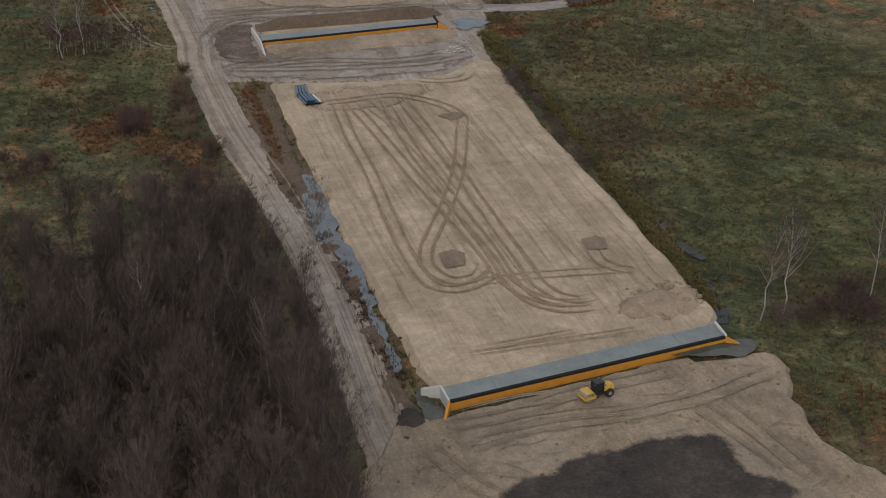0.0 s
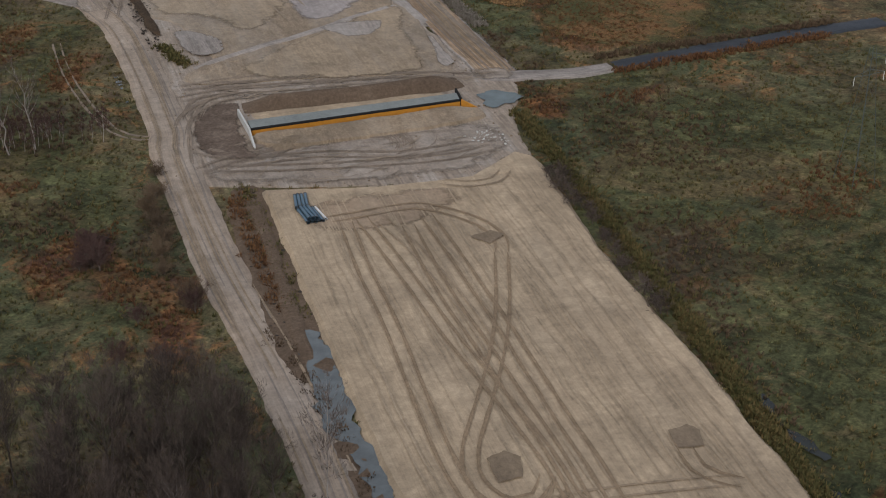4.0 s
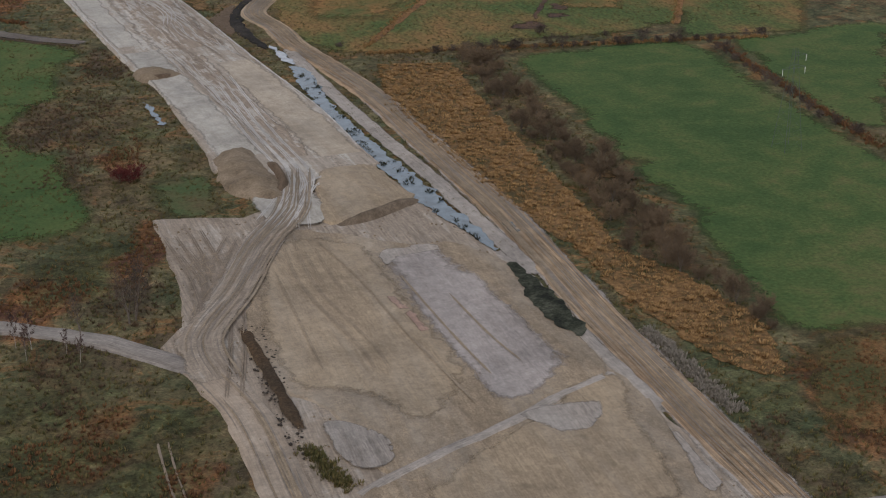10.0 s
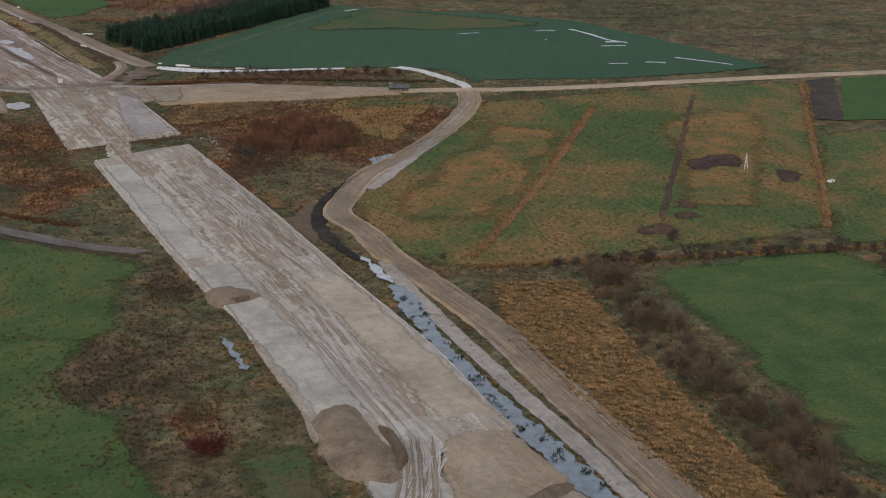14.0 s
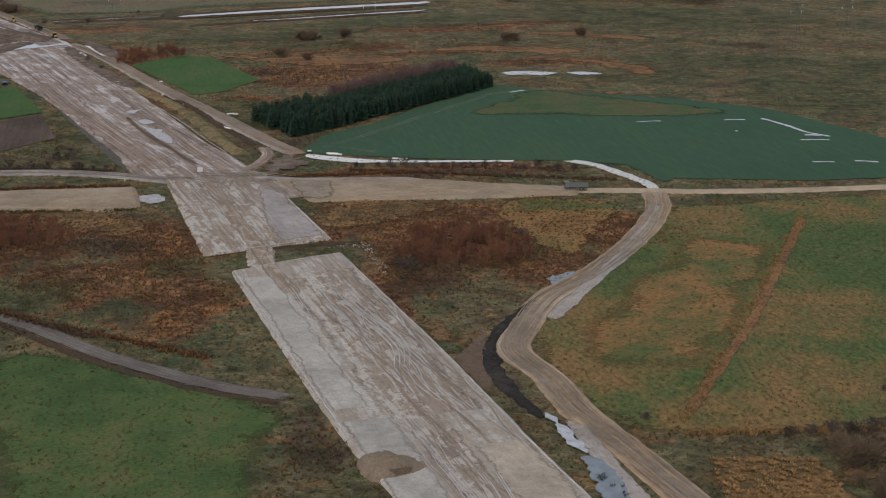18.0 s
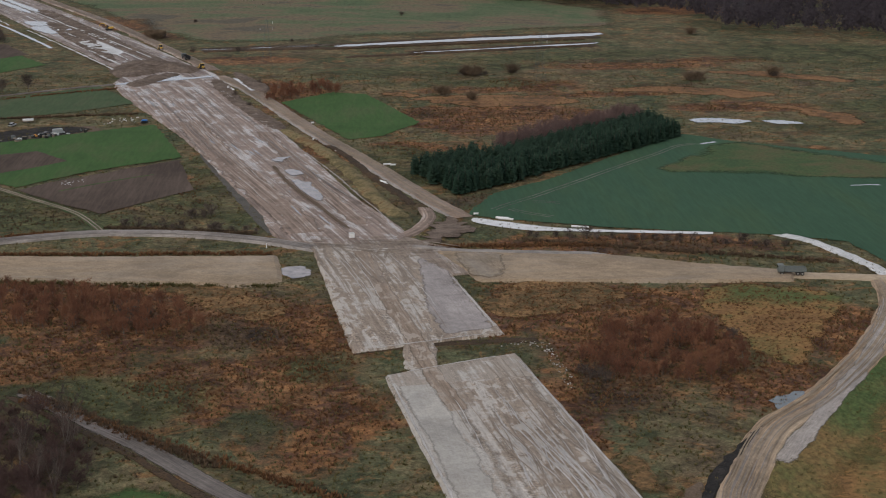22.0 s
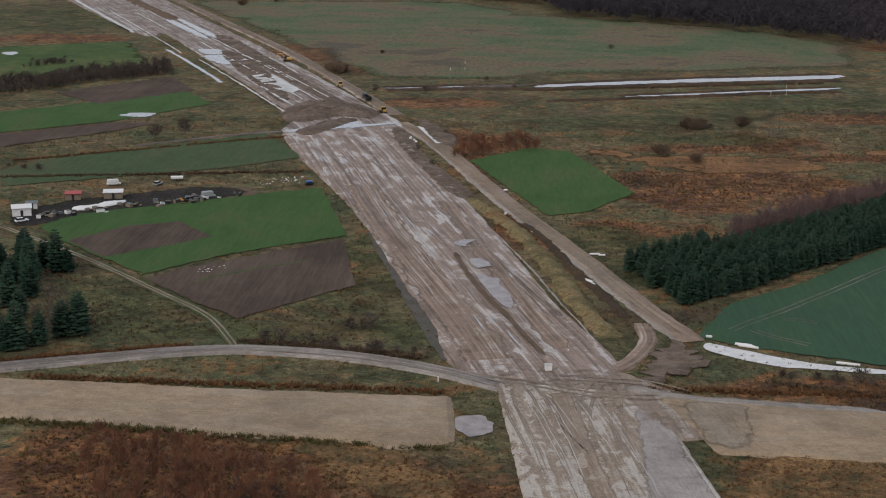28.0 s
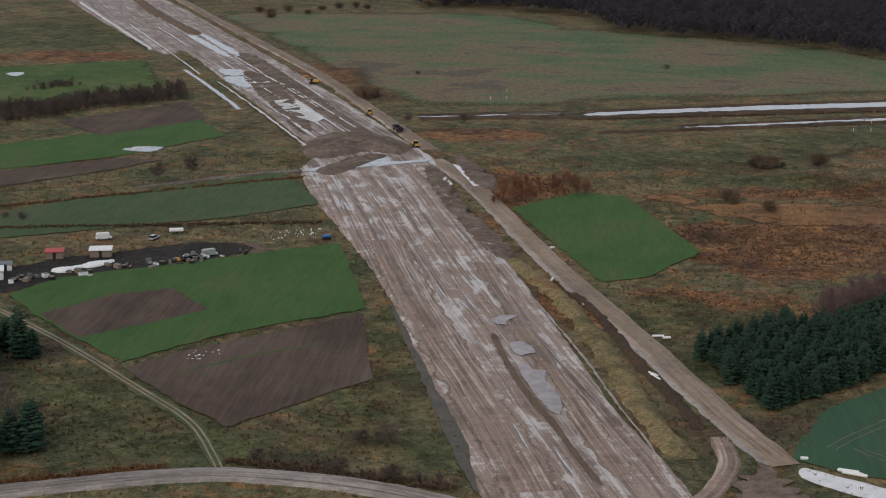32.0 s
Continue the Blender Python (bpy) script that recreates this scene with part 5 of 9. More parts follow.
for line, label in (([(-125.1, 974.9), (-118.5, 965.6), (-107.4, 916.3), (-94.8, 878.1), (-87.2, 854.1), (-89.8, 845.1), (-101, 873.7), (-112.2, 911.5), (-121.7, 948.6)], "dark bank of dug soil between road bed and haul road"), ([(-115.5, 999.5), (-104, 974.5), (-97.5, 953.6), (-100.1, 940.1), (-108.7, 959.9)], "dark bank of dug soil beside the haul road"),
                    ([(-164.6, 962.8), (-157.2, 984.4), (-148.7, 994.2), (-142.5, 992.8), (-149.1, 974.9), (-157.9, 955.7)], "dark edge of the pool at the road bed's end"), ([(-245.5, 1203.8), (-233.6, 1196.1), (-206.5, 1130.7), (-183.3, 1054.3), (-183.3, 1035.1), (-203.1, 1085.8), (-228.8, 1152.2)], "dark bank along the far bed"),
                    ([(-260.4, 1262.8), (-248.8, 1260.3), (-203.5, 1155.8), (-173.3, 1082.8), (-146, 1021.9), (-149.3, 1015.5), (-175.7, 1068.6), (-207.9, 1138.6)], "dark ridge along the far bed")):
    patch("soil_bank", line, 0.62, M["mound"], label, "bank", edge=1.2, wave=3.0, skirt=0.9, lump=0.9, grid=2.2, dome=0.8)
# roads and tracks
def beside(pts, off):
    """A line that runs beside another at a distance."""
    line = spline(pts, 3.0)
    t = np.gradient(line, axis=0)
    t /= np.linalg.norm(t, axis=1)[:, None] + 1e-9
    return line + np.stack([t[:, 1], -t[:, 0]], 1) * off


ribbon("gravel_path", GRAVEL_PATH_LINE, 2.3, 0.1, M["gravel"], "grey gravel farm road")
ribbon("east_track", EAST_TRACK_LINE, 2.4, 0.12, M["gravel"], "grey gravel track")
ribbon("asphalt_road", ASPHALT_ROAD_LINE, 2.5, 0.14, M["asphalt"], "wet dark asphalt lane")
ribbon("haul_road", HAUL_SOUTH_LINE, 3.7, 0.16, M["haul_grey"], "pale rutted haul road", edge=0.45)
ribbon("haul_road", HAUL_BRANCH_LINE, 4.5, 0.52, M["rutmud"], "muddy haul road branch", edge=1.4, skirt=0, soft=True)
# pale soil colour stands for the sheen of water fringing the road
ribbon("haul_verge", [q for q in HAUL_EAST_LINE if q[1] < 400], 4.9, 0.12, M["pale"], "pale verge of the haul road, water sheen in its colour", "ground", edge=0.8, wave=9.0, crown=0.02, skirt=0.5, soft=True)
ribbon("haul_road", HAUL_EAST_LINE, 3.9, 0.16, M["haul"], "ochre haul road beside the ditch", edge=0.5)
patch("peat_bank", [(21, 513.8), (22, 515.2), (15.8, 504), (9.6, 493.6), (3.8, 481), (1.4, 466), (1.6, 450.5), (3.6, 437.2), (3, 432.6), (0.3, 442.3), (-2.4, 454.3), (-2.1, 467.3), (1.1, 480.2), (7.4, 494.3), (15.4, 505.8)], 0.25, M["wet_peat"], "curved bank of black peat beside the haul road", "bank", edge=1.0, wave=2.5, skirt=0.8, lump=0.4, grid=1.5)
patch("soil_bank", [(-7, 472), (-2.3, 480.7), (2.1, 486.3), (-2.3, 467.4), (-2.6, 454.4), (-4.7, 451.7), (-6.4, 459.2)], 0.2, M["cut"], "grey-brown dug soil beside the peat bank", "bank", edge=1.0, wave=2.5, skirt=0.6, lump=0.4, grid=1.5)
ribbon("cross_road", CROSS_EAST_LINE, 2.8, 0.16, M["sand"], "sandy cross road")
ribbon("cross_road", CROSS_GRAVEL_LINE, 2.6, 0.6, M["gravel"], "gravel cross road")
ribbon("haul_road", HAUL_NORTH_LINE, 3.3, 0.16, M["haul_pink"], "brown haul road along the road bed", edge=0.5)
ribbon("haul_road", HAUL_FAR_LINE, 3.2, 0.5, M["bed_brown"], "far haul road", edge=1.0)
ribbon("track_verge", beside(LEFT_TRACK_LINE, 4.0), 1.3, 0.04, M["brush"], "dark weedy verge of the dirt track", "ground", edge=0.9, crown=0.05, skirt=0.3, soft=True)
ribbon("dirt_track", LEFT_TRACK_LINE, 2.9, 0.1, M["dark_track"], "dark grey dirt track with paler wheel lines", edge=0.6, skirt=0, soft=True)
for off in (-0.6, 0.6):
    ribbon("wheel_track", beside(FARM_TRACK_LINE, off), 0.2, 0.2, M["mudrut"], "worn wheel line of a grassy farm track", edge=0.15, crown=0.01, skirt=0.15)
for off in (-0.8, 0.8):
    ribbon("wheel_track", beside(WET_TRACK_LINE, off), 0.14, 0.06, M["mudrut"], "wet wheel line in the grass", edge=0.18, crown=0.01, skirt=0.15)
ribbon("footpath", DIAG_TRACK_LINE, 0.9, 0.4, M["pale"], "pale worn track across the platform", edge=0.4)

patch("soil_bank", [(-30.2, 49.3), (-27.2, 48), (-26.4, 37.2), (-27.3, 23.8), (-28.2, 9.4), (-28.7, 3.1), (-28.3, -2.4), (-30.7, -4.4), (-31.2, 0.4), (-30.3, 17.5), (-29.8, 32.9)], 0.2, M["cut"], "dark weedy bank of dug soil beside the ditch", "bank", edge=0.7, wave=2.0, skirt=0.6, lump=0.6, grid=1.4)
patch("soil_bank", [(-29.3, 127.7), (-24.4, 125.6), (-24.8, 110.5), (-25.9, 92.3), (-27.2, 76.9), (-29.6, 78.7), (-31.3, 88.7), (-30.9, 105.2)], 0.2, M["cut"], "brown bank of dug soil beside the haul road", "bank", edge=0.7, wave=2.0, skirt=0.6, lump=0.5, grid=1.4)
ribbon("soil_strip", [(-27, 125.9), (-27.1, 108.2), (-28, 92.8), (-28.6, 76.4), (-28.7, 66.5)], 1.2, 0.4, M["cut"], "dark brown strip of dug soil", "ground", edge=0.5, crown=0.2)
# a thin water line beside the road, its sheen painted as pale soil
ribbon("lime_verge", [(17.7, 409.4), (20.2, 372.5), (23.8, 341.9), (26.8, 315.3), (29.4, 286.9), (31.2, 259.8)], 0.7, 0.14, M["pale"], "pale verge of the haul road, water sheen in its colour", "ground", edge=0.5, crown=0.02, skirt=0.3)
ribbon("lime_verge", [(9.2, 432), (10.6, 405), (13.3, 374.4), (16.6, 342.9), (20.2, 313.5), (22.6, 286.4), (23.9, 271.3), (24.6, 255)], 2.4, 0.18, M["pale"], "pale grey bank between ditch and haul road", "ground", edge=0.6, crown=0.05, skirt=0, soft=True)
ribbon("lime_verge", [(21.5, 269.6), (23.5, 238.4), (25.4, 215.7), (27, 198.2)], 1.3, 0.3, M["pale"], "pale wet strip along the ditch", "ground", edge=0.8, crown=0.02, skirt=0.4)
ribbon("road_end_trench", [(-62.3, 565.6), (-42.7, 571), (-17.7, 573.2)], 1.6, 0.02, M["brush"], "grassy trench across the road bed", "ditch", edge=0.4, crown=0.02, skirt=0.4)
ribbon("trench_crossing", [(-47.1, 552.4), (-47, 567.3), (-46.9, 583.2)], 3.4, 0.5, M["stab_brown"], "muddy earth bridge over the trench", "road", edge=1.0, wave=3.0, crown=0.05, skirt=0.8)
ribbon("west_verge", [(-131.3, 856.1), (-112.8, 788.4), (-99.5, 745.5), (-88.7, 710.4), (-80.8, 681)], 0.45, 0.14, M["lime_glint"], "pale strip along the road bed foot", "ground", edge=0.4, crown=0.02, skirt=0.3)
ribbon("service_track", [(-49.5, 668), (-44, 676), (-40, 684), (-36.6, 696), (-37.2, 710)], 2.0, 0.3, M["bed_brown"], "muddy link between road bed and haul road", "road", edge=0.5)
for pts in ([(-17, 703.5), (-14.5, 706.3), (-10.9, 711.1), (0.7, 723.9), (10.5, 736), (17.8, 745), (36, 768), (58, 795), (70, 810), (84.2, 813.5)], [(-11.1, 710), (-8.2, 704.8), (-3.2, 700.1), (6, 694)], [(-4.1, 717.1), (3.9, 716.1), (11.5, 712.9)]):
    for off in (-0.95, 0.95):
        ribbon("field_track", beside(pts, off), 0.24, 0.12, M["dark_track"], "worn wheel track in the crop field", "track", edge=0.3, wave=2.5, crown=0.01, skirt=0, soft=True)
ribbon("field_track", [(-161.9, 734.2), (-147, 749.2), (-127.8, 764.3)], 0.35, 0.16, M["meadow"], "grassy balk in the ploughed plot", "track", edge=0.2, crown=0.02, skirt=0.2)

patch("gravel_slope", [(-116.9, 795.6), (-111.8, 789.4), (-101.3, 751.5), (-93.3, 722.5), (-88.9, 701.2), (-83.3, 677), (-86.3, 676.2), (-94.2, 703.6), (-104.3, 743.8)], 0.06, M["slope"], "dark gravel slope beside the road bed", edge=0.5, grid=4.0)
for line, key, label in (([(234, 606.9), (252.5, 604.4), (223.3, 537), (199.1, 541.7)], "crop", "green vegetable plot"), ([(245.5, 592.1), (269.4, 585.7), (227.3, 517.4), (216.7, 520.3)], "peat", "black soil vegetable plot")):
    patch("garden_plot", line, 0.06, M[key], label, "field", edge=0.5, wave=5.0, step=2.0, grid=8.0, round_it=False, straight_uv=True)
for line in ([(118.8, 497.8), (129.1, 507.3), (137.3, 508.8), (142, 504.3), (137.8, 493.3), (128.8, 492.9), (121.1, 485.9)], [(99.1, 458.8), (106.7, 464.6), (104.9, 452.1), (97.8, 441.5), (93.9, 444.4)], [(144.4, 489.2), (149.2, 488.1), (150.3, 479), (143.8, 470.2), (140.1, 475.9)], [(80.6, 442.6), (92, 441.9), (92.8, 434.9), (84.6, 432.1), (79.8, 435.1)]):
    patch("bare_scar", line, 0.14, M["scar"], "dark bare scar in the hay field", "ground", edge=2.8, wave=2.2, grid=4.0, soft=True)
for pts, half, key, label in (([(121, 581), (96, 535), (71, 490), (50, 456), (34, 430)], 1.5, "rust_strip", "orange grass balk between hay fields"), ([(214, 602), (180, 530), (156, 478), (131, 427)], 1.1, "rust_strip", "orange grass balk between hay fields"), ([(166, 594), (145, 553), (126, 515), (108, 480), (90, 444)], 0.9, "scar", "dark worn line across the hay field")):
    ribbon("field_balk", pts, half, 0.16, M[key], label, "ground", edge=1.0, wave=4.0, crown=0.05, skirt=0, soft=True)
ribbon("lime_track", [(69.1, 672.8), (77.8, 661.7), (82.9, 647.4), (87, 631.8), (86, 618)], 1.9, 0.14, M["lime_glint"], "pale wet track linking the field edge and the haul road", "road", edge=0.7, crown=0.02, skirt=0.4)
ribbon("wet_lane", [(20, 495), (40.2, 526.5), (54.7, 549.4), (69.8, 577.5), (81.6, 605.7)], 2.4, 0.26, M["pale"], "pale wet stretch of the haul road", "road", edge=0.8, crown=0.02, skirt=0, soft=True)
for line, key, label in (([(-30, 597), (-26, 612), (-14, 625), (2, 624), (14, 616), (8, 604), (-3, 596), (-16, 590)], "reed", "tan sedge beside the crossing"), ([(-17, 514), (-9, 502), (-3, 486), (-7, 476), (-12, 488), (-19, 505)], "reed", "tan sedge along the road bed"), ([(28, 606), (44, 620), (68, 606), (60, 585), (47, 560), (38, 550), (31, 575)], "tawny", "straw-coloured grass by the haul road"), ([(-112, 640), (-92, 620), (-78, 600), (-84, 590), (-104, 606), (-120, 628)], "reed", "tan sedge in rough land")):
    patch("tan_sedge", line, 0.07, M[key], label, "ground", edge=4.0, wave=7.0, grid=5.0, soft=True)
patch("mud_patch", [(-44, 664), (-40, 670), (-37, 682), (-33, 692), (-29, 696), (-25, 684), (-22, 679), (-27, 674), (-36, 665)], 0.24, M["mound"], "dark churned mud beside the link road", "ground", edge=3.2, wave=2.2, grid=2.0, lump=0.9, soft=True)
patch("lime_patch", [(-31.7, 650.8), (-19.2, 649.8), (-18.4, 642.4), (-19.9, 626.3), (-27.5, 625.1), (-30.3, 631.6)], 0.72, M["mud"], "grey wet end of the side road bed", "ground", edge=1.0, grid=4.0, soft=True)
ribbon("cross_road", [(-47, 661.1), (-37.2, 656.8), (-28.7, 653.9), (-10.4, 651.3), (1.6, 650.3), (13.4, 648.5)], 1.5, 0.7, M["gravel"], "grey worn lane along the side road bed", "road", edge=0.5, crown=0.03, skirt=0.4)
ribbon("lime_verge", beside(HAUL_NORTH_LINE, -3.9), 0.55, 0.14, M["pale"], "pale wet edge of the haul road", "ground", edge=0.6, wave=3.0, crown=0.02, skirt=0.2)
ribbon("grass_bank", [(-88, 848), (-76, 819), (-66.5, 788.6), (-57, 747.3), (-50.5, 715.2), (-45, 697)], 2.8, 0.12, M["straw"], "bank of tan and olive grass between road bed and haul road", "bank", edge=1.4, wave=4.0, crown=0.9, skirt=0.6)
ribbon("grass_bank", [(-69, 815), (-60.5, 789), (-52.6, 756), (-46.3, 735), (-41, 714)], 1.5, 0.1, M["brush"], "dark weedy foot of the bank", "bank", edge=1.1, wave=3.0, crown=0.4, skirt=0.4)
ribbon("lime_edge", [(-79.5, 806), (-74.6, 790), (-65.4, 757), (-58, 725.8), (-52.5, 705.4), (-50, 690)], 0.35, 0.2, M["pale"], "pale crust along the foot ditch", "ground", edge=0.6, wave=2.5, crown=0.02, skirt=0, soft=True)
ribbon("foot_ditch", [(-87.1, 829.2), (-79.4, 802.8), (-71.3, 769.1), (-64.4, 737.6), (-57.7, 713.2), (-53.2, 695.9), (-49.1, 682.2)], 0.8, 0.1, M["brush"], "dark weedy ditch at the foot of the road bed", "ditch", edge=0.6, crown=0.05, skirt=0.3)
ribbon("lime_verge", [(-86.2, 829.3), (-78.5, 802.9), (-70.3, 769.2), (-63.3, 737.7), (-56.7, 713.3), (-52.3, 696), (-48.2, 682.3)], 0.3, 0.12, M["pale"], "pale line along the foot of the road bed", "ground", edge=0.5, wave=2.0, crown=0.02, skirt=0.2)
ribbon("grass_verge", FARM_TRACK_LINE, 2.0, 0.04, M["olive"], "green grass along the farm track", "ground", edge=1.6, crown=0.0, skirt=0, soft=True)
# water
def water(name, line, key, label, h):
    flat_one = name in ("road_puddle", "sheet_strip", "ditch_strip")
    patch(name, line, h + 0.045, M[key], label, "water", edge=2.6 if name == "river" else 0.3 if flat_one else 1.3, wave=9.0 if name == "river" else 3.5, step=1.0, grid=1.3 if name == "road_puddle" else 6.0, round_it=not flat_one, soft=name == "road_puddle")


water("road_puddle", [(24.9, 192.6), (26.1, 190.5), (26, 182.4), (26.2, 175.4), (23.2, 172.6), (22.4, 176.1), (23.5, 182)], "pale", "pale wet lime strip beside the haul road", 0.33)
water("ditch_water", DITCH_EAST_LINE, "ditch_blue", "blue-grey water in the roadside ditch", 0.22)
water("ditch_weeds", DITCH_DARK_LINE, "weeds", "dark green weeds in the wet ditch", 0.4)
water("ditch_water", [(-28.8, 78.5), (-25.6, 77), (-25.3, 66), (-25.8, 55), (-25.8, 47.6), (-25.7, 39.7), (-25.9, 33.7), (-26.6, 25.8), (-26.8, 16.3), (-27.2, 7), (-28.2, 6), (-28.0, 14.1), (-28.0, 24), (-27.6, 34), (-28.4, 42.0), (-29.2, 48.6), (-30.4, 52.4), (-29.9, 62.6), (-29.4, 71)], "ditch", "blue-grey water in the ditch beside the sand embankment", 0.32)
water("ditch_water", [(28.6, 44.5), (29.8, 42.2), (29.4, 37.0), (30.2, 32.4), (31.0, 28.4), (30.0, 28.0), (28.6, 33.4), (28.3, 38.0)], "dark_water", "dark still water in the grassy ditch", 0.04)
water("ditch_water", [(27.4, 22.5), (28.6, 21.4), (26.8, 14.1), (25.0, 7.4), (23.5, 7.6), (25.2, 14.4)], "dark_water", "dark ditch water running to the culvert", 0.05)
water("pool", CULV_POOL_A_LINE, "mud_water", "dark green-grey water at the culvert mouth", 0.72)
water("pool", CULV_POOL_B_LINE, "mud_water", "muddy grey water at the culvert mouth", 0.1)
water("pool", [(24.6, 157.1), (27.2, 158.8), (29.5, 158.7), (31.4, 156.7), (32.7, 153.9), (30.8, 151.5), (28.7, 151.8), (26.9, 149.8), (25.5, 151.3), (25.4, 154.1)], "teal_water", "teal water at the culvert outlet", 0.22)
water("road_puddle", SIDE_WATER_LINE, "ditch", "long puddle along the haul road verge", 0.05)
water("pond", [(-81.6, 639.1), (-77, 640.8), (-73.5, 637.1), (-74, 631.3), (-78.3, 628), (-80.7, 632.6)], "puddle", "small grey pond beside the sand bed", 0.05)
for pts, half in (([(-140, 1087), (-98, 1099), (-62, 1108), (-35, 1119), (5, 1134), (46, 1147), (96, 1162)], 3.5), ([(-138, 1079), (-98, 1089), (-62, 1092), (-35, 1101), (4, 1114.5), (44, 1126.5), (93, 1141)], 4.5), ([(-24, 1076), (16, 1091), (53, 1105), (88, 1117)], 2.5), ([(-60, 1056), (-20, 1068), (16, 1080), (47, 1091), (86, 1104)], 3.0)):
    ribbon("river_bank", pts, half, 0.1, M["river_bank"], "dark reedy bank of the flooded channel", "bank", edge=2.4, wave=7.0, crown=0.5, skirt=1.0, step=3.0)
water("river", [(-139.1, 1085.4), (-129.7, 1088.9), (-119.7, 1091.1), (-98.2, 1097.7), (-98, 1093.3), (-119.3, 1086.7), (-138.8, 1082.6)], "water", "bright water of a narrow flooded channel", 0.12)
water("river", [(-95.7, 1097.3), (-86.8, 1101.6), (-74, 1104.8), (-64.9, 1104.6), (-73.9, 1099.6), (-89.2, 1094.5)], "water", "reedy water of a flooded channel", 0.12)
water("river", [(-62.4, 1104.9), (-35, 1116.3), (5.2, 1131.3), (46.4, 1144.3), (94.2, 1159.2), (91.3, 1144.9), (44.3, 1130.4), (4.1, 1118.6), (-35.4, 1105.6), (-62.4, 1095.9)], "water", "bright water of a flooded channel", 0.12)
water("river", [(-20.9, 1073.2), (0.7, 1083), (16.1, 1088.6), (52.7, 1102.2), (85, 1113.9), (83.9, 1108.6), (46.7, 1095.6), (15.6, 1084.3)], "water", "bright water of a narrow channel", 0.12)
ribbon("field_track", [(-224.4, 927.5), (-207.9, 939.8), (-190.1, 953.8), (-172, 964)], 1.3, 0.14, M["dark_track"], "dark muddy track between the plots and the road bed", "track", edge=0.6, crown=0.02, skirt=0.3)
water("pool", POOL_TOP_LINE, "water", "pale pool on the road bed", 0.5)
water("pool", POOL_FAR_LINE, "water", "bright far pool", 0.55)
ribbon("ditch_water", [(-278, 1210), (-250, 1152), (-222.6, 1092)], 1.1, 0.16, M["water"], "long bright ditch beside the far road bed", "water", edge=0.7, wave=9.0, crown=0.0, skirt=0)
water("pool", [(-308.3, 1341.9), (-306.2, 1348.1), (-268.6, 1272.2), (-268.7, 1262.2)], "water", "bright strip of water on the far bed", 0.7)
water("pool", [(-305.1, 1354.2), (-301.6, 1354.8), (-264.1, 1277.9), (-264.3, 1267.8)], "water", "bright strip of water on the far bed", 0.7)
water("pool", [(-259, 1208.1), (-246.9, 1210), (-240.4, 1193.8), (-249.9, 1188.3)], "water", "small bright pool on the far bed", 0.7)
ribbon("sheet_strip", [(-442, 1539), (-380, 1412), (-317.3, 1286)], 1.3, 0.75, M["lime_glint"], "pale sheeted edge of the far bed", "ground", edge=0.8, wave=9.0, crown=0.0, skirt=0)
# near-white colour stands for sky mirrored in the wet flat
water("road_puddle", [(-211.5, 1113.8), (-205.6, 1120.7), (-194.1, 1105), (-179.3, 1070.8), (-181.4, 1059.2), (-190.6, 1069.3), (-200.8, 1087.6)], "lime_glint", "wide wet flat on the far bed, sky glint in its colour", 0.72)
water("road_puddle", [(-233.2, 1176.9), (-227.5, 1179.8), (-221.6, 1165.4), (-225.1, 1152.2)], "water", "bright pool on the far bed", 0.74)
water("puddle", [(-248, 993.5), (-242.4, 1000.5), (-233.7, 999.1), (-237.2, 990.1)], "water", "shallow puddle on the crop plot", 0.12)
water("pond", [(-365.2, 1181.5), (-362.1, 1188.3), (-356.6, 1184.9), (-357.7, 1174.3)], "water", "small bright pond in a meadow", 0.12)
water("sheet_strip", [(-115.6, 980.3), (-111.7, 976.3), (-102.9, 943.6), (-104.9, 942.4)], "sheet", "white sheeted strip beside the haul road", 0.5)
water("sheet_strip", [(-122.8, 971.5), (-120, 969.7), (-112.4, 944.4), (-114.4, 943.2)], "sheet", "white sheeted strip beside the road bed", 0.5)
water("pond", [(86.5, 866.5), (94, 868.5), (100.8, 868), (108, 864.5), (112, 860.8), (107, 857), (103.5, 855.2), (97, 858.5), (87.8, 859.5)], "water", "bright narrow pond beyond the plantation", 0.12)
water("pond", [(117.1, 862.8), (122, 863.5), (126.2, 863), (133.8, 856.1), (129, 854.5), (122.7, 854.3), (119, 858)], "water", "bright narrow pond in the wet meadow", 0.12)
water("puddle", [(27.5, 528.8), (34.4, 534.3), (35.7, 531.9), (29.2, 523)], "ditch", "blue puddles beside the curved haul road", 0.12)
water("puddle", [(-37.2, 389.1), (-35.8, 387.9), (-34.2, 368.9), (-35.4, 369.3)], "ditch_blue", "narrow pool beside the road bed", 0.12)
water("puddle", [(4.3, 435.2), (6.2, 429.6), (8.6, 414.3), (6.1, 415.9)], "water", "pale puddle at the haul road edge", 0.3)
water("puddle", [(28.5, 284.7), (28.7, 277.7), (27.3, 276.9), (26.6, 284.1)], "ditch", "weedy ditch water", 0.2)
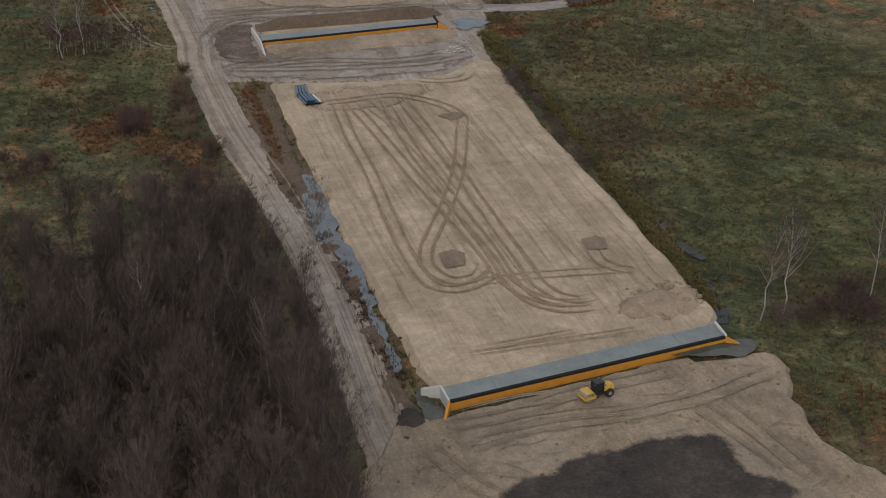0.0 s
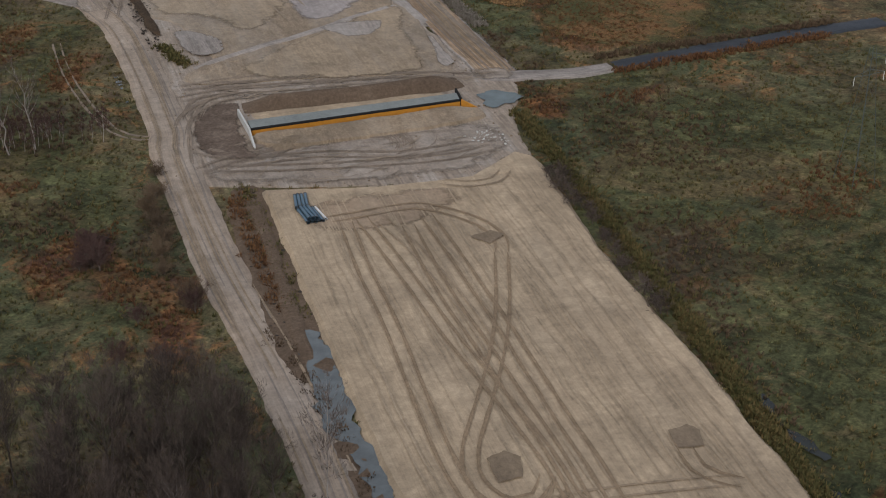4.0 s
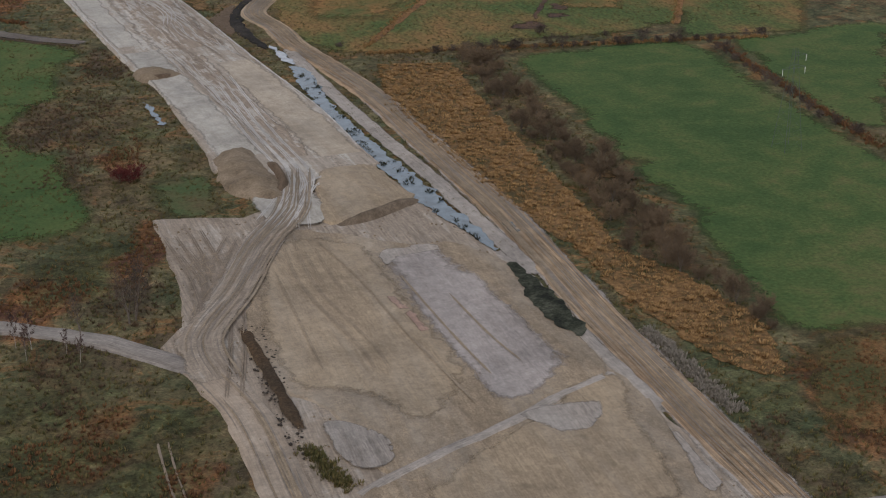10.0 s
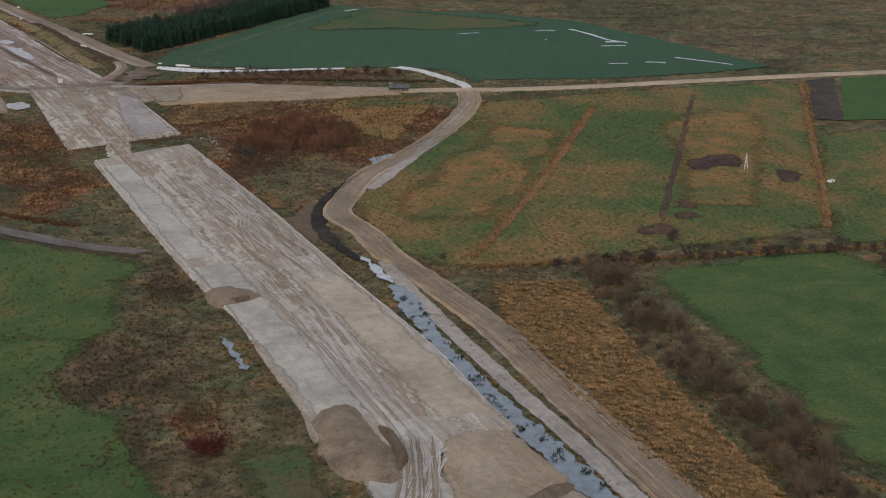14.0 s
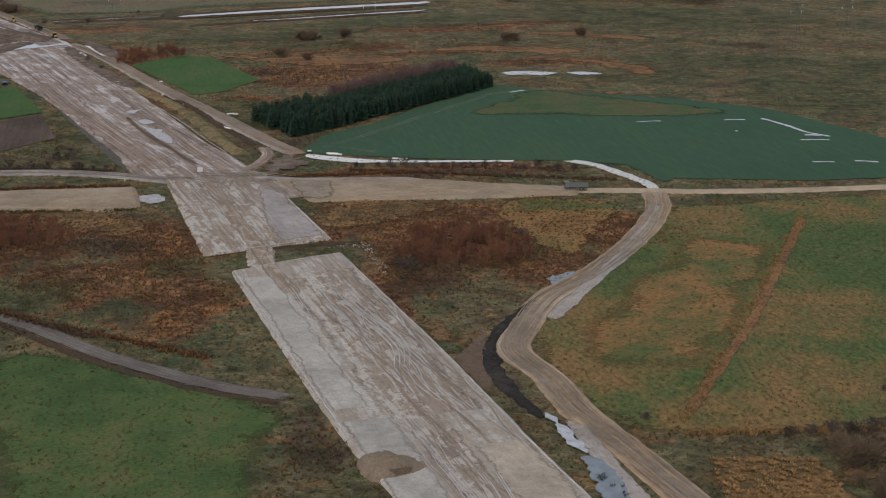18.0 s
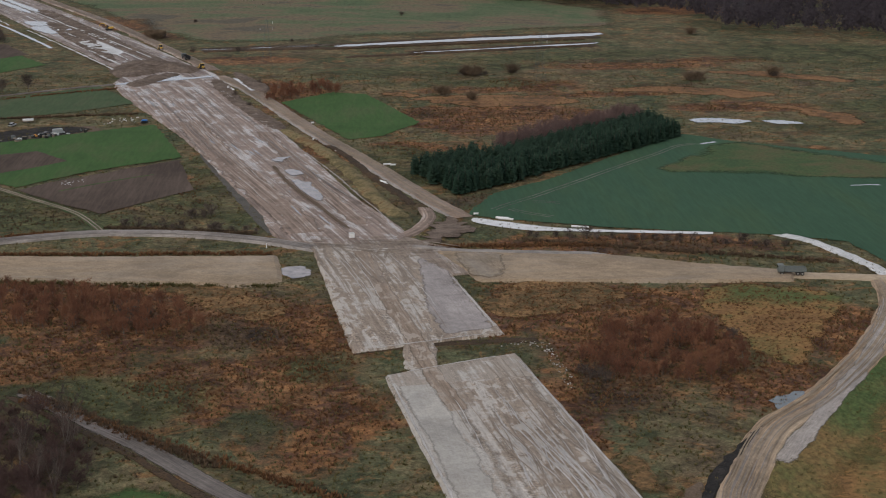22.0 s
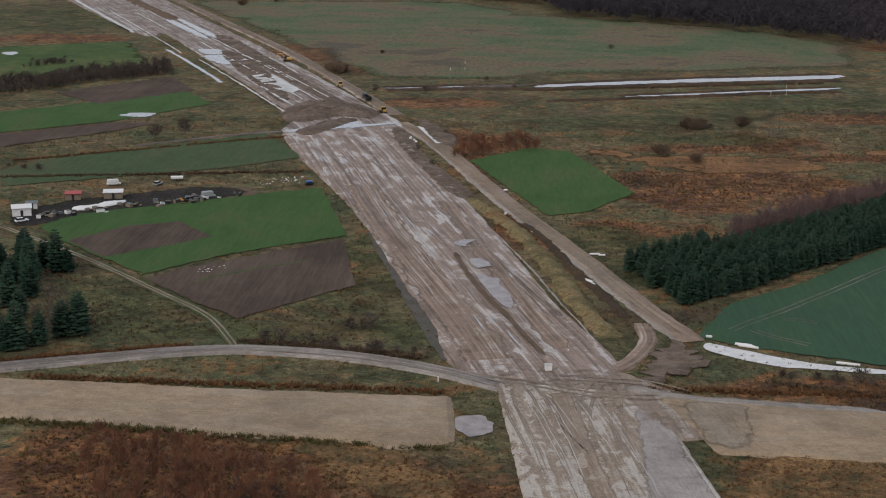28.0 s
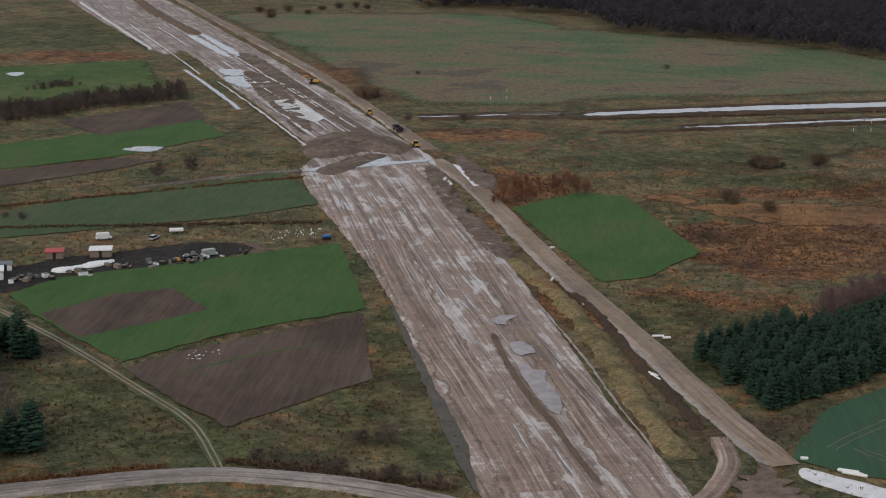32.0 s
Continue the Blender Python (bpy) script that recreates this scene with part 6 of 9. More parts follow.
for pts, half in (([(167.1, 740.1), (172.3, 722.4), (175.4, 707), (182.9, 697)], 0.9), ([(111.8, 737), (127.7, 738.3)], 0.6), ([(148.7, 736.6), (163, 735.8)], 0.6), ([(145.6, 714.6), (151.9, 713.7)], 0.7),
                  ([(164.4, 694.2), (180.6, 691.9)], 0.7), ([(153.3, 656.5), (166.5, 654.6)], 0.5), ([(169.7, 657), (181.9, 651.4)], 0.8), ([(76.2, 810.7), (88.1, 817.9)], 0.9), ([(170, 704), (181, 700)], 1.2), ([(186, 664), (196, 652), (206, 640)], 0.7)):
    ribbon("flooded_tramline", pts, half, 0.16, M["water"], "flooded tramline in the crop field", "water", edge=0.5, wave=3.0, step=1.0, crown=0.0, skirt=0)
water("road_puddle", [(-82, 749.6), (-78.9, 749.9), (-77.2, 746.4), (-74, 746.7), (-74.2, 740.2), (-71.7, 733.5), (-70, 723), (-70.6, 717.1), (-73, 718.8), (-76.6, 728.9), (-79.8, 740.4)], "puddle", "long puddle on the road bed", 0.66)
water("road_puddle", [(-84.7, 765.5), (-81.7, 767.8), (-77.7, 763.1), (-77, 758.5), (-79.7, 757), (-80.9, 753.5), (-82.4, 757.9)], "puddle", "shallow puddle on the road bed", 0.66)
water("road_puddle", [(-90.4, 784.1), (-87.2, 788.4), (-81.7, 789.8), (-84.7, 784.7), (-85.1, 779.9), (-88.2, 780.9)], "puddle", "shallow puddle on the road bed", 0.66)
water("ditch_strip", [(-165.2, 949.9), (-162.5, 948.2), (-153.8, 924.5), (-141.6, 890.2), (-142.4, 887.6), (-153.4, 915.1), (-162.6, 940)], "water", "narrow bright ditch beside the road bed", 0.3)
patch("lime_verge", WHITE_VERGE_LINE, 0.12, M["lime_glint"], "pale lime spill on the road verge", "ground", edge=0.5, grid=3.0)
patch("dirt_yard", DIRT_YARD_LINE, 0.03, M["cut"], "bare dark dirt yard by the sheds", edge=1.0, grid=4.0)
patch("scrap_ground", [(-234.7, 811.1), (-222.9, 829.8), (-209.3, 839.2), (-200, 845.7), (-184.2, 854.9), (-168.2, 854.1), (-166.8, 842.2), (-186.5, 828.2), (-195.2, 820.6), (-210.1, 807), (-227.9, 792.9)], 0.04, M["wet_peat"], "black trampled ground under scrap", edge=1.0, grid=4.0, soft=True)
patch("geotextile_sheet", SHEET_LINE, 0.1, M["sheet"], "pale sheeted strip along the crop field", "sheet", edge=0.5, grid=4.0, straight_uv=True)


# ---- wheel marks and ruts ----
def marks(name, lines, half, z, material, label):
    """Narrow wheel marks along many lines, joined: they are worn into one surface."""
    verts, faces, uvs = [], [], []
    for n, pts in enumerate(lines):
        line = spline(pts, 1.5)
        t = np.gradient(line, axis=0)
        t /= np.linalg.norm(t, axis=1)[:, None] + 1e-9
        side = np.stack([t[:, 1], -t[:, 0]], 1)
        i0, total = len(verts), len(line)
        for k, p in enumerate(line):
            taper = min(1.0, (k + 0.6) / 3, (total - k - 0.4) / 3)
            w = half * taper * (1 + 0.5 * noise.noise((p[0] / 3, p[1] / 3, n)))
            h = z + 0.0007 * n
            verts += [(*(p - side[k] * w), h), (*(p + side[k] * w), h)]
            uvs += [(-w, 1.5 * k), (w, 1.5 * k)]
            if k:
                a = i0 + 2 * k
                faces.append((a - 2, a - 1, a + 1, a))
    return tagged(new(name, mesh_of(name, verts, faces, material, uvs)), label, "wheel marks", "", "stuff")


def mark_parts(lines, half, z, material, parent, label):
    """Each wheel mark as a part of the bank that it is worn into."""
    for n, pts in enumerate(lines):
        ob = marks("wheel_mark", [pts], half, z + 0.0007 * n, material, label)
        for key in ("category", "kind"):
            del ob[key]
        ob.parent = parent


def pair(pts, gauge=1.9):
    return [beside(pts, -gauge / 2), beside(pts, gauge / 2)]


def road_streaks(s0, s1, across, count, length, seed, within=None, lanes=0):
    """Lines that run along the road between two distances, at random offsets."""
    r = np.random.default_rng(seed)
    out = []
    for k in range(count):
        a = r.uniform(s0, s1)
        b = min(s1, a + r.uniform(*length))
        if b - a < 6:
            continue
        o = r.uniform(*across)
        if lanes:
            o = across[0] + (across[1] - across[0]) * (r.integers(lanes) + 0.5) / lanes + r.normal(0, 0.9)
        drift = r.uniform(-0.9, 0.9)
        pts = []
        for s in np.arange(a, b, 5.0):
            c = np.array([np.interp(s, LINE_S, LINE[:, 0]), np.interp(s, LINE_S, LINE[:, 1])])
            d = np.array([np.interp(s + 3, LINE_S, LINE[:, 0]), np.interp(s + 3, LINE_S, LINE[:, 1])]) - c
            d /= np.linalg.norm(d)
            w = o + drift * (s - a) / (b - a) + 0.6 * noise.noise((s / 9, o * 0.25, seed))
            pts.append(c + np.array([d[1], -d[0]]) * w)
        if len(pts) > 1 and (within is None or inside(pts, within).all()):
            out.append(np.array(pts))
    return out


def at_s(y):
    return float(np.interp(y, LINE[:, 1], LINE_S))


M["wet_rut"] = earth_mat("wet_rut", (0.125, 0.092, 0.071), (0.1, 0.073, 0.056), (0.155, 0.123, 0.1), 0.4, 0.6, 0.1, 0.6)
M["rut"] = earth_mat("damp_rut", (0.235, 0.195, 0.16), (0.2, 0.165, 0.135), (0.26, 0.225, 0.195), 0.3, 0.4, 0.1, 0.8)
M["brown_rut"] = earth_mat("brown_rut", (0.255, 0.2, 0.155), (0.22, 0.17, 0.13), (0.275, 0.23, 0.19), 0.3, 0.4, 0.1, 0.85)
M["faint_track"] = earth_mat("faint_wheel_track", (0.29, 0.222, 0.152), (0.27, 0.205, 0.14), (0.305, 0.235, 0.162), 0.3, 0.1, 0.2)
M["lime"] = earth_mat("lime_streak", (0.42, 0.392, 0.365), (0.37, 0.34, 0.31), (0.47, 0.445, 0.425), 0.3, 0.5, 0.1, 0.7)

SAND_TOP = 0.9
mark_parts([q for line in (
    [(-13.7, 109.2), (-14.9, 91.6), (-15.1, 79.1), (-15.7, 67.2), (-16.7, 52.9), (-17.2, 42.0), (-17.0, 34.9), (-16.2, 29.5), (-12.9, 27.1), (-8.3, 28.6), (-5.0, 32.1)],
    [(-10.9, 110.4), (-9.7, 97.7), (-8.7, 84.7), (-7.9, 72.4), (-7.1, 64.1), (-6.3, 56.6), (-5.5, 48.8), (-4.8, 41.2), (-4.5, 35.1), (-4.6, 29.8), (-2.9, 23.4), (0.4, 19.2), (6.2, 17.5)],
    [(-4.1, 105.1), (-4.6, 92.0), (-4.7, 78.3), (-4.1, 65.4), (-3.9, 54.1), (-3.5, 44.8), (-3.4, 35.5), (-3.6, 25.8), (-1.9, 19.6), (1.7, 16.5), (6.4, 16.0)],
    [(-0.2, 108.3), (0.3, 94.1), (0.4, 82.0), (0.6, 70.5), (0.5, 57.7), (0.4, 45.8), (0.6, 33.5), (0.5, 25.7), (2.1, 20.9), (4.7, 18.8), (7.8, 19.2)],
    [(7.6, 91.9), (4.0, 80.5), (-0.2, 69.2), (-4.9, 59.0), (-9.8, 49.7), (-13.5, 42.5), (-15.0, 37.4), (-14.6, 33.2), (-12.4, 29.9), (-8.6, 30.2), (-6.0, 34.0)],
    [(-6.5, 111.7), (-1.1, 111.9), (4.2, 107.8), (7.9, 102.4), (9.1, 97.0), (7.8, 91.9)],
    [(-16.3, 110.8), (-11.5, 111.2), (-6.5, 111.7)],
    [(13.2, 34.6), (13.0, 30.2), (14.5, 27.6), (17.0, 25.6)],
    ) for q in pair(line, 2.1)], 0.26, SAND_TOP + 0.17, M["track"], PLATFORM, "damp wheel marks curving over the sand")
mark_parts([q for line in (
    [(-8.1, 109.6), (-5.6, 99.4), (-4.2, 88.4), (-3.1, 74.1), (-3.1, 62.2)],
    [(-9.9, 28.7), (-3.4, 28.6), (3.2, 28.2), (11.3, 27.2), (17.4, 26.3)],
    [(5.6, 120.0), (10.4, 117.5), (15.6, 117.9), (18.5, 121.3)],
    ) for q in pair(line, 2.1)], 0.2, SAND_TOP + 0.16, M["faint_track"], PLATFORM, "faint wheel marks in the sand")
mark_parts([q for line in (
    [(-17.4, 7.2), (-8.2, 7.5), (1.9, 7.6), (10.3, 7.9)], [(-15.5, 8.6), (-6.9, 9.2), (1.1, 9.7)],
    ) for q in pair(line, 1.1)], 0.16, SAND_TOP + 0.2, M["faint_track"], PLATFORM, "wheel marks along the end of the sand embankment")
marks("long_rut", [[(-88.6, 772.9), (-82.9, 746.2), (-77, 725.9), (-71.7, 710.5), (-66.7, 693.4), (-62.2, 680.3)]], 0.7, 0.85, M["cut"], "deep dark rut along the road bed")
mark_parts(road_streaks(at_s(12), at_s(122), (-22, 22), 150, (15, 60), 3, PLATFORM_LINE), 0.12, SAND_TOP + 0.045, M["line"], PLATFORM, "faint straight roller lines in the sand")
def road_line(y0, y1, off):
    """A stretch of the road's line, moved sideways."""
    y = np.arange(y0, y1 + 1, 12.0)
    return beside(np.stack([np.interp(y, LINE[:, 1], LINE[:, 0]), y], 1), off)


ribbon("rutted_strip", [(-128, 868), (-114, 812), (-103, 772), (-91, 732), (-81, 698), (-74, 672)], 6.5, 0.5, M["bed_brown"], "brown rutted side of the wet road bed", "ground", edge=2.0, crown=0.0, skirt=0, soft=True)
ribbon("rutted_strip", [(-96, 845), (-86, 800), (-76, 758), (-66, 716), (-57, 682)], 3.0, 0.5, M["bed_brown"], "brown rutted edge of the wet road bed", "ground", edge=1.6, crown=0.0, skirt=0, soft=True)
ribbon("rutted_strip", [(-60, 660), (-57, 640), (-54, 615), (-50.5, 592), (-47.5, 572), (-45, 550), (-40, 520)], 2.6, 0.56, M["brown_lane"], "brown worn lane across the road bed", "ground", edge=0.9, crown=0.0, skirt=0, soft=True)
ribbon("rutted_strip", road_line(430, 556, 4.0), 11.0, 0.53, M["stab_brown"], "brown rutted middle of the road bed", "ground", edge=1.5, crown=0.0, skirt=0, soft=True)
ribbon("rutted_strip", road_line(328, 445, 0.5), 4.5, 0.53, M["stab_brown"], "brown rutted lane of the road bed", "ground", edge=1.5, crown=0.0, skirt=0, soft=True)
ribbon("smoothed_strip", road_line(335, 445, -10.8), 5.4, 0.57, M["smooth"], "smooth pale edge strip of the road bed", "ground", edge=1.2, crown=0.0, skirt=0, soft=True)
ribbon("smoothed_strip", road_line(440, 552, -12.2), 4.2, 0.57, M["smooth"], "smooth pale edge strip of the road bed", "ground", edge=1.2, crown=0.0, skirt=0, soft=True)
ribbon("smoothed_strip", road_line(328, 430, 11.2), 6.2, 0.57, M["beige"], "smooth beige half of the road bed", "ground", edge=1.5, crown=0.0, skirt=0, soft=True)
patch("smoothed_patch", [(-43.4, 649.5), (-35.4, 634), (-31, 606), (-27, 580.5), (-41, 576), (-43.5, 601)], 0.55, M["lilac"], "smooth pale half of the road bed by the crossing", "ground", edge=0.8, wave=5.0, grid=2.5, round_it=False, soft=True)
for pts in ([(-24.9, 561), (-10.4, 476.5), (-2.1, 420.3), (6.1, 371), (9, 335.5)], [(-36.7, 422.9), (-43.7, 468.3), (-54.8, 547)], [(-54, 548.6), (-25.2, 561.6)], [(-61.5, 565.6), (-45, 571.3), (-26.4, 577.9)], [(-26.5, 578.4), (-31, 605), (-35.3, 631)]):
    ribbon("lime_edge", pts, 0.26, 0.6, M["lime"], "whitish crust along the road bed edge", "ground", edge=0.3, wave=3.0, crown=0.01, skirt=0, soft=True)
for y0, y1, lo, hi, h, n, seed, bed, key in ((325, 440, -5, 5, 0.63, 70, 20, STAB_A_LINE, "brown_rut"), (430, 560, -7, 16, 0.6, 110, 21, STAB_A_LINE, "brown_rut"), (572, 655, -20, 8, 0.57, 90, 22, STAB_B_LINE, "brown_rut"), (672, 955, -28, 24, 0.56, 110, 23, STAB_C_LINE, "wet_rut"), (985, 1600, -30, 24, 0.66, 80, 24, FAR_BED_LINE, "wet_rut")):
    wet = y0 > 660
    marks("ruts", road_streaks(at_s(y0), at_s(y1), (lo, hi), int(n * (0.42 if wet else 0.22)), (40, 160) if wet else (25, 90), seed, bed, 11 if wet else 0), 0.13 if wet else 0.09, h, M[key], "dark wet ruts along the road bed")
    marks("lime_streaks", road_streaks(at_s(y0), at_s(y1), (lo, hi), int(n * (0.26 if wet else 0.16)), (30, 140) if wet else (20, 70), seed + 50, bed, 9 if wet else 0), 0.1, h + 0.04, M["lime"], "pale dried streaks along the road bed")
    if wet:
        marks("water_ruts", road_streaks(at_s(y0), at_s(y1), (lo, hi), int(n * 0.2), (5, 20), seed + 90, bed), 0.25, h + 0.09, M["water"], "ruts filled with bright water")
r = np.random.default_rng(72)
weave = []
for k in range(70):
    x, y, turn = r.uniform(-30, -9), r.uniform(446, 530), r.uniform(-0.04, 0.1)
    reach, wig, ph = r.uniform(14, 40), r.uniform(0.4, 1.1), r.uniform(0, 6.28)
    weave.append([(x - (y - 488) * 0.19 + d * (0.2 - turn) + wig * np.sin(d / 5.5 + ph), y - d) for d in np.arange(0, reach, 2.5)])
weave = [q for q in weave if inside(np.array(q), STAB_A_LINE).all()]
marks("pale_ruts", weave[::2], 0.14, 0.665, M["lime"], "pale weaving tyre ridges on the road bed")
marks("ruts", weave[1::2], 0.14, 0.69, M["brown_rut"], "brown weaving tyre ruts on the road bed")
marks("pale_ruts", [q for line in ([(-29.9, 517.2), (-26.3, 503.7), (-22.1, 487.1), (-20.9, 477.0), (-22.4, 464.3)], [(-27, 519), (-23.4, 504), (-19.4, 488), (-18.4, 477.0), (-20, 466)]) for q in pair(line, 1.2)], 0.16, 0.74, M["lime"], "pale curving tyre ridges on the road bed")
for pts, half, h, seed in ((HAUL_SOUTH_LINE, 3.3, 0.235, 1), (HAUL_EAST_LINE, 3.4, 0.235, 3), (HAUL_NORTH_LINE, 2.8, 0.235, 5), (HAUL_BRANCH_LINE, 4.2, 0.6, 6), (CROSS_GRAVEL_LINE, 2.0, 0.67, 7), (HAUL_FAR_LINE, 2.8, 0.57, 8)):
    r = np.random.default_rng(seed)
    full = spline(pts, 4.0)
    dark, light = [], []
    for k in range(int(len(full) * (1.1 if seed == 1 else 2.4))):
        i = r.integers(0, max(1, len(full) - 5))
        bit = full[i:i + r.integers(4, 14)]
        if len(bit) > 3:
            (dark if k % 2 else light).append(beside(bit, r.uniform(-half, half)))
    marks("ruts", dark, 0.14, h, M["rut"], "dark ruts along the haul road")
    marks("pale_ruts", light, 0.15, h + 0.1, M["mud"] if seed == 6 else M["pale"] if seed == 7 else M["sandmud"], "pale dry ridges along the haul road")
M["padrut"] = earth_mat("pad_rut", (0.255, 0.2, 0.142), (0.235, 0.182, 0.128), (0.275, 0.218, 0.16), 0.3, 0.3, 0.1, 0.9)


def curved_ruts(h, rut, *lines):
    marks("wheel_marks", [q for line in lines for g in (0, 0.9) for q in pair(line, 2.0 + g)], 0.16, h, M[rut], "curving wheel ruts in the churned soil")


curved_ruts(0.27, "mudrut", [(-29.2, 177.8), (-20.4, 175.4), (-1.6, 174.3), (16.7, 170.4), (30.2, 166.7)], [(-32.3, 171), (-24.7, 172.7), (-12, 171.2), (6.7, 170), (23.5, 167.5)], [(-32.1, 176.7), (-19.7, 178.2), (-1.1, 176.2)],
        [(-30.6, 161.5), (-28.7, 166.3), (-23.5, 169.5), (-17.1, 169.7)], [(-32.1, 160.2), (-29.2, 168.3), (-24.7, 172.3)], [(-33.4, 147.3), (-27.8, 142.7), (-19.7, 142), (-9.7, 147.2), (-0.9, 147.3), (4, 143.5), (3.1, 137.3)],
        [(-32.1, 137.9), (-21.5, 135), (-5.9, 132.2), (10.5, 130.7), (20, 132.6)], [(-33.9, 137), (-24.7, 141.9), (-10.1, 145.7), (3, 143), (4.8, 138.4), (2.5, 134.4)], [(-27.5, 144.2), (-13.7, 148.4), (1, 147.6), (5.1, 141.6), (4.5, 135.4)], [(-27.2, 138.1), (-12.3, 138.4), (3.2, 134.2), (16.7, 135.1)],
        [(-34.6, 154.1), (-32.2, 161.9), (-27.5, 167.8)], [(-35.6, 140.4), (-34.7, 149.3), (-33.6, 157.1)], [(-25.6, 176.9), (-11.1, 174.9), (7.7, 172.8), (21.4, 169.7)])
curved_ruts(0.5, "padrut", [(-18.6, 291), (-19.1, 278.4), (-19.2, 262.9), (-17.1, 248.3), (-14.3, 233), (-13.9, 224)], [(-15.5, 279.5), (-15, 263.7), (-14.5, 256.2)])
marks("wheel_marks", [[(-24.1, 269.9), (-23.9, 255.3), (-23.8, 241.9), (-23.7, 226.8)], [(-12.8, 282.3), (-9, 262), (-6.3, 237.1), (-2.2, 208.6)], [(-1, 262.6), (1.4, 234.3), (3.4, 217.5)], [(5.8, 251.1), (7.7, 232.6), (9.9, 221)]], 0.22, 0.56, M["padrut"], "single wheel lines across the smoothed soil")
curved_ruts(0.3, "mudrut", [(-34.4, 244.6), (-28.8, 252.3), (-14, 290.3)], [(-37.6, 254.6), (-31.7, 272.9), (-19.6, 295.7)], [(-39.9, 255.2), (-35.2, 273.8), (-29.3, 290.5)], [(-39.9, 285.7), (-37.2, 267.5), (-37.3, 248.4)], [(-39.8, 221.2), (-36.3, 239.3), (-33.9, 256.8), (-34.4, 280.6)], [(-41.6, 293.7), (-39.1, 271.4), (-38.8, 245.8)], [(-36.2, 296.1), (-34.8, 277.2), (-33.5, 259.9)])
curved_ruts(0.62, "lime", [(-14.3, 289.7), (-11.9, 303.3), (-7.8, 315.2), (1, 322.5)], [(-21.9, 291.8), (-13.7, 308.9), (-11.6, 327.4), (-14.7, 356.6), (-17.1, 399)], [(-19, 291), (-9.4, 312.9), (-7.3, 326.2), (-10.1, 355.3), (-13, 406.5)], [(-19.5, 293.4), (-11.1, 310.8), (-9.4, 326.8), (-12.4, 356)], [(-21.9, 296.4), (-13.6, 314.1), (-12, 330.5)])
curved_ruts(0.56, "brown_rut", [(-67.3, 662.9), (-63.9, 651.8), (-61.5, 639.2), (-57, 625.9), (-54.3, 618.8)], [(-44.5, 665.2), (-46.9, 649.1), (-47, 632.6), (-45.4, 619.7)], [(-78.3, 664.2), (-65.6, 660.7), (-53.2, 655.1), (-40.2, 654.1), (-31.2, 655)], [(-30.1, 657.3), (-39.6, 663.3), (-49.6, 664.7), (-63.1, 665.7)],
        [(-57.2, 618.6), (-59.2, 631.5), (-58.4, 637.5), (-56, 638.7)], [(-71.4, 660.2), (-69.4, 642.6), (-66.1, 627), (-63.8, 616.2)], [(-59.7, 666.1), (-56.5, 652.5), (-56.1, 635.7), (-54.2, 620.6)], [(-49.5, 667.1), (-53.4, 648.4), (-53.9, 632), (-52, 619)])
curved_ruts(0.7, "padrut", [(-24.6, -9.7), (-16.2, -9.1), (-5, -6), (11.6, -4.1)], [(-23.9, -15.6), (-13.3, -12.8), (-1, -13.2), (17.6, -10.6)], [(-21.2, -12.1), (-8.6, -11.1), (7.9, -12.6), (22.1, -8.6)], [(9.1, -9.8), (12.3, -19.7), (15.4, -30.3)], [(12.9, -9.3), (15.3, -20.5), (17.8, -33.6)], [(-29, -14.2), (-25.1, -24.5), (-22.4, -27.8)], [(-1.5, -14.5), (13, -10.9), (26.1, -8)], [(-22.2, -7.5), (-12.7, -6.3), (-2.6, -6.7)])

def churn(name, outline, count, heading, seed, z, key, label, half=0.11, bend=0.5):
    """Short curved ridges and scuffs that machines leave in loose soil."""
    r = np.random.default_rng(seed)
    spots = scatter(outline, 1.0, r)
    lines = []
    for p in spots[r.permutation(len(spots))[:count]]:
        a, turn, d = radians(heading) + r.normal(0, 0.35), r.normal(0, bend) / 5, r.uniform(2.5, 9.0)
        pts = [np.array(p)]
        for k in range(4):
            a += turn * d / 4
            pts.append(pts[-1] + np.array([np.cos(a), np.sin(a)]) * d / 4)
        if inside(np.array(pts), outline).all() and not inside(np.array(pts), PEAT).any():
            lines.append(pts)
    marks(name, lines, half, z, M[key], label)


PEAT = PEAT_LINE
END = [(-33.8, 135.2), (-21.1, 139.5), (-1.2, 146), (18.7, 145.4), (25.4, 137.2), (18, 127), (6.6, 124.3), (-11.4, 125.9), (-26.8, 129.3)]
CROSS = [(-33.1, 164.9), (-24.8, 175.2), (1.1, 173.3), (33.2, 170.5), (38.2, 164.5), (24.1, 163.7), (-0.9, 165.7), (-23.2, 167.5)]
WEST = [(-40.8, 277.4), (-33.1, 288.1), (-24.4, 279.4), (-33.4, 246.8), (-37.9, 228), (-45.7, 232.5)]
for outline, heading, z, n in ((SOUTH_EARTH_LINE, 12, 0.68, 70), (END, 8, 0.36, 70), (CROSS, 8, 0.36, 90), (WEST, 60, 0.3, 80), (CROSS_GAP_LINE, 20, 0.58, 120)):
    churn("scuffs", outline, n, heading, n, z, "mudrut", "dark scuffs in the churned soil", 0.12)
    churn("ridges", outline, n, heading, n + 1, z + 0.1, "warm", "pale ridges in the churned soil", 0.1)
# wet lines whose sky glint is painted near-white
marks("water_ruts", [[(-230.4, 1189.9), (-209.9, 1152.4), (-186.5, 1101.9), (-169.6, 1064.5), (-160.1, 1044)], [(-195.8, 1068.6), (-186.7, 1047.5), (-178.3, 1029.1)], [(-213.8, 1181.8), (-201.1, 1153.7), (-188.5, 1123.1)]], 0.45, 0.85, M["lime_glint"], "long wet line along the far bed, sky glint in its colour")

